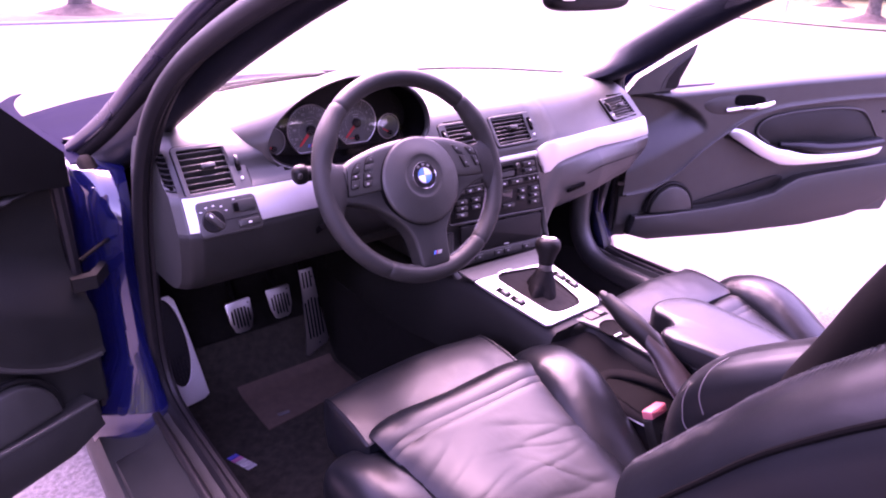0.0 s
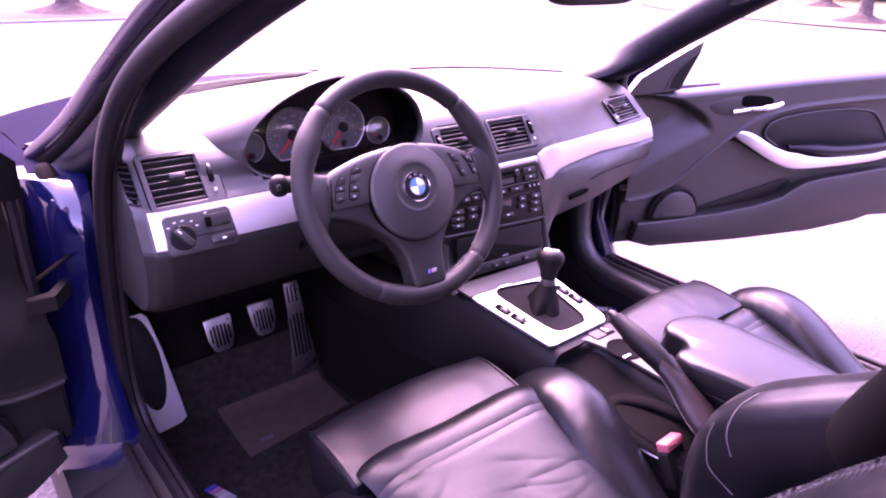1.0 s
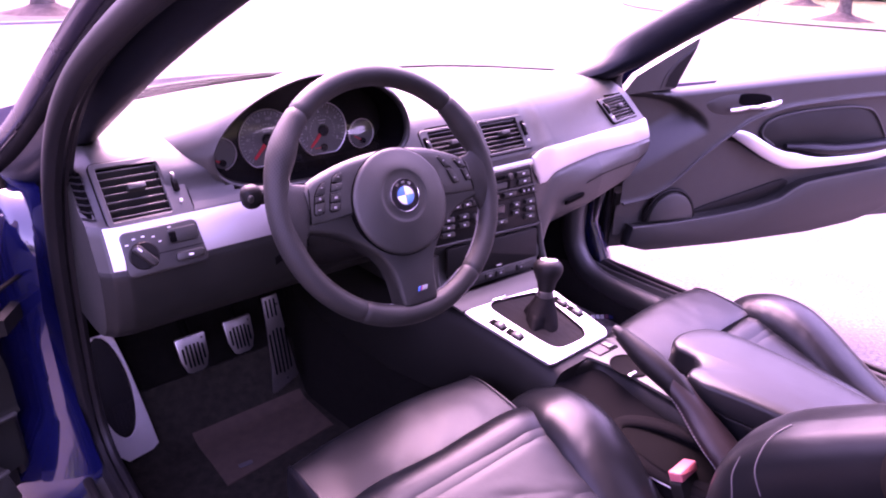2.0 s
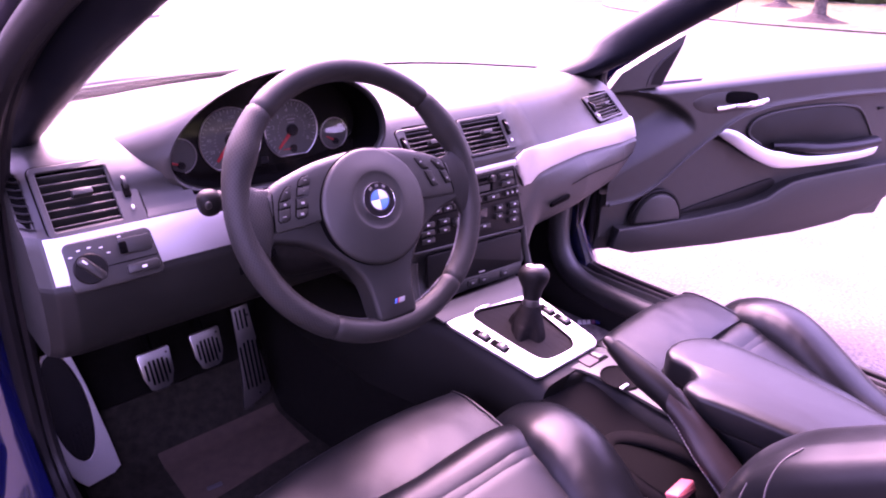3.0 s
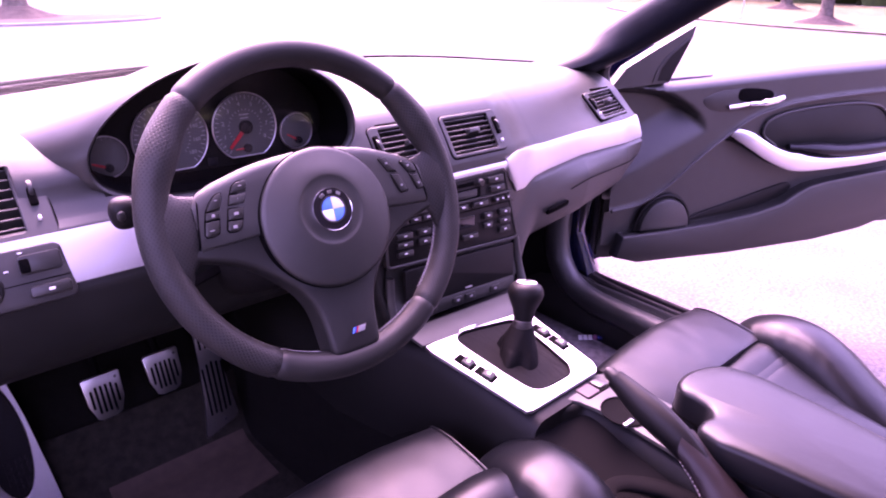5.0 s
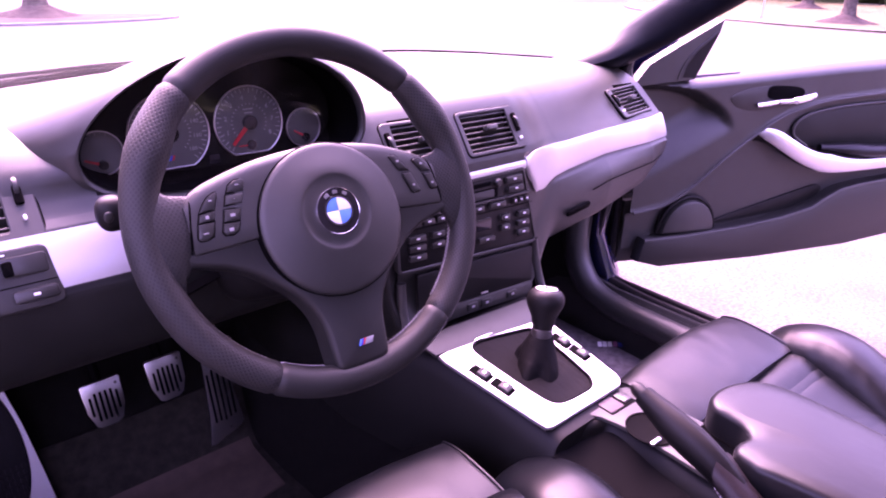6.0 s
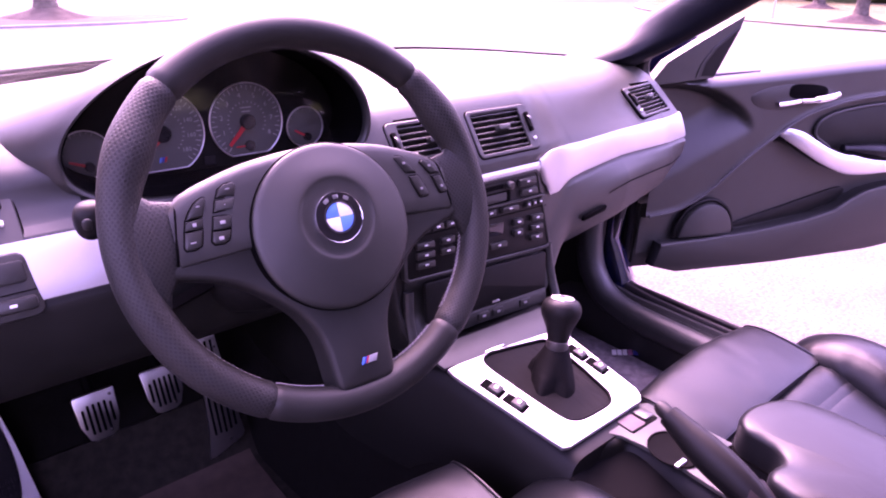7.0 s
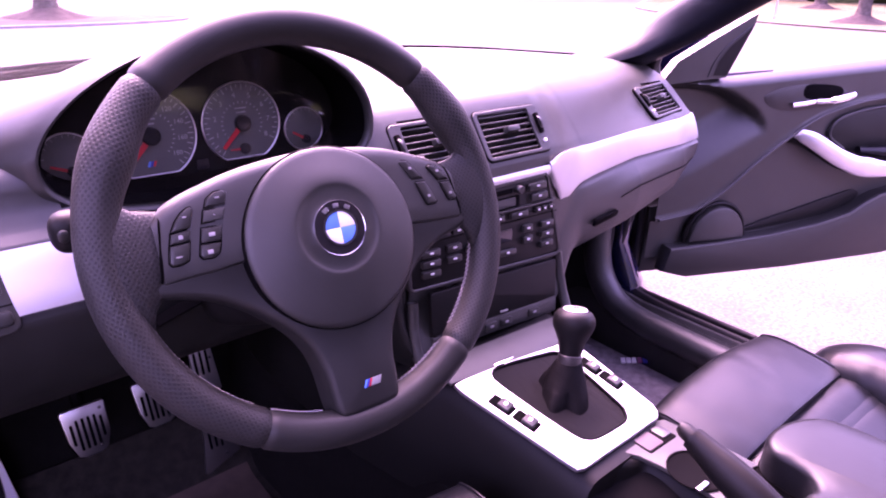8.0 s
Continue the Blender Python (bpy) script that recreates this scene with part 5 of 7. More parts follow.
part("rear_body", soft_loft([section(-0.100, -0.058, 0.090, 0.561, -0.080, 0.115, 0.21, 0.001), section(-0.114, -0.040, 0.094, 0.5605, -0.060, 0.117, 0.21, 0.001), section(-0.130, 0.000, 0.100, 0.5595, -0.030, 0.119, 0.21, 0.001), section(-0.150, 0.026, 0.108, 0.5585, 0.00, 0.122, 0.21, 0.001),
                        section(-0.22, 0.026, 0.118, 0.556, 0.005, 0.128, 0.21, 0.001), section(-0.30, 0.024, 0.125, 0.553, 0.005, 0.135, 0.21), section(-0.45, 0.020, 0.13, 0.55, 0.0, 0.14, 0.21), section(-0.80, 0.015, 0.13, 0.54, -0.02, 0.14, 0.21)]), HARD, console, "black console rear", 60)
rear_top = [(-0.068, -0.106), (-0.020, -0.109), (0.004, -0.116), (0.014, -0.132), (0.020, -0.160), (0.023, -0.21), (0.020, -0.29), (0.018, -0.36), (0.120, -0.36), (0.116, -0.20), (0.104, -0.112), (0.090, -0.104)]
part("rear_plate", slab(rear_top, Matrix.Translation((0, 0, 0.5585)), 0.006, 0.002), CONSOLE_GREY, console, "satin grey top plate behind the gear surround", 40)


def hollow_side(u, v):
    """The scooped flank between the gear surround and the handbrake."""
    x = lerp(-0.082, 0.024, u)
    y = -0.108 - 0.020 * (1 - u) - v * (0.16 + 0.30 * u)
    lip = lerp(0.545, 0.553, u)
    return V(x - 0.018 * v * (1 - u), y, lip - 0.050 * (1 - (1 - v) ** 2.4) * (1 - 0.25 * u) - 0.012 * math.sin(math.pi * u) * (1 - v))


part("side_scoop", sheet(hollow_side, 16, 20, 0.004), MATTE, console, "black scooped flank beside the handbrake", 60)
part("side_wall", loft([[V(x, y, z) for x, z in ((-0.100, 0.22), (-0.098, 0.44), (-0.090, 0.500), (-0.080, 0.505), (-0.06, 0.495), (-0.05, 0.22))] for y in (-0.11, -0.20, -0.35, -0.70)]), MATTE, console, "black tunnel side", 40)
sw2 = axes((0.0575, -0.1255, 0.5635), (1, -0.03, 0), (0.30, 1, 0.0))
part("switch_panel", slab(rrect(0.056, 0.031, 0.003), sw2, 0.002, 0.0007), DARK, console, "small switch panel")
part("hazard_switch", slab(rrect(0.030, 0.026, 0.003, -0.012, 0), sw2 @ Matrix.Translation((0, 0, 0.0012)), 0.0022, 0.0010), HAZARD, console, "red warning light switch")
part("lock_switch", slab(rrect(0.019, 0.022, 0.003, 0.017, 0.002), sw2 @ Matrix.Translation((0, 0, 0.0012)), 0.0030, 0.0012), BUTTON, console)
for k, (cx, cy) in enumerate(((0.044, -0.192), (0.098, -0.268))):
    cm = axes((cx, cy, 0.5622), (1, 0, 0), (0, 1, 0.0))
    # a flat black disc paints the shade down in the holder
    part("cup_holder", lathe([(0.0345, 0.0035), (0.0348, 0.0052), (0.0330, 0.0056), (0.0320, 0.0040), (0.0315, 0.0037), (0.0005, 0.0036)], cm, 32), DARK, console, "round cup holder, its hollow a flat black disc")
    part("cup_clip", slab(rrect(0.020, 0.006, 0.001, -0.020, -0.020), cm @ Matrix.Translation((0, 0, 0.0035)), 0.004, 0.001), SATIN, console)
loop = [V(-0.036 + 0.046 * math.cos(t) - 0.010 * math.sin(t), -0.350 + 0.112 * math.sin(t), 0.517 + 0.010 * math.cos(t) - 0.004 * math.sin(t)) for t in (2 * math.pi * k / 48 for k in range(49))]
part("tray_rim", tube([p + V(0, 0, -0.006) for p in loop], 0.015, 14, flat=0.6), MATTE, console, "soft black rim of the handbrake tray", 60)
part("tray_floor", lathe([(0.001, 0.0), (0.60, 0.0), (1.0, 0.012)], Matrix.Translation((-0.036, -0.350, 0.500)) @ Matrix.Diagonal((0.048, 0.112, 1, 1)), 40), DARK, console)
part("tray_line", tube([p + V(-0.012, -0.004, -0.010) for p in loop[12:36]], 0.0022, 6), SATIN, console)

# ---- gear lever ----
lever = thing("gear_lever", (0.012, -0.018, 0.59), "short gear lever with a black leather knob and suede boot", "gear lever")
BC = V(0.024, -0.004, 0.640)
rings = []
base = by_angle(inset(BOOTC, 0.002), 40, (0.004, -0.002))
for t in [i / 36 for i in range(37)]:
    ring = []
    for k, (a, b) in enumerate(base):
        p0 = PL @ V(a, b, 0.003)
        an = 2 * math.pi * k / 40
        c, sn = math.cos(an), math.sin(an)
        wave = math.sin(4 * an + 0.9) + 0.45 * math.sin(7 * an + 2.0)
        # the leather dips inside its frame and then rises as a wide gathered cone to the collar
        foot = PL @ V(-0.006 + 0.034 * c, -0.014 + 0.036 * sn, -0.014)
        neck = V(BC.x + 0.0165 * c, BC.y + 0.0165 * sn, BC.z - 0.004)
        if t < 0.4:
            p = p0.lerp(foot, t / 0.4) - V(0, 0, 0.022 * math.sin(math.pi * t / 0.4))
        else:
            f = (t - 0.4) / 0.6
            p = foot.lerp(neck, f) + V(c, sn, 0) * (0.004 * math.sin(math.pi * f))
        fold = wave * math.sin(math.pi * min(1.0, t / 0.9)) ** 1.3
        p += V(0.0042 * fold * c, 0.0042 * fold * sn, 0.0040 * fold * (t < 0.75))
        ring.append(p)
    rings.append(ring)
part("boot", loft(rings), SUEDE, lever, "gathered black suede boot", 60)
up = (V(0.038, 0.006, 0.700) - BC).normalized()
KM = axes(BC, (1, 0, -up.x / up.z), (0, 1, -up.y / up.z))
part("collar", lathe([(0.0150, -0.008), (0.0160, -0.004), (0.0160, 0.004), (0.0135, 0.006)], KM, 24), STEEL, lever, "dull metal collar")
part("knob", lathe([(0.0145, 0.003), (0.0162, 0.010), (0.0185, 0.022), (0.0230, 0.032), (0.0272, 0.041), (0.0286, 0.049), (0.0272, 0.057), (0.0228, 0.0632), (0.0165, 0.0656), (0.0005, 0.0662)], KM, 36), GRIP, lever, "black leather gear knob", 60)
part("knob_cap", lathe([(0.0168, 0.0640), (0.0168, 0.0665), (0.0152, 0.0678), (0.0005, 0.0682)], KM, 32), ALU, lever, "bright cap on the knob")
for i in range(3):
    part("cap_mark", slab(rrect(0.0030, 0.015, 0.0008, -0.0065 + 0.0065 * i, 0), KM @ Matrix.Translation((0, 0, 0.0678)), 0.0007, 0.0002), GLOSS, lever)
part("cap_mark", slab(rrect(0.016, 0.0028, 0.0008), KM @ Matrix.Translation((0, 0, 0.0679)), 0.0007, 0.0002), GLOSS, lever)

# ---- handbrake ----
hb = thing("handbrake", (-0.05, -0.40, 0.53), "black leather handbrake lever with a stitched gaiter", "handbrake")
hp = smooth_path([(-0.030, -0.46, 0.535), (-0.028, -0.40, 0.572), (-0.029, -0.355, 0.600), (-0.031, -0.31, 0.629), (-0.034, -0.26, 0.651), (-0.036, -0.214, 0.671)], 5)
grip = hp[12:]
part("grip", tube(grip, [0.0158 - 0.0040 * (i / (len(grip) - 1)) ** 3 + 0.0034 * math.sin(math.pi * i / (len(grip) - 1)) ** 2 for i in range(len(grip))], 18, flat=1.15), GRIP, hb, "black leather grip")
part("release_button", tube([hp[-1], hp[-1] + V(0.001, 0.010, 0.003), hp[-1] + V(0.001, 0.016, 0.005)], [0.0090, 0.0090, 0.006], 14), GRIP, hb, "black release button")
part("collar", tube([hp[-1] + V(0, -0.004, -0.0015), hp[-1] + V(0, 0.001, 0.0005)], 0.0122, 18), GRIP, hb, "black ring at the grip end")
rings = []
for i in range(9):
    t = i / 8
    c = V(lerp(-0.030, -0.036, t), lerp(-0.322, -0.45, t), lerp(0.622, 0.530, t))
    w, h = lerp(0.0222, 0.036, t ** 1.5), lerp(0.0245, 0.037, t)
    rings.append([c + V(w * math.cos(a) * (1 + 0.10 * math.sin(3 * a + 9 * t)), 0.25 * h * math.sin(a), h * math.sin(a)) for a in (2 * math.pi * k / 20 for k in range(20))])
part("gaiter", loft(rings), GAITER, hb, "creased leather gaiter", 60)
bm = bmesh.new()
gs = [r[11] + V(-0.001, 0, 0.001) for r in rings]
gs = smooth_path(gs, 8)
for a, b in list(zip(gs, gs[1:]))[::2]:
    tube([a, b], 0.00055, 5, bm=bm)
part("stitching", bm, THREAD, hb, "pale stitching along the gaiter", 60, "stuff")

def wrinkled_flat(bm):
    """A hand-made unevenness, a millimetre or so."""
    for v in bm.verts:
        v.co.z += 0.0012 * noise.noise(v.co * 14)
    return bm


# ---- armrest ----
armrest = thing("armrest", (0.09, -0.5, 0.55), "padded black leather centre armrest on the console", "armrest")


pad = [(p.x, p.y) for p in smooth_path([(x, y, 0) for x, y in ((-0.012, -0.350), (-0.004, -0.322), (0.014, -0.314), (0.034, -0.317), (0.048, -0.306), (0.052, -0.288), (0.054, -0.266), (0.068, -0.251), (0.092, -0.246), (0.125, -0.252), (0.158, -0.270), (0.172, -0.300), (0.174, -0.36), (0.166, -0.45),
                                                         (0.152, -0.54), (0.140, -0.62), (0.100, -0.645), (0.040, -0.640), (0.020, -0.60), (0.010, -0.50), (0.000, -0.42), (-0.012, -0.350))], 5)[:-1]][::-1]
part("pad", wrinkled_flat(slab(pad, Matrix.Translation((0, 0, 0.598)), 0.042, 0.009, dome=0.003)), LEATHER_FLAT, armrest, "smooth leather pad", 60)
part("lid_body", slab(inset(pad, 0.007), Matrix.Translation((0, 0, 0.556)), 0.040, 0.006), LEATHER_FLAT, armrest, "leather-covered lower body", 60)
part("piping", tube([V(a, b, 0.599) for a, b in inset(pad, 0.0005)] + [V(*inset(pad, 0.0005)[0], 0.599)], 0.0018, 6), DARK, armrest)
part("pedestal", loft([[V(x, y, z) for x, z in ((0.02, 0.50), (0.02, 0.57), (0.13, 0.57), (0.13, 0.50))] for y in (-0.34, -0.50, -0.64)]), HARD, armrest)


# ---- seats ----
def wrinkled(bm, amp, scale):
    for v in bm.verts:
        p = v.co
        v.co = p + V(noise.noise(p * scale), noise.noise(p * scale + V(7, 1, 3)), noise.noise(p * scale + V(2, 9, 5))) * amp
    return bm


def swept(path, rad, n, amp=0.0, freq=0.0, seam=0.0, seed=0, square=0.72):
    """A leather-covered bolster along a path in the y-z plane: rad(t) gives half width and half depth; puckers gather along the seam angle."""
    rings = []
    for i, c in enumerate(path):
        t = i / (len(path) - 1)
        d = (path[min(i + 1, len(path) - 1)] - path[max(i - 1, 0)]).normalized()
        nrm = V(0, d.z, -d.y)
        w, h = rad(t)
        ring = []
        for k in range(n):
            a = 2 * math.pi * k / n
            ca, sa = math.cos(a), math.sin(a)
            q = c + V(w * math.copysign(abs(ca) ** square, ca), 0, 0) + nrm * h * math.copysign(abs(sa) ** square, sa)
            da = (a - seam + math.pi) % (2 * math.pi) - math.pi
            g = math.exp(-(da / 0.20) ** 2)
            along_s = t * freq + 1.6 * noise.noise(V(t * 14, seed, 0))
            pk = amp * g * (math.sin(along_s) * (0.55 + 0.6 * noise.noise(V(t * 25, 3 + seed, 0)))) - 0.0022 * math.exp(-(da / 0.055) ** 2)
            dirv = (V(ca, 0, 0) + nrm * sa).normalized()
            slow = 0.0012 * noise.noise(V(q.x * 9 + seed, q.y * 9, q.z * 9)) + 0.0003 * noise.noise(V(q.x * 24, q.y * 24 + seed, q.z * 24))
            ring.append(q + dirv * (pk + slow))
        rings.append(ring)
    return rings


def creases(x, y, seed, count, x0, x1, y0, y1, turn):
    """Depth of a set of soft folds drawn as short strokes."""
    rnd = random.Random(seed)
    z = 0.0
    for _ in range(count):
        cx, cy, a = rnd.uniform(x0, x1), rnd.uniform(y0, y1), turn + rnd.uniform(-0.45, 0.45)
        ln, wd, dp = rnd.uniform(0.03, 0.09), rnd.uniform(0.005, 0.010), rnd.uniform(0.0003, 0.0010)
        u, v = (x - cx) * math.cos(a) + (y - cy) * math.sin(a), -(x - cx) * math.sin(a) + (y - cy) * math.cos(a)
        v += 0.004 * math.sin(u * 40)
        z += dp * math.exp(-(u / ln) ** 2) * (math.exp(-((v - wd) / wd) ** 2) - math.exp(-(v / wd) ** 2))
    return z


SX = -0.345


def build_seat():
    seat = thing("sports_seat", (SX, -0.3, 0.22), "black leather sports seat with deep side bolsters", "car seat", "front seats")
    # thigh support: rolled front, sharp piped ends
    prof = smooth_path([(0, -0.134, 0.425), (0, -0.141, 0.470), (0, -0.1415, 0.514), (0, -0.1370, 0.5225), (0, -0.095, 0.5310), (0, -0.045, 0.5355), (0, -0.014, 0.5335), (0, 0.002, 0.522), (0, 0.006, 0.480), (0, -0.004, 0.425)], 4)
    rings = []
    for u in [0.0, 0.004, 0.012, 0.03] + [0.06 + 0.88 * i / 26 for i in range(27)] + [0.97, 0.988, 0.996, 1.0]:
        e = min(u, 1 - u)
        k = 1 - 0.06 * max(0, 1 - e / 0.012) ** 2
        x = SX - 0.003 + lerp(-0.186, 0.186, u)
        q = 1 - (2 * u - 1) ** 2
        ring = []
        for p in prof:
            y, z = -0.062 + (p.y + 0.062) * k, 0.475 + (p.z - 0.475) * k
            y += 0.010 * q * (p.y > -0.05)
            z += 0.010 * q * (p.z > 0.5) + 0.0014 * noise.noise(V(x * 22, y * 22, z * 22)) + creases(x, y, 5, 9, SX - 0.18, SX + 0.18, -0.12, 0.0, 1.2) * (p.z > 0.5)
            ring.append(V(x, y, z))
        rings.append(ring)
    part("thigh_support", loft(rings), LEATHER_FLAT, seat, "smooth leather thigh support cushion", 50)
    for r in (rings[2], rings[-3]):
        part("end_piping", tube([p + V(0, 0, 0.0006) for p in r], 0.0022, 6), LEATHER_FLAT, seat, "piped edge")

    # cushion panel between the bolsters
    def cushion(u, v):
        s = 2 * u - 1
        y = lerp(-0.140 - 0.004 * s, -0.56, v)
        hw = lerp(0.170, 0.088, v ** 0.9)
        x = SX + 0.016 + s * hw
        roll = 0.016 * abs(s) ** 7 + 0.004 * max(0, 1 - v / 0.02) ** 2
        z = 0.501 - 0.084 * v - 0.006 * (1 - s * s) - roll - sum(0.0040 * math.exp(-((v - q) / 0.014) ** 2) for q in (0.060, 0.100))
        z += 0.0030 * noise.noise(V(x * 11, y * 11, 2)) + 0.7 * creases(x, y, 11, 12, SX + 0.02, SX + 0.15, -0.40, -0.19, -0.45) + 0.5 * creases(x, y, 12, 5, SX - 0.16, SX - 0.02, -0.42, -0.19, 0.4)
        return V(x, y, z)
    for v in (0.060, 0.100):
        part("cross_seam", tube([cushion(0.012 + 0.976 * i / 40, v) + V(0, 0, 0.0012) for i in range(41)], 0.0017, 6), DARK, seat, "dark seam across the front of the cushion")
    part("cushion", sheet(cushion, 90, 140, -0.05), LEATHER, seat, "creased leather seat cushion", 60)
    for s in (-1, 1):
        # cushion bolster: a hump that falls away to the rear
        keys = smooth_path([V(0.232, -0.066, 0.440), V(0.232, -0.082, 0.448), V(0.231, -0.115, 0.455), V(0.229, -0.165, 0.462), V(0.222, -0.225, 0.462), V(0.208, -0.285, 0.448), V(0.190, -0.345, 0.425), V(0.172, -0.41, 0.400), V(0.158, -0.48, 0.385), V(0.150, -0.56, 0.380)], 14)
        sizes = smooth_path([V(0.034, 0.034, 0), V(0.055, 0.066, 0), V(0.070, 0.084, 0), V(0.075, 0.094, 0), V(0.077, 0.094, 0), V(0.077, 0.090, 0), V(0.076, 0.084, 0), V(0.072, 0.078, 0), V(0.068, 0.072, 0), V(0.062, 0.068, 0)], 14)
        rings = []
        if s < 0:
            keys, sizes = [V(k.x - 0.032, k.y - 0.004, k.z - 0.036) for k in keys], [V(k.x * 0.80, k.y * 0.92, 0) for k in sizes]
        for i, (c, w) in enumerate(zip(keys, sizes)):
            t = i / (len(keys) - 1)
            ring = []
            for k in range(52):
                a = 2 * math.pi * k / 52
                ca, sa = math.cos(a), math.sin(a)
                x = c.x + w.x * math.copysign(abs(ca) ** 0.75, ca)
                z = c.z + w.y * math.copysign(abs(sa) ** 0.75, sa)
                da = abs(a - 2.45)
                g = math.exp(-(da / 0.6) ** 2)
                # puckers fan out from the seam beside the cushion
                pk = 0.0010 * g * math.sin(60 * t + 3.0 * noise.noise(V(t * 9, s, 0)) + 1.6 * da) * (0.5 + 0.9 * noise.noise(V(t * 13, 5 * s, 1))) * (0.35 + math.exp(-((t - 0.25) / 0.16) ** 2))
                slow = 0.0009 * noise.noise(V(x * 8, c.y * 8, z * 8 + s))
                ring.append(V(SX + s * x, c.y, z) + V(s * ca, 0, sa) * (pk + slow))
            rings.append(ring)
        part("cushion_bolster", loft(rings), LEATHER, seat, "puckered leather side bolster", 60)
        seam = smooth_path([(SX + 0.016 + s * 0.172, -0.155, 0.494), (SX + 0.016 + s * 0.156, -0.24, 0.480), (SX + 0.016 + s * 0.132, -0.35, 0.456), (SX + 0.016 + s * 0.104, -0.48, 0.428)], 8)
        part("seam", tube(seam, 0.0020, 6), LEATHER_FLAT, seat)

        # backrest bolster: the outer one is a fat roll with a rounded foot, the inner one a fin that stands up from the cushion
        if s < 0:
            path = smooth_path([V(SX - 0.186, y, z) for y, z in ((-0.652, 0.782), (-0.658, 0.791), (-0.670, 0.808), (-0.692, 0.840), (-0.718, 0.878), (-0.750, 0.924), (-0.790, 0.970), (-0.835, 1.015), (-0.880, 1.06))], 60)

            def rad(t):
                k = min(1.0, (t + 0.004) / 0.13) ** 0.5 * max(0.3, min(1.0, (1 - t) / 0.10) ** 0.5)
                return 0.064 * k, 0.060 * k
        else:
            path = smooth_path([V(SX + 0.186, y, z) for y, z in ((-0.550, 0.40), (-0.540, 0.49), (-0.524, 0.575), (-0.526, 0.645), (-0.550, 0.692), (-0.598, 0.734), (-0.650, 0.773), (-0.700, 0.815))], 22)

            def rad(t):
                k = min(1.0, (1 - t) / 0.04) ** 0.5
                return (0.052 + 0.010 * math.sin(math.pi * min(1, t * 1.1))) * max(0.25, k), (0.074 - 0.014 * t) * max(0.3, k)
            # the upper part of the backrest, blackened for the shade it lies in
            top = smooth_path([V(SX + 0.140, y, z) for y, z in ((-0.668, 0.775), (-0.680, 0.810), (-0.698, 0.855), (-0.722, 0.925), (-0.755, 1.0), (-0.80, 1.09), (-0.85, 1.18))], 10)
            part("shoulder_bolster", loft(swept(top, lambda t: (0.100 * min(1.0, (t + 0.02) / 0.10, (1.02 - t) / 0.1) ** 0.5, 0.060 * min(1.0, (t + 0.02) / 0.10, (1.02 - t) / 0.1) ** 0.5), 40, seed=3)), DARK, seat, "upper side of the backrest, coloured black for shade", 60)
        nr = 112 if s < 0 else 56
        rings = swept(path, rad, nr, *((0.0024, 700) if s < 0 else (0.0, 150)), 1.95 if s > 0 else 1.38, s, 0.72 if s > 0 else 0.95)
        part("backrest_bolster", loft(rings), LEATHER, seat, "puckered leather backrest bolster", 60)
        sk = int(round((1.95 if s > 0 else 1.38) / (2 * math.pi) * nr))
        sb = bmesh.new()
        ok = 3
        for i in range(40, len(rings) - 60, 3) if s < 0 else ():
            a, b = rings[i][sk + ok], rings[i + 2][sk + ok]
            tube([a.lerp(b, 0.1), a.lerp(b, 0.8)], 0.0005, 4, bm=sb)
        if s < 0:
            part("stitching", sb, DULL_THREAD, seat, "grey seam stitching", 60, "stuff")
        # piping along the flank and two thin seams on the front
        pk = (0.50 if s > 0 else math.pi - 0.50) / (2 * math.pi) * nr
        pip = [r[int(round(pk)) % nr] for r in rings[len(rings) // 5:-8:3]]
        part("flank_piping", tube(pip, 0.0026, 8), DARK, seat, "dark groove beside the bolster")
        for a0, a1, i0, i1 in ((1.75, 3.1, 96, 76), (2.2, 3.3, 78, 58)):
            pts = []
            if s < 0:
                continue
            for j in range(14):
                f = j / 13
                ang = lerp(a0, a1, f) if s > 0 else math.pi - lerp(a0, a1, f)
                i = lerp(i0, i1, f)
                pts.append(rings[int(round(i))][int(round(ang / (2 * math.pi) * 56)) % 56])
            part("front_seam", tube(smooth_path(pts[::3], 5), 0.0011, 6), DULL_THREAD, seat, "grey seam line")
        far = -0.060 if s < 0 else 0.0
        shell = [[V(SX + s * x, y + far, z) for y, z in ((-0.60, 0.40), (-0.575, 0.55), (-0.585, 0.66), (-0.66, 0.775), (-0.73, 0.88), (-0.82, 1.03), (-0.90, 1.02), (-0.84, 0.80), (-0.76, 0.60), (-0.70, 0.42))] for x in (0.15, 0.200, 0.208, 0.205)]
        part("side_shell", loft(shell), LEATHER_FLAT, seat, "leather-covered outer side of the backrest", 40)
        hy = 0.008
        part("release_handle", tube(smooth_path([V(SX + s * x, y - hy, z) for x, y, z in ((0.216, -0.690, 0.870), (0.230, -0.706, 0.905), (0.234, -0.722, 0.927), (0.234, -0.748, 0.940), (0.232, -0.772, 0.934), (0.218, -0.785, 0.922))], 7), 0.0085, 14), HARD, seat, "black curved release handle")
    # backrest panel
    def panel(u, v):
        s = 2 * u - 1
        y, z = lerp(-0.54, -0.90, v), lerp(0.47, 1.08, v)
        n = V(0, 0.86, 0.51)
        p = V(SX + s * 0.150, y, z) + n * (0.020 * s * s - 0.02 * math.sin(math.pi * v) * (1 - s * s))
        return p + n * (0.004 * noise.noise(p * 9) + creases(p.x, v * 0.6, 21, 14, SX - 0.14, SX + 0.14, 0.0, 0.5, 0.2))
    part("backrest", sheet(panel, 50, 60, -0.05), LEATHER, seat, "creased leather backrest", 60)
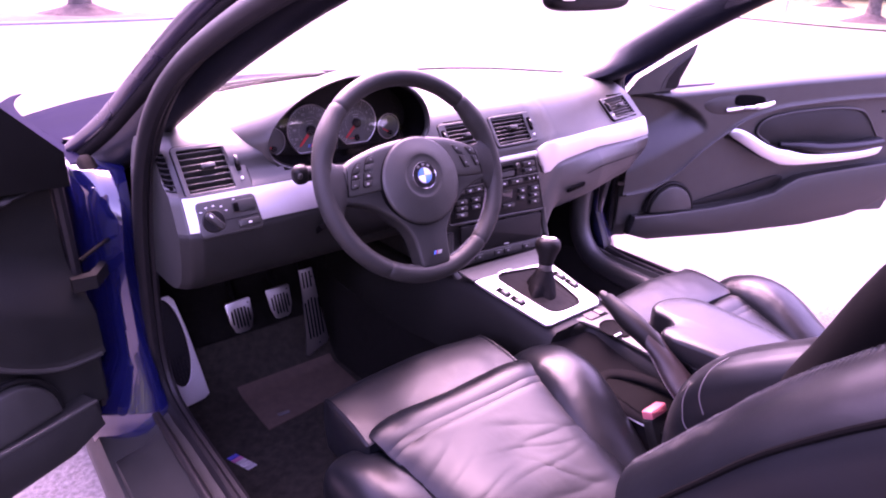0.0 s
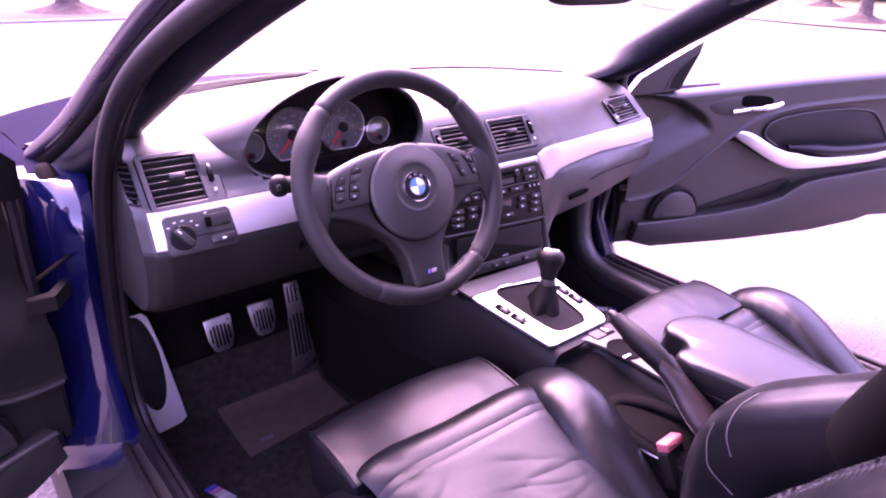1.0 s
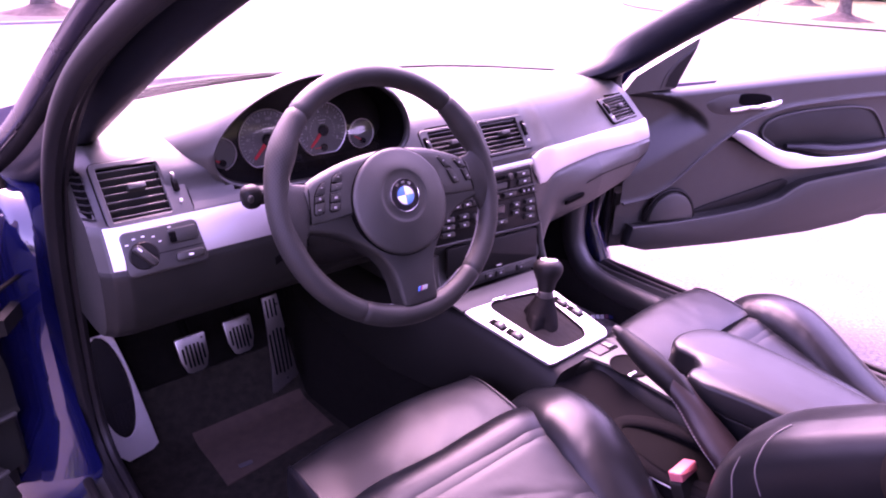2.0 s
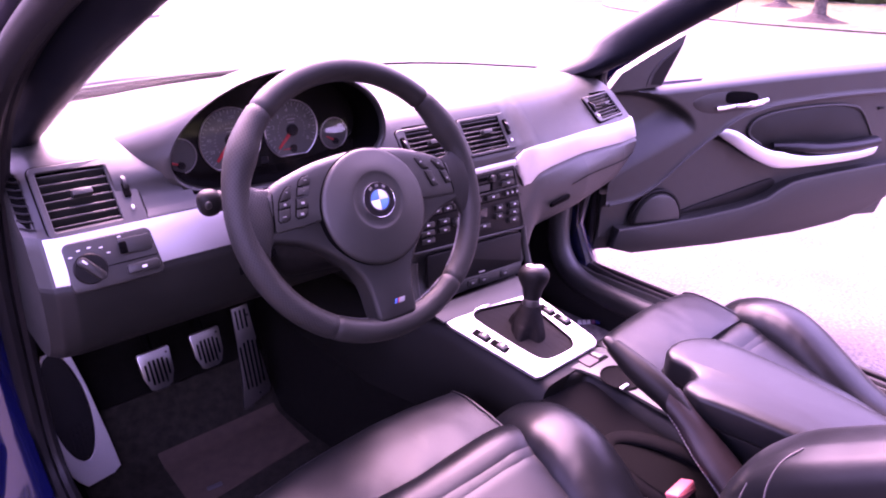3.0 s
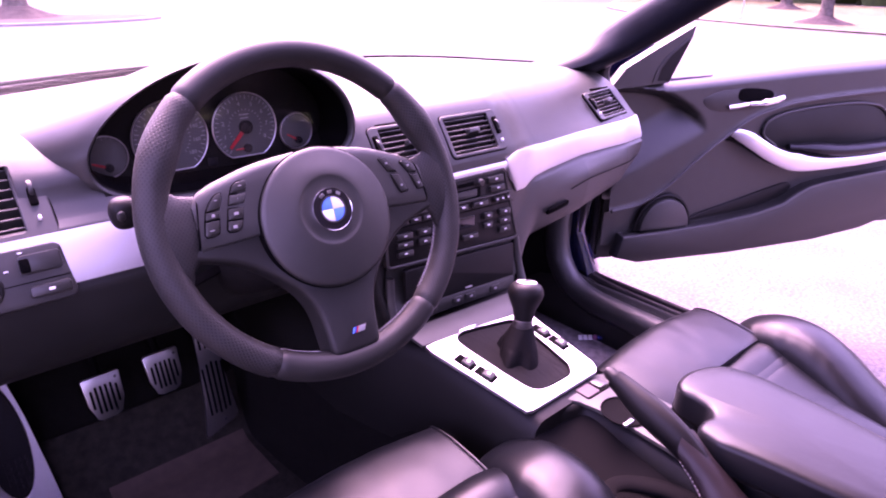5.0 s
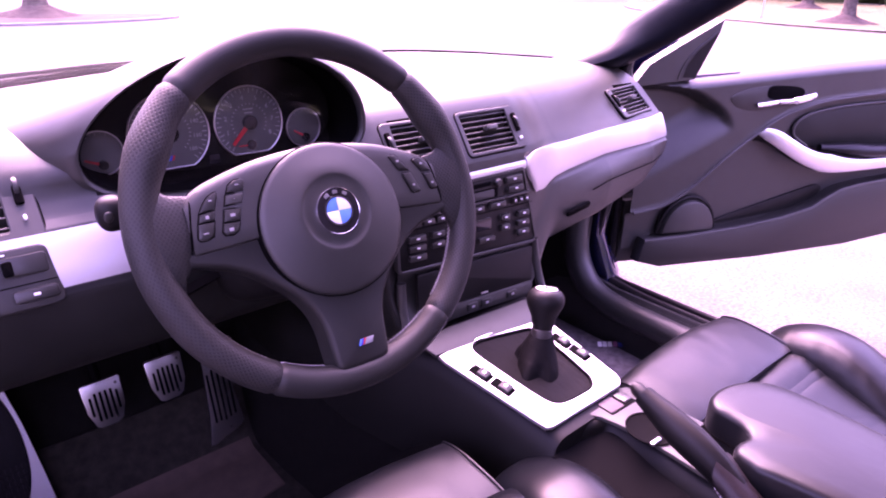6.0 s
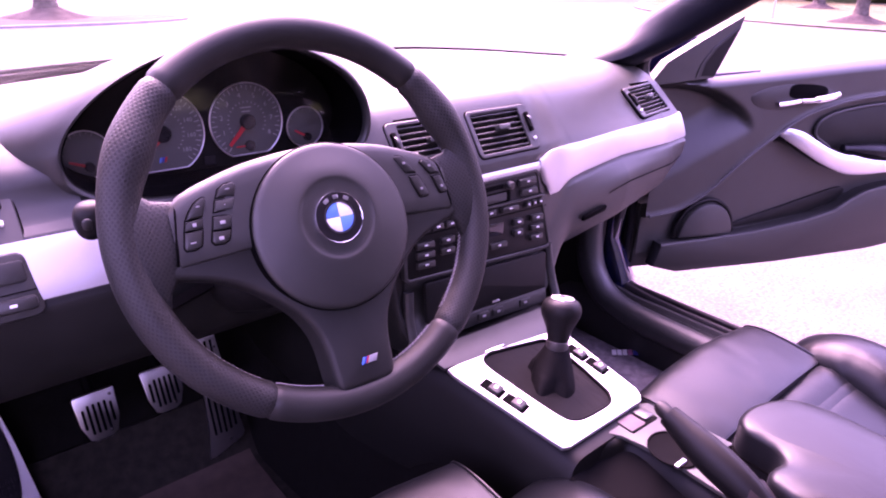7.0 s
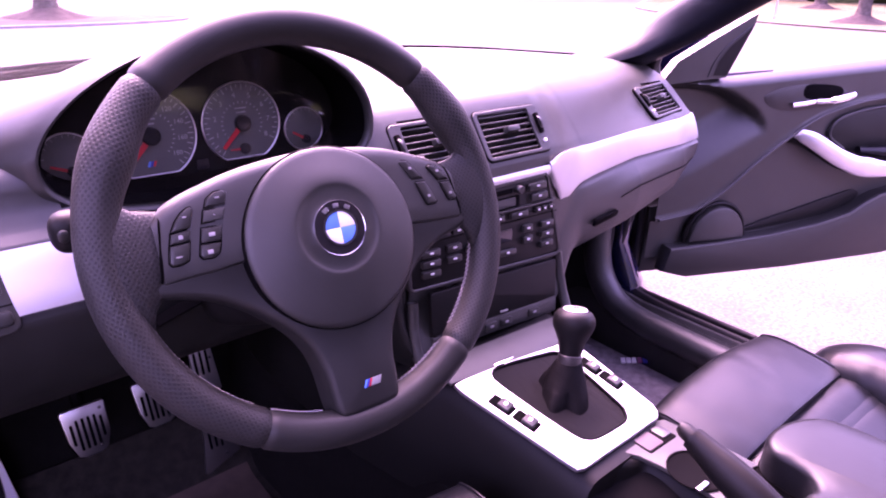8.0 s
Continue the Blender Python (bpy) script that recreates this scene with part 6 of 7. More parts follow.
    part("back_shell", sheet(lambda u, v: V(SX + lerp(-0.215, 0.215, u), lerp(-0.68, -0.98, v) - 0.03 * math.sin(math.pi * u), lerp(0.40, 1.04, v)), 12, 12, 0.02), HARD, seat, "black hard back shell", 60)
    hm = Matrix.Rotation(radians(28), 4, "X")
    part("headrest", wrinkled(blob((SX, -0.95, 1.185), (0.125, 0.050, 0.085), hm, 0.5, 0.5, 16, 40), 0.0015, 18), LEATHER, seat, "leather head restraint", 60)
    for s in (-1, 1):
        part("headrest_post", tube([V(SX + s * 0.06, -0.90, 1.05), V(SX + s * 0.06, -0.94, 1.14)], 0.006, 10), CHROME, seat)
        part("rail", tube([V(SX + s * 0.17, -0.06, 0.245), V(SX + s * 0.17, -0.58, 0.245)], 0.014, 8), STEEL, seat, "steel seat rail")
        part("side_valance", loft([[V(SX + s * (0.215 + d), y, z) for d, z in ((-0.02, 0.235), (0.045, 0.26), (0.058, 0.33), (0.040, 0.37), (-0.02, 0.37))] for y in (-0.10, -0.30, -0.58)]), HARD, seat, "black side valance", 40)
    part("seat_base", loft([[V(SX + x, y, z) for x, z in ((-0.20, 0.25), (-0.215, 0.42), (0.215, 0.42), (0.20, 0.25))] for y in (-0.05, -0.20, -0.58)]), HARD, seat, "black seat frame", 40)
    return seat


driver_seat = build_seat()
passenger_seat = copy_thing(driver_seat, Matrix.Translation(V(0.358, -0.352, 0.200)))
tagged(driver_seat, "black leather driver's sports seat, reclined, with deep side bolsters")
tagged(passenger_seat, "black leather passenger sports seat with deep side bolsters")

# the passenger's cushion sits lower behind its thigh support
for ob in list(passenger_seat.children):
    if ob.name.split(".")[0] in ("cushion", "cross_seam", "seam"):
        ob.data = ob.data.copy()
        ob.data.transform(Matrix.Translation((0, -0.016, -0.022)))

# ---- belt buckle ----
buckle = thing("belt_buckle", (-0.080, -0.385, 0.40), "black seat belt buckle with a red release button", "seat belt buckle")
BU = axes((-0.080, -0.378, 0.50), (1, 0, 0), (0, 0.45, 0.9))
part("body", slab(rrect(0.048, 0.070, 0.007, 0, -0.015), BU, 0.020, 0.005), HARD, buckle)
part("release_button", slab(rrect(0.046, 0.016, 0.003, 0, 0.026), BU @ Matrix.Translation((0, 0, 0.003)), 0.020, 0.004), SIGNAL, buckle, "red release button")
part("stem", tube([BU @ V(0, -0.045, 0.010), BU @ V(0, -0.10, 0.012), BU @ V(0, -0.22, 0.010)], 0.010, 10, flat=0.5), HARD, buckle, "black buckle stem")

# ---- pedals ----
def slotted(name, label, pts, m, slots, arm_from):
    p = thing(name, m @ V(0, 0, -0.02), label, "pedal", "pedals")
    part("pad", slab(pts, m, 0.006, 0.002), ALU_PEDAL, p, "slotted brushed aluminium pad")
    for a, b, w, h in slots:
        part("slot", slab(rrect(w, h, w * 0.45, a, b), m @ Matrix.Translation((0, 0, 0.0042)), 0.0024, 0.0006), DARK, p)
    for a, b in ((0.72 * pts[0][0], 0.80 * pts[0][1]), (0.4 * pts[0][0], -0.80 * abs(pts[0][1]))):
        part("rivet", lathe([(0.0028, 0), (0.0026, 0.0012), (0.0005, 0.0016)], m @ Matrix.Translation((a, b, 0.0058)), 10), STEEL, p)
    if arm_from:
        # the arm is blackened to vanish in the footwell's shade
        part("arm", tube(smooth_path([m @ V(0, 0.02, -0.003), m @ V(0, 0.06, -0.02), arm_from], 6), 0.009, 8), DARK, p, "black pedal arm")
    return p


PEDAL = [(0.032, 0.036), (0.029, 0.040), (-0.029, 0.040), (-0.032, 0.036), (-0.029, -0.010), (-0.020, -0.036), (-0.012, -0.040), (0.012, -0.040), (0.022, -0.034), (0.030, -0.010)]
for name, x, z, lab in (("clutch_pedal", -0.483, 0.451, "brushed aluminium clutch pedal with black rubber slots"), ("brake_pedal", -0.379, 0.457, "brushed aluminium brake pedal with black rubber slots")):
    m = axes((x, 0.508, z), (1, 0.05, 0), (0, 0.30, 0.95))
    slotted(name, lab, PEDAL, m, [(-0.021 + 0.0084 * i, -0.003 + (0.003 if i in (0, 5) else 0), 0.0044, 0.034 if i in (0, 5) else 0.050) for i in range(6)], V(x, 0.64, 0.66))
m = axes((-0.291, 0.512, 0.402), (1, 0.03, 0.02), (0, 0.16, 1))
slotted("accelerator_pedal", "long slotted aluminium accelerator pedal", [(0.018, 0.117), (-0.019, 0.117), (-0.020, 0.04), (-0.026, -0.06), (-0.035, -0.117), (-0.028, -0.119), (0.030, -0.100), (0.036, -0.092), (0.026, 0.0)], m,
        [(-0.012 + 0.010 * i, 0.088, 0.0045, 0.044) for i in range(3)] + [(-0.019 + 0.0098 * i + 0.002, -0.020 - 0.004 * (i < 1), 0.0045, 0.115 - 0.006 * abs(i - 2)) for i in range(5)], V(-0.291, 0.64, 0.60))

rest = thing("foot_rest", (-0.625, 0.53, 0.25), "aluminium foot rest plate with an oval black rubber pad", "foot rest")
FR = axes((-0.630, 0.545, 0.385), (1, 0.10, 0.0), (-0.11, 0.26, 0.95))
outer = [(0.020, 0.137), (-0.024, 0.139), (-0.040, 0.10), (-0.044, 0.0), (-0.040, -0.10), (-0.022, -0.138), (0.048, -0.134), (0.043, -0.06), (0.033, 0.05)]
oval = [(-0.008 - 0.003 * math.sin(t) + 0.0345 * math.cos(t), 0.024 + 0.112 * math.sin(t)) for t in (2 * math.pi * k / 40 for k in range(40))]
part("plate", ring_slab(by_angle(outer, 60, (0.0, 0.02)), by_angle(oval, 60, (0.0, 0.02)), FR, 0.004), ALU, rest, "brushed aluminium plate")
part("rubber_pad", slab(inset(oval, 0.0006), FR @ Matrix.Translation((0, 0, -0.004)), 0.006, 0.001), RUBBER, rest, "black dimpled rubber pad")
for i in range(6):
    for j in range(5):
        a, b = -0.016 + 0.008 * j, -0.078 + 0.012 * i
        if ((a + 0.002) / 0.024) ** 2 + ((b - 0.022) / 0.104) ** 2 < 1:
            part("stud", slab(rrect(0.0045, 0.008, 0.001, a, b), FR @ Matrix.Translation((0, 0, 0.0015)), 0.0022, 0.0008), RUBBER, rest)
part("backing", slab(inset(outer, 0.004), FR @ Matrix.Translation((0, 0, -0.03)), 0.024, 0.004), HARD, rest)

# ---- floor mats ----
for s, lab in ((-1, "dark carpet driver's floor mat with a brown heel pad"), (1, "carpet passenger floor mat, pile brightened in colour")):
    fm = thing("floor_mat", (s * 0.42, 0.25, 0.215), lab, "floor mat", "floor mats")
    def zf(x, y):
        return floor_z(x, y) + 0.010
    bm = bmesh.new()
    g = [[bm.verts.new((s * lerp(0.20, 0.645, i / 18), lerp(-0.06, 0.60, j / 26), zf(s * lerp(0.20, 0.645, i / 18), lerp(-0.06, 0.60, j / 26)))) for j in range(27)] for i in range(19)]
    fs = [bm.faces.new((g[i][j], g[i + 1][j], g[i + 1][j + 1], g[i][j + 1])) for i in range(18) for j in range(26)]
    bmesh.ops.recalc_face_normals(bm, faces=fs)
    bmesh.ops.solidify(bm, geom=fs, thickness=0.008)
    part("mat", bm, MAT if s < 0 else MAT_LIT, fm, "", 60)
    if s < 0:
        bm = bmesh.new()
        g = []
        for i in range(15):
            row = []
            for j in range(9):
                u, v = i / 14, j / 8
                x, y = lerp(-0.505, -0.235, u), lerp(0.530, 0.372, v) - 0.030 * (1 - u) * v
                row.append(bm.verts.new((x, y, zf(x, y) + 0.006)))
            g.append(row)
        fs = [bm.faces.new((g[i][j], g[i + 1][j], g[i + 1][j + 1], g[i][j + 1])) for i in range(14) for j in range(8)]
        bmesh.ops.recalc_face_normals(bm, faces=fs)
        bmesh.ops.solidify(bm, geom=fs, thickness=0.005)
        part("heel_pad", bm, MATPAD, fm, "worn brown ribbed heel pad", 60)
        part("heel_pad_mark", slab(rrect(0.030, 0.012, 0.002), axes((-0.452, 0.372, 0.230), (0.9, -0.1, 0), (0.1, 1, 0)), 0.0015, 0.0005), DULL_THREAD, fm)
    ML = axes((-0.600 if s < 0 else 0.640, 0.275 if s < 0 else 0.255, 0.226 if s < 0 else 0.2555), (0.35 if s < 0 else 0.8, -0.93 if s < 0 else -0.6, 0), (0.93 if s < 0 else 0.6, 0.35 if s < 0 else 0.8, 0))
    # badge threads are dimmer for the driver and whiter for the better lit passenger
    for i, mt in enumerate((NAVY, VIOLET, ICON, THREAD, ICON)) if s < 0 else enumerate((WHITE, WHITE, WHITE, VIOLET, NAVY)):
        x = -0.036 + 0.0135 * i
        part("badge_stripe", slab([(x, -0.011), (x + 0.011, -0.011), (x + 0.016, 0.011), (x + 0.005, 0.011)], ML, 0.003, 0.001), mt, fm, "embroidered coloured stripe")

# ---- doors ----
def curvy(poly):
    """The outline rounded into a soft closed curve."""
    q = [(a, b, 0) for a, b in poly]
    n = len(q)
    fine = smooth_path([q[i % n] for i in range(-2, n + 3)], 6)
    return [(p.x, p.y) for p in fine[12:12 + 6 * n]]


def build_door(s, label):
    m = axes((s * 0.80, 0.38, 0.0), (0.894, -s * 0.447, 0), (0, 0, 1))

    def D(poly):
        return list(poly) if s > 0 else [(-a, b) for a, b in reversed(poly)]

    def P(u, z, n):
        return m @ V(s * u, z, n)

    def at(w):
        return m @ Matrix.Translation((0, 0, w))
    low = [(0.016, 0.386), (0.147, 0.386), (0.434, 0.392), (0.74, 0.408), (0.92, 0.434), (1.01, 0.463), (1.10, 0.510), (1.20, 0.66), (1.27, 0.90)]
    belt = [(1.27, 0.972), (0.949, 0.958), (0.60, 0.936), (0.367, 0.917), (0.166, 0.901), (0.03, 0.896), (0.018, 0.86), (0.016, 0.60)]
    # the driver's door gets darker plastics than its twin, for the shade on it
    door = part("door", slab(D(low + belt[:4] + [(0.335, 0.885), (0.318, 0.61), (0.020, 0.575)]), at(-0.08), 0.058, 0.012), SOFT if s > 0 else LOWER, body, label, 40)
    part("bowl_back", slab(D([(0.016, 0.565), (0.325, 0.590), (0.340, 0.885), (0.03, 0.875), (0.018, 0.85)]), at(-0.115), 0.045, 0.004), SOFT, door, "", 40)
    skin = [(-0.010, 0.366), (0.40, 0.372), (0.90, 0.405), (1.06, 0.46), (1.18, 0.60), (1.27, 0.80), (1.285, 0.930), (0.60, 0.900), (0.0, 0.868), (-0.012, 0.70)]
    part("outer_skin", slab(D(skin), at(-0.18), 0.100, 0.03), PAINT, door, "dark blue outer door skin", 50)
    crease = smooth_path([(0.010, 0.546, 0), (0.056, 0.552, 0), (0.116, 0.566, 0), (0.196, 0.613, 0), (0.272, 0.682, 0), (0.349, 0.743, 0), (0.428, 0.795, 0), (0.514, 0.824, 0), (0.604, 0.841, 0), (0.815, 0.860, 0), (1.00, 0.868, 0), (1.27, 0.874, 0)], 6)
    bowl_top = smooth_path([(0.010, 0.893, 0), (0.09, 0.889, 0), (0.16, 0.874, 0), (0.23, 0.838, 0), (0.27, 0.802, 0), (0.295, 0.762, 0)], 5)

    def level(curve, u):
        """Height of a curve over the panel at u."""
        for a, b in zip(curve, curve[1:]):
            if u <= b.x:
                return lerp(a.y, b.y, max(0.0, (u - a.x) / (b.x - a.x)))
        return curve[-1].y

    def relief(u, z):
        """How far the moulded panel stands off at (u, z): full above the crease, sunk below it, with a deep bowl in the front corner."""
        d = z - level(crease, u)
        n = -0.004 + 0.022 * step((d + 0.006) / 0.012) + 0.004 * math.exp(-((d - 0.006) / 0.006) ** 2)
        if u < 0.295:
            zt = level(bowl_top, u)
            zl = lerp(0.615, 0.765, u / 0.295)
            n -= 0.056 * step((zt - z) / 0.022) * step((z - zl) / 0.12) * step(d / 0.02)
        top = level(belt_line, u)
        n -= 0.030 * max(0.0, 1 - (top - z) / 0.022) ** 2
        return n
    belt_line = [V(a, b, 0) for a, b in belt[:6]][::-1]

    def moulded(a, b):
        u = lerp(0.016, 1.265, a)
        z0, z1 = max(0.44, lerp(0.40, 0.90, max(0.0, (u - 1.10) / 0.17))), level(belt_line, u)
        z = lerp(z0, z1, b)
        return P(u, z, relief(u, z))
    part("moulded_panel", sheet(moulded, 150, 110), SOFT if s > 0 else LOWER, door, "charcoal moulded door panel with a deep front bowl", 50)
    # raised lower bin with its lip
    lip = [(0.064, 0.476), (0.20, 0.482), (0.356, 0.495), (0.50, 0.516), (0.595, 0.541), (0.64, 0.570), (0.68, 0.590), (0.74, 0.602), (0.90, 0.620), (1.068, 0.636), (1.17, 0.645)]
    # the bin's darker colour stands for the shade on its downward face
    part("map_pocket", slab(D([(0.124, 0.388)] + low[2:7] + [(1.17, 0.645)] + lip[::-1][1:] + [(0.050, 0.410)]), at(-0.004), 0.040, 0.014), DOOR_LOW, door, "bulged lower door bin, colour darkened for shade", 40)
    part("pocket_lip", tube([P(a, b - 0.003, 0.032) for a, b in lip], 0.005, 8), SOFT, door, "rounded lip of the door bin")
    # no opening is cut here: a dark plate paints its shade
    part("pocket_mouth", slab(D(curvy([(0.30, 0.498), (0.50, 0.522), (0.60, 0.550), (0.64, 0.580), (0.62, 0.596), (0.55, 0.580), (0.45, 0.552), (0.32, 0.516)])), at(-0.004), 0.006, 0.002), HARD, door, "flat dark plate for the shaded mouth of the door bin")
    # speaker
    spk = [(0.202 + 0.082 * math.cos(t), 0.484 + 0.094 * math.sin(t)) for t in (math.pi * k / 24 for k in range(25))]
    part("speaker_cover", slab(D(spk), at(-0.004), 0.030, 0.010), SOFT, door, "round speaker cover")
    part("speaker_rim", tube([P(a, b, 0.008) for a, b in ((0.202 + 0.088 * math.cos(math.pi * k / 20), 0.484 + 0.101 * math.sin(math.pi * k / 20)) for k in range(21))], 0.006, 8), HARD, door)
    part("sweep_ridge", tube([P(p.x, p.y + 0.005, relief(p.x, p.y + 0.005)) for p in crease[2:]], 0.0045, 8), SOFT, door, "sweeping ridge across the panel")
    # leather insert and padded rest
    ins = [(0.497, 0.752), (0.52, 0.722), (0.60, 0.705), (0.80, 0.700), (0.97, 0.708), (0.985, 0.725), (0.93, 0.790), (0.88, 0.818), (0.80, 0.828), (0.70, 0.822), (0.58, 0.808), (0.512, 0.790)]
    part("insert", slab(D(curvy(ins)), at(-0.008), 0.010, 0.002), LOWER, door, "dull black cloth insert")
    edge = smooth_path([P(a, b, 0.002) for a, b in ((0.55, 0.712), (0.495, 0.750), (0.512, 0.792), (0.60, 0.816), (0.75, 0.830), (0.85, 0.829), (0.92, 0.808), (1.00, 0.715))], 5)
    part("insert_edge", tube(edge, 0.0045, 8), SOFT, door)
    part("arm_pad", tube(smooth_path([P(0.58, 0.712, 0.018), P(0.66, 0.708, 0.034), P(0.75, 0.702, 0.042), P(0.88, 0.706, 0.040), P(0.985, 0.712, 0.024)], 6), [0.012 + 0.011 * step(i / 8) for i in range(25)], 14, flat=0.8), LEATHER_FLAT, door, "padded leather arm rest")
    # pull handle: a flat band with a blunt upper end and an elbow
    keys = [(0.374, 0.757, 0.016, 0.006), (0.388, 0.758, 0.024, 0.0150), (0.415, 0.748, 0.034, 0.0195), (0.450, 0.728, 0.042, 0.0205), (0.500, 0.701, 0.048, 0.0215), (0.550, 0.682, 0.050, 0.0240), (0.585, 0.674, 0.050, 0.0270), (0.630, 0.667, 0.050, 0.0235), (0.700, 0.664, 0.050, 0.0180), (0.800, 0.667, 0.048, 0.0160),
            (0.900, 0.673, 0.044, 0.0145), (0.975, 0.682, 0.034, 0.0140), (1.004, 0.688, 0.020, 0.009)]
    path = smooth_path([P(a, b, c) for a, b, c, _ in keys], 5)
    wide = [p.x for p in smooth_path([(w, 0, 0) for *_, w in keys], 5)]
    part("pull_handle", tube(path, [w / 2.4 for w in wide], 16, flat=2.4), ALU, door, "brushed aluminium pull handle")
    part("pull_base", tube([p - (m.to_3x3() @ V(0, 0.010, 0.022)) for p in path], 0.015, 10), HARD, door, "black base of the pull handle")
    # latch handle
    rec = [(0.262, 0.858), (0.280, 0.832), (0.330, 0.820), (0.400, 0.823), (0.475, 0.838), (0.500, 0.850), (0.490, 0.868), (0.420, 0.884), (0.320, 0.879)]
    # recess and well are near-flush plates; their darker colours stand for shade
    part("latch_recess", slab(D(curvy(rec)), at(0.0150), 0.0045, 0.002), DOOR_LOW, door, "latch recess, colour darkened as if in shade")
    part("latch_well", slab(D(curvy([(0.368, 0.870), (0.380, 0.850), (0.440, 0.846), (0.484, 0.858), (0.470, 0.878), (0.385, 0.884)])), at(0.0180), 0.002, 0.001), DARK, door)
    part("latch_handle", tube(smooth_path([P(0.408, 0.842, 0.024), P(0.440, 0.845, 0.034), P(0.480, 0.852, 0.036), P(0.508, 0.857, 0.028)], 5), [0.0065] * 6 + [0.010] * 10, 12), CHROME, door, "bright door latch handle")
    part("lock_lever", tube([P(0.342, 0.834, 0.022), P(0.372, 0.838, 0.026), P(0.402, 0.842, 0.024)], 0.0065, 10), CHROME, door, "bright lock lever")
    part("panel_plug", slab(D(rrect(0.022, 0.008, 0.003, 1.00, 0.815)), at(-0.006), 0.008, 0.002), HARD, door)
    # sail corner with the mirror behind it
    lean = [(0.010, 0.880, 0.0), (0.022, 0.945, 0.020), (0.120, 1.040, 0.036), (0.215, 1.120, 0.050), (0.200, 1.020, 0.030), (0.165, 0.903, 0.004)] if s < 0 else [(-0.026, 0.885, 0.0), (0.016, 0.940, 0.0), (0.090, 0.983, 0.0), (0.203, 1.046, 0.0), (0.197, 1.016, 0.0), (0.147, 0.902, 0.0)]
    front = [P(a, b, c + 0.012) for a, b, c in lean]
    backs = [P(a, b, c - 0.020) for a, b, c in lean]
    # the driver's corner panel is blackened for shade in the same way
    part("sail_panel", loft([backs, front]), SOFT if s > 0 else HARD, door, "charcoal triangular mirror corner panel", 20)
    field = [(0.112, 0.908), (0.120, 0.938), (0.143, 0.970), (0.192, 1.012), (0.188, 1.000), (0.146, 0.907)]
    if s > 0:
        part("sail_field", slab(field, at(0.0100), 0.0032, 0.001), HARD, door, "darker sunk field of the corner panel")
    part("sail_seam", tube(smooth_path([P(0.098, 0.902, 0.012), P(0.108, 0.935, 0.012), P(0.135, 0.972, 0.012), P(0.196, 1.022, 0.012)], 5), 0.0022, 6), SEAL, door, "moulded line on the corner panel")
    part("mirror_housing", blob(P(0.130, 0.925, -0.13), (0.105, 0.06, 0.062), m.to_3x3().to_4x4() @ Matrix.Rotation(radians(90), 4, "X"), 0.7, 0.6), PAINT, door, "dark blue wing mirror housing")
    part("mirror_glass", slab(D(rrect(0.14, 0.075, 0.03, 0.130, 0.915)), at(-0.075), 0.004, 0.001), MIRROR, door, "wing mirror glass")
    part("front_edge_seal", tube([P(0.006, z, -0.03) for z in (0.35, 0.5, 0.7, 0.88)], 0.010, 8), RUBBER, door)
    # hinges and check strap
    for z in (0.70,):
        part("hinge", loft([[V(s * x, y, z + dz) for x, y in ((0.770, 0.42), (0.800, 0.372), (0.835, 0.368), (0.835, 0.352), (0.795, 0.350), (0.765, 0.40))] for dz in (-0.013, 0.013)]), HARD, door, "black coated door hinge", 25)
    part("check_strap", tube(smooth_path([V(s * 0.742, 0.40, 0.765), V(s * 0.775, 0.372, 0.760), V(s * 0.815, 0.350, 0.748)], 4), 0.005, 8, flat=0.6), DARK, door, "black door check strap")
    return door


build_door(1, "open passenger door with a charcoal panel and aluminium pull")
build_door(-1, "open driver's door, panel colours darkened for the shade on it")

# ---- interior mirror ----
rvm = thing("rear_view_mirror", (0.13, 0.05, 1.24), "black rear-view mirror hung from the windscreen", "mirror")
MR = axes((0.130, 0.035, 1.203), (1, 0.12, 0), (0, 0.12, 1))
part("housing", blob((0.130, 0.045, 1.203), (0.148, 0.034, 0.022), MR.to_3x3().to_4x4() @ Matrix.Rotation(radians(0), 4, "X"), 0.6, 0.5), HARD, rvm)
part("glass", slab(rrect(0.262, 0.040, 0.018), MR @ Matrix.Translation((0, 0.006, 0.008)), 0.003, 0.001), MIRROR, rvm, "silvered mirror glass")
part("stem", tube(smooth_path([(0.10, 0.06, 1.215), (0.06, 0.09, 1.235), (0.02, 0.12, 1.245)], 5), 0.009, 10), HARD, rvm)

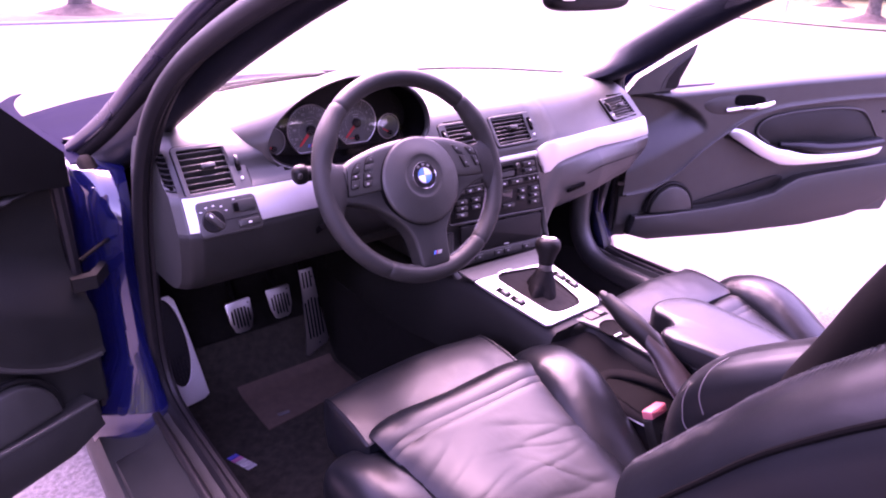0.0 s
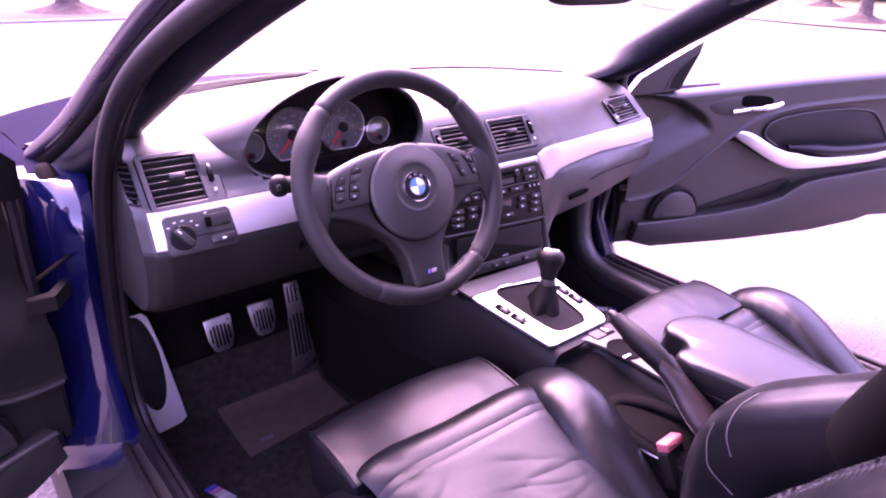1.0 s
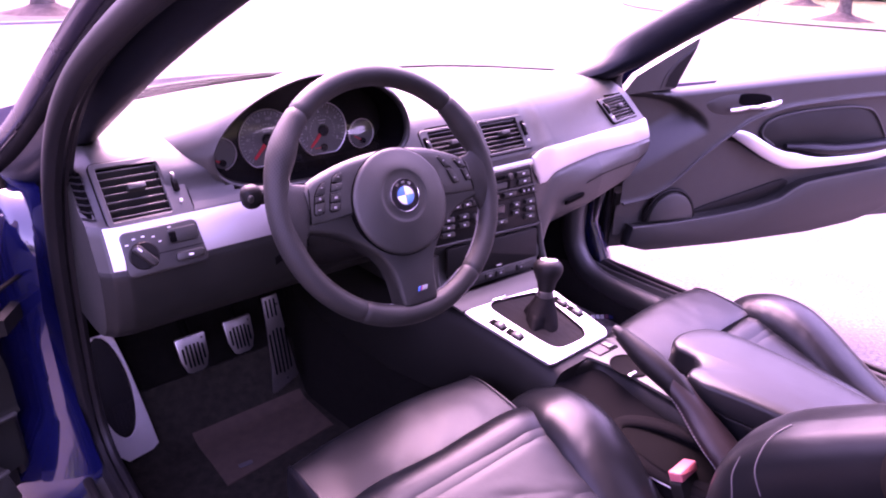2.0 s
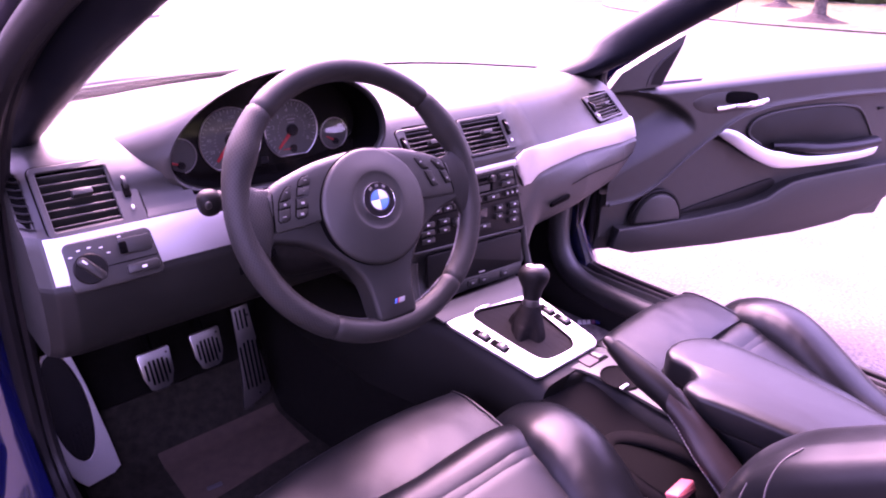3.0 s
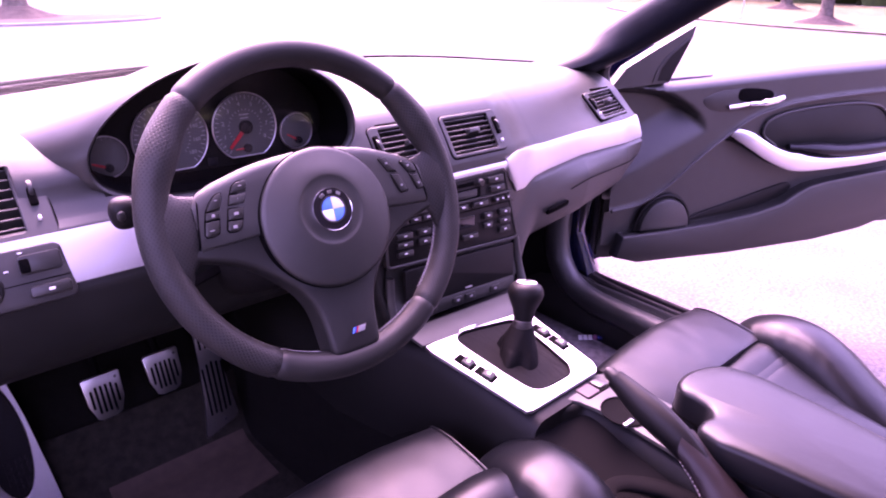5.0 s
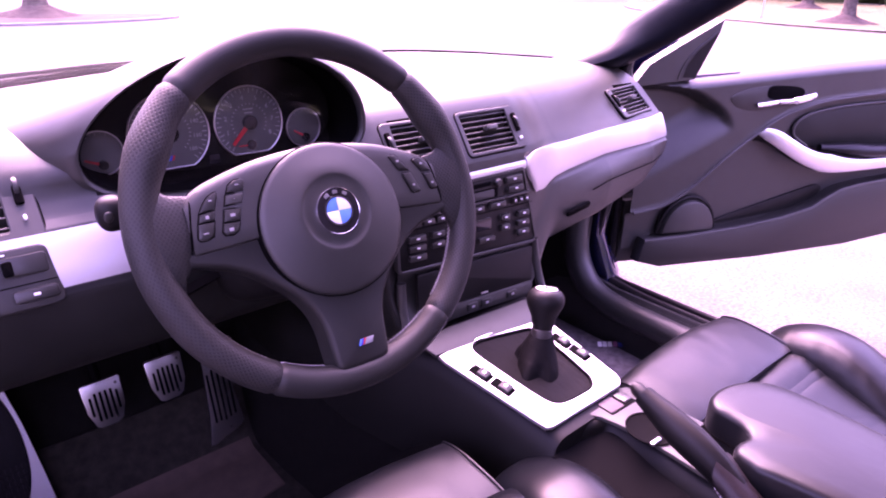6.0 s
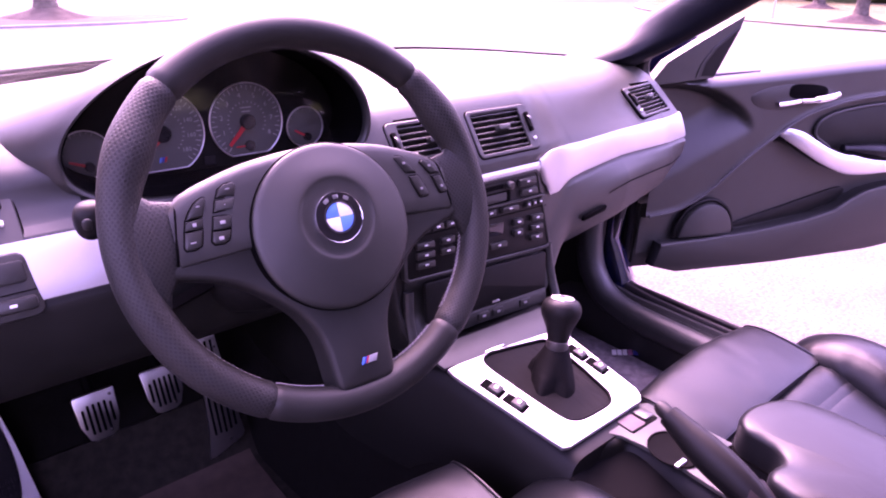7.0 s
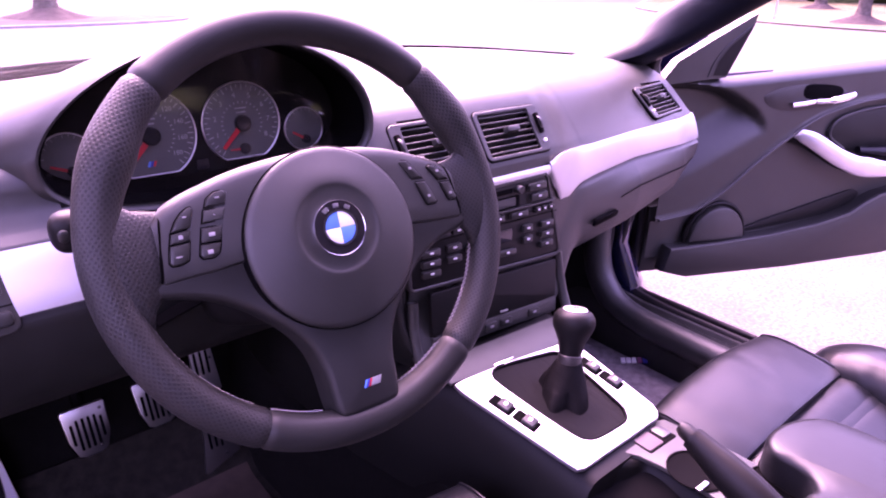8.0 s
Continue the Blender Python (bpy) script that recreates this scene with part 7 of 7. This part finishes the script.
# ---- trees, beds and kerbs across the car park ----
def build_tree(x, y, r, h, seed):
    rnd = random.Random(seed)
    tr = thing("tree", (x, y, 0.0), "bare-stemmed park tree in a mulch bed", "tree", "trees in the car park")
    pts = [V(x, y, -0.05), V(x, y, 0.10), V(x + 0.02, y, 0.5), V(x + rnd.uniform(-0.1, 0.1), y + rnd.uniform(-0.1, 0.1), h * 0.3), V(x + rnd.uniform(-0.2, 0.2), y, h * 0.55), V(x, y + rnd.uniform(-0.3, 0.3), h * 0.85)]
    sp = smooth_path(pts, 5)
    rr = [r * (1.55 - 0.55 * min(1, max(0, p.z) / 0.45)) * (1 - 0.75 * max(0, p.z) / h) for p in sp]
    part("trunk", wrinkled(tube(sp, rr, 16), r * 0.08, 3.0), BARK, tr, "rough brown trunk", 60)
    tips = []
    for k in range(9):
        a = 2 * math.pi * k / 9 + rnd.uniform(-0.3, 0.3)
        z0 = h * rnd.uniform(0.32, 0.7)
        ln = h * rnd.uniform(0.22, 0.38)
        b = [V(x, y, z0), V(x + 0.5 * ln * math.cos(a), y + 0.5 * ln * math.sin(a), z0 + 0.35 * ln), V(x + ln * math.cos(a), y + ln * math.sin(a), z0 + 0.75 * ln)]
        tips += [b[1], b[2], b[1].lerp(b[2], 0.5)]
        part("limb", tube(smooth_path(b, 4), [r * 0.35 * (1 - 0.09 * i) for i in range(9)], 8), BARK, tr)
    bm = bmesh.new()
    for t in tips + [V(x, y, h * 0.85), V(x, y, h)]:
        for _ in range(60):
            c = t + V(rnd.gauss(0, 0.5), rnd.gauss(0, 0.5), rnd.gauss(0, 0.4))
            q = Euler((rnd.uniform(0, 6), rnd.uniform(0, 6), rnd.uniform(0, 6))).to_matrix()
            w = rnd.uniform(0.06, 0.14)
            vs = [bm.verts.new(c + q @ V(*o) * w) for o in ((-1, 0, 0), (0, -0.5, 0.1), (1, 0, 0), (0, 0.5, 0.1))]
            bm.faces.new(vs)
    part("crown", bm, LEAF, tr, "loose crown of small leaves", 60, "stuff")
    bed = wrinkled(lathe([(r + 0.72, 0.02), (r + 0.60, 0.065), (r + 0.38, 0.12), (r + 0.16, 0.20), (r * 1.2, 0.26), (0.01, 0.28)], Matrix.Translation((x, y, 0)), 40), 0.03, 2.0)
    part("mulch_bed", bed, MULCH, None, "low mound of brown mulch round the tree", 60, "structure", "mulch")


def island(name, pts, mat, label):
    """A raised kerbed bed."""
    o = [(p[0], p[1]) for p in smooth_path([(a, b, 0) for a, b in pts + [pts[0]]], 6)[:-1]]
    part(name, slab(inset(o, 0.16), Matrix.Identity(4), 0.045, 0.01), mat, None, label, 40, "structure", "planting bed")
    part("kerb", ring_slab(o, inset(o, 0.15), Matrix.Identity(4), 0.055), KERB, None, "pale concrete kerb round the planting bed", 30, "structure", "kerb")


island("planting_bed", [(-9.0, 14.2), (-2.0, 14.1), (2.4, 14.3), (4.6, 15.0), (5.2, 15.9), (4.2, 16.8), (-2.0, 17.0), (-9.0, 16.9)], SOIL, "kerbed bed of dry soil at the edge of the car park")
island("planting_bed", [(19.4, 3.0), (19.3, 8.0), (21.5, 13.5), (27.0, 18.0), (40.0, 24.0), (46.0, 16.0), (38.0, 6.0), (27.0, 1.0), (21.0, 0.5)], GRASS, "kerbed bed of dry grass at the edge of the car park")
build_tree(2.42, 16.4, 0.21, 8.0, 3)
build_tree(21.9, 7.0, 0.19, 8.0, 5)
build_tree(32.4, 12.3, 0.24, 9.0, 8)
pole = thing("sign_post", (20.9, 9.1, 0.13), "thin pale sign post in a planting bed", "post")
part("post", tube([V(20.9, 9.1, 0.0), V(20.9, 9.1, 2.2)], 0.03, 10), SATIN, pole)
part("cap", lathe([(0.034, 2.18), (0.034, 2.22), (0.01, 2.24)], Matrix.Translation((20.9, 9.1, 0)), 12), SATIN, pole)
part("foot", lathe([(0.07, 0.11), (0.07, 0.15), (0.03, 0.16)], Matrix.Translation((20.9, 9.1, 0)), 12), SATIN, pole)
# woods added all round, above the view, sized to darken the paint's reflections
wd = bmesh.new()
rw = random.Random(11)
for k in range(5000):
    a = rw.uniform(0, 2 * math.pi)
    r = rw.uniform(46, 70)
    z = abs(rw.gauss(0, 1)) * 6.5 + 0.5
    c = V(r * math.cos(a), r * math.sin(a), z)
    q = Euler((rw.uniform(0, 6), rw.uniform(0, 6), rw.uniform(0, 6))).to_matrix()
    w = rw.uniform(1.2, 2.8)
    wd.faces.new([wd.verts.new(c + q @ V(*o) * w) for o in ((-1, 0, 0), (-0.3, -0.6, 0.2), (0.8, -0.3, -0.1), (1, 0.4, 0), (0, 0.7, 0.2))])
part("far_woods", wd, LEAF, None, "distant woods added round the car park for dark reflections", 60, "stuff", "woods")
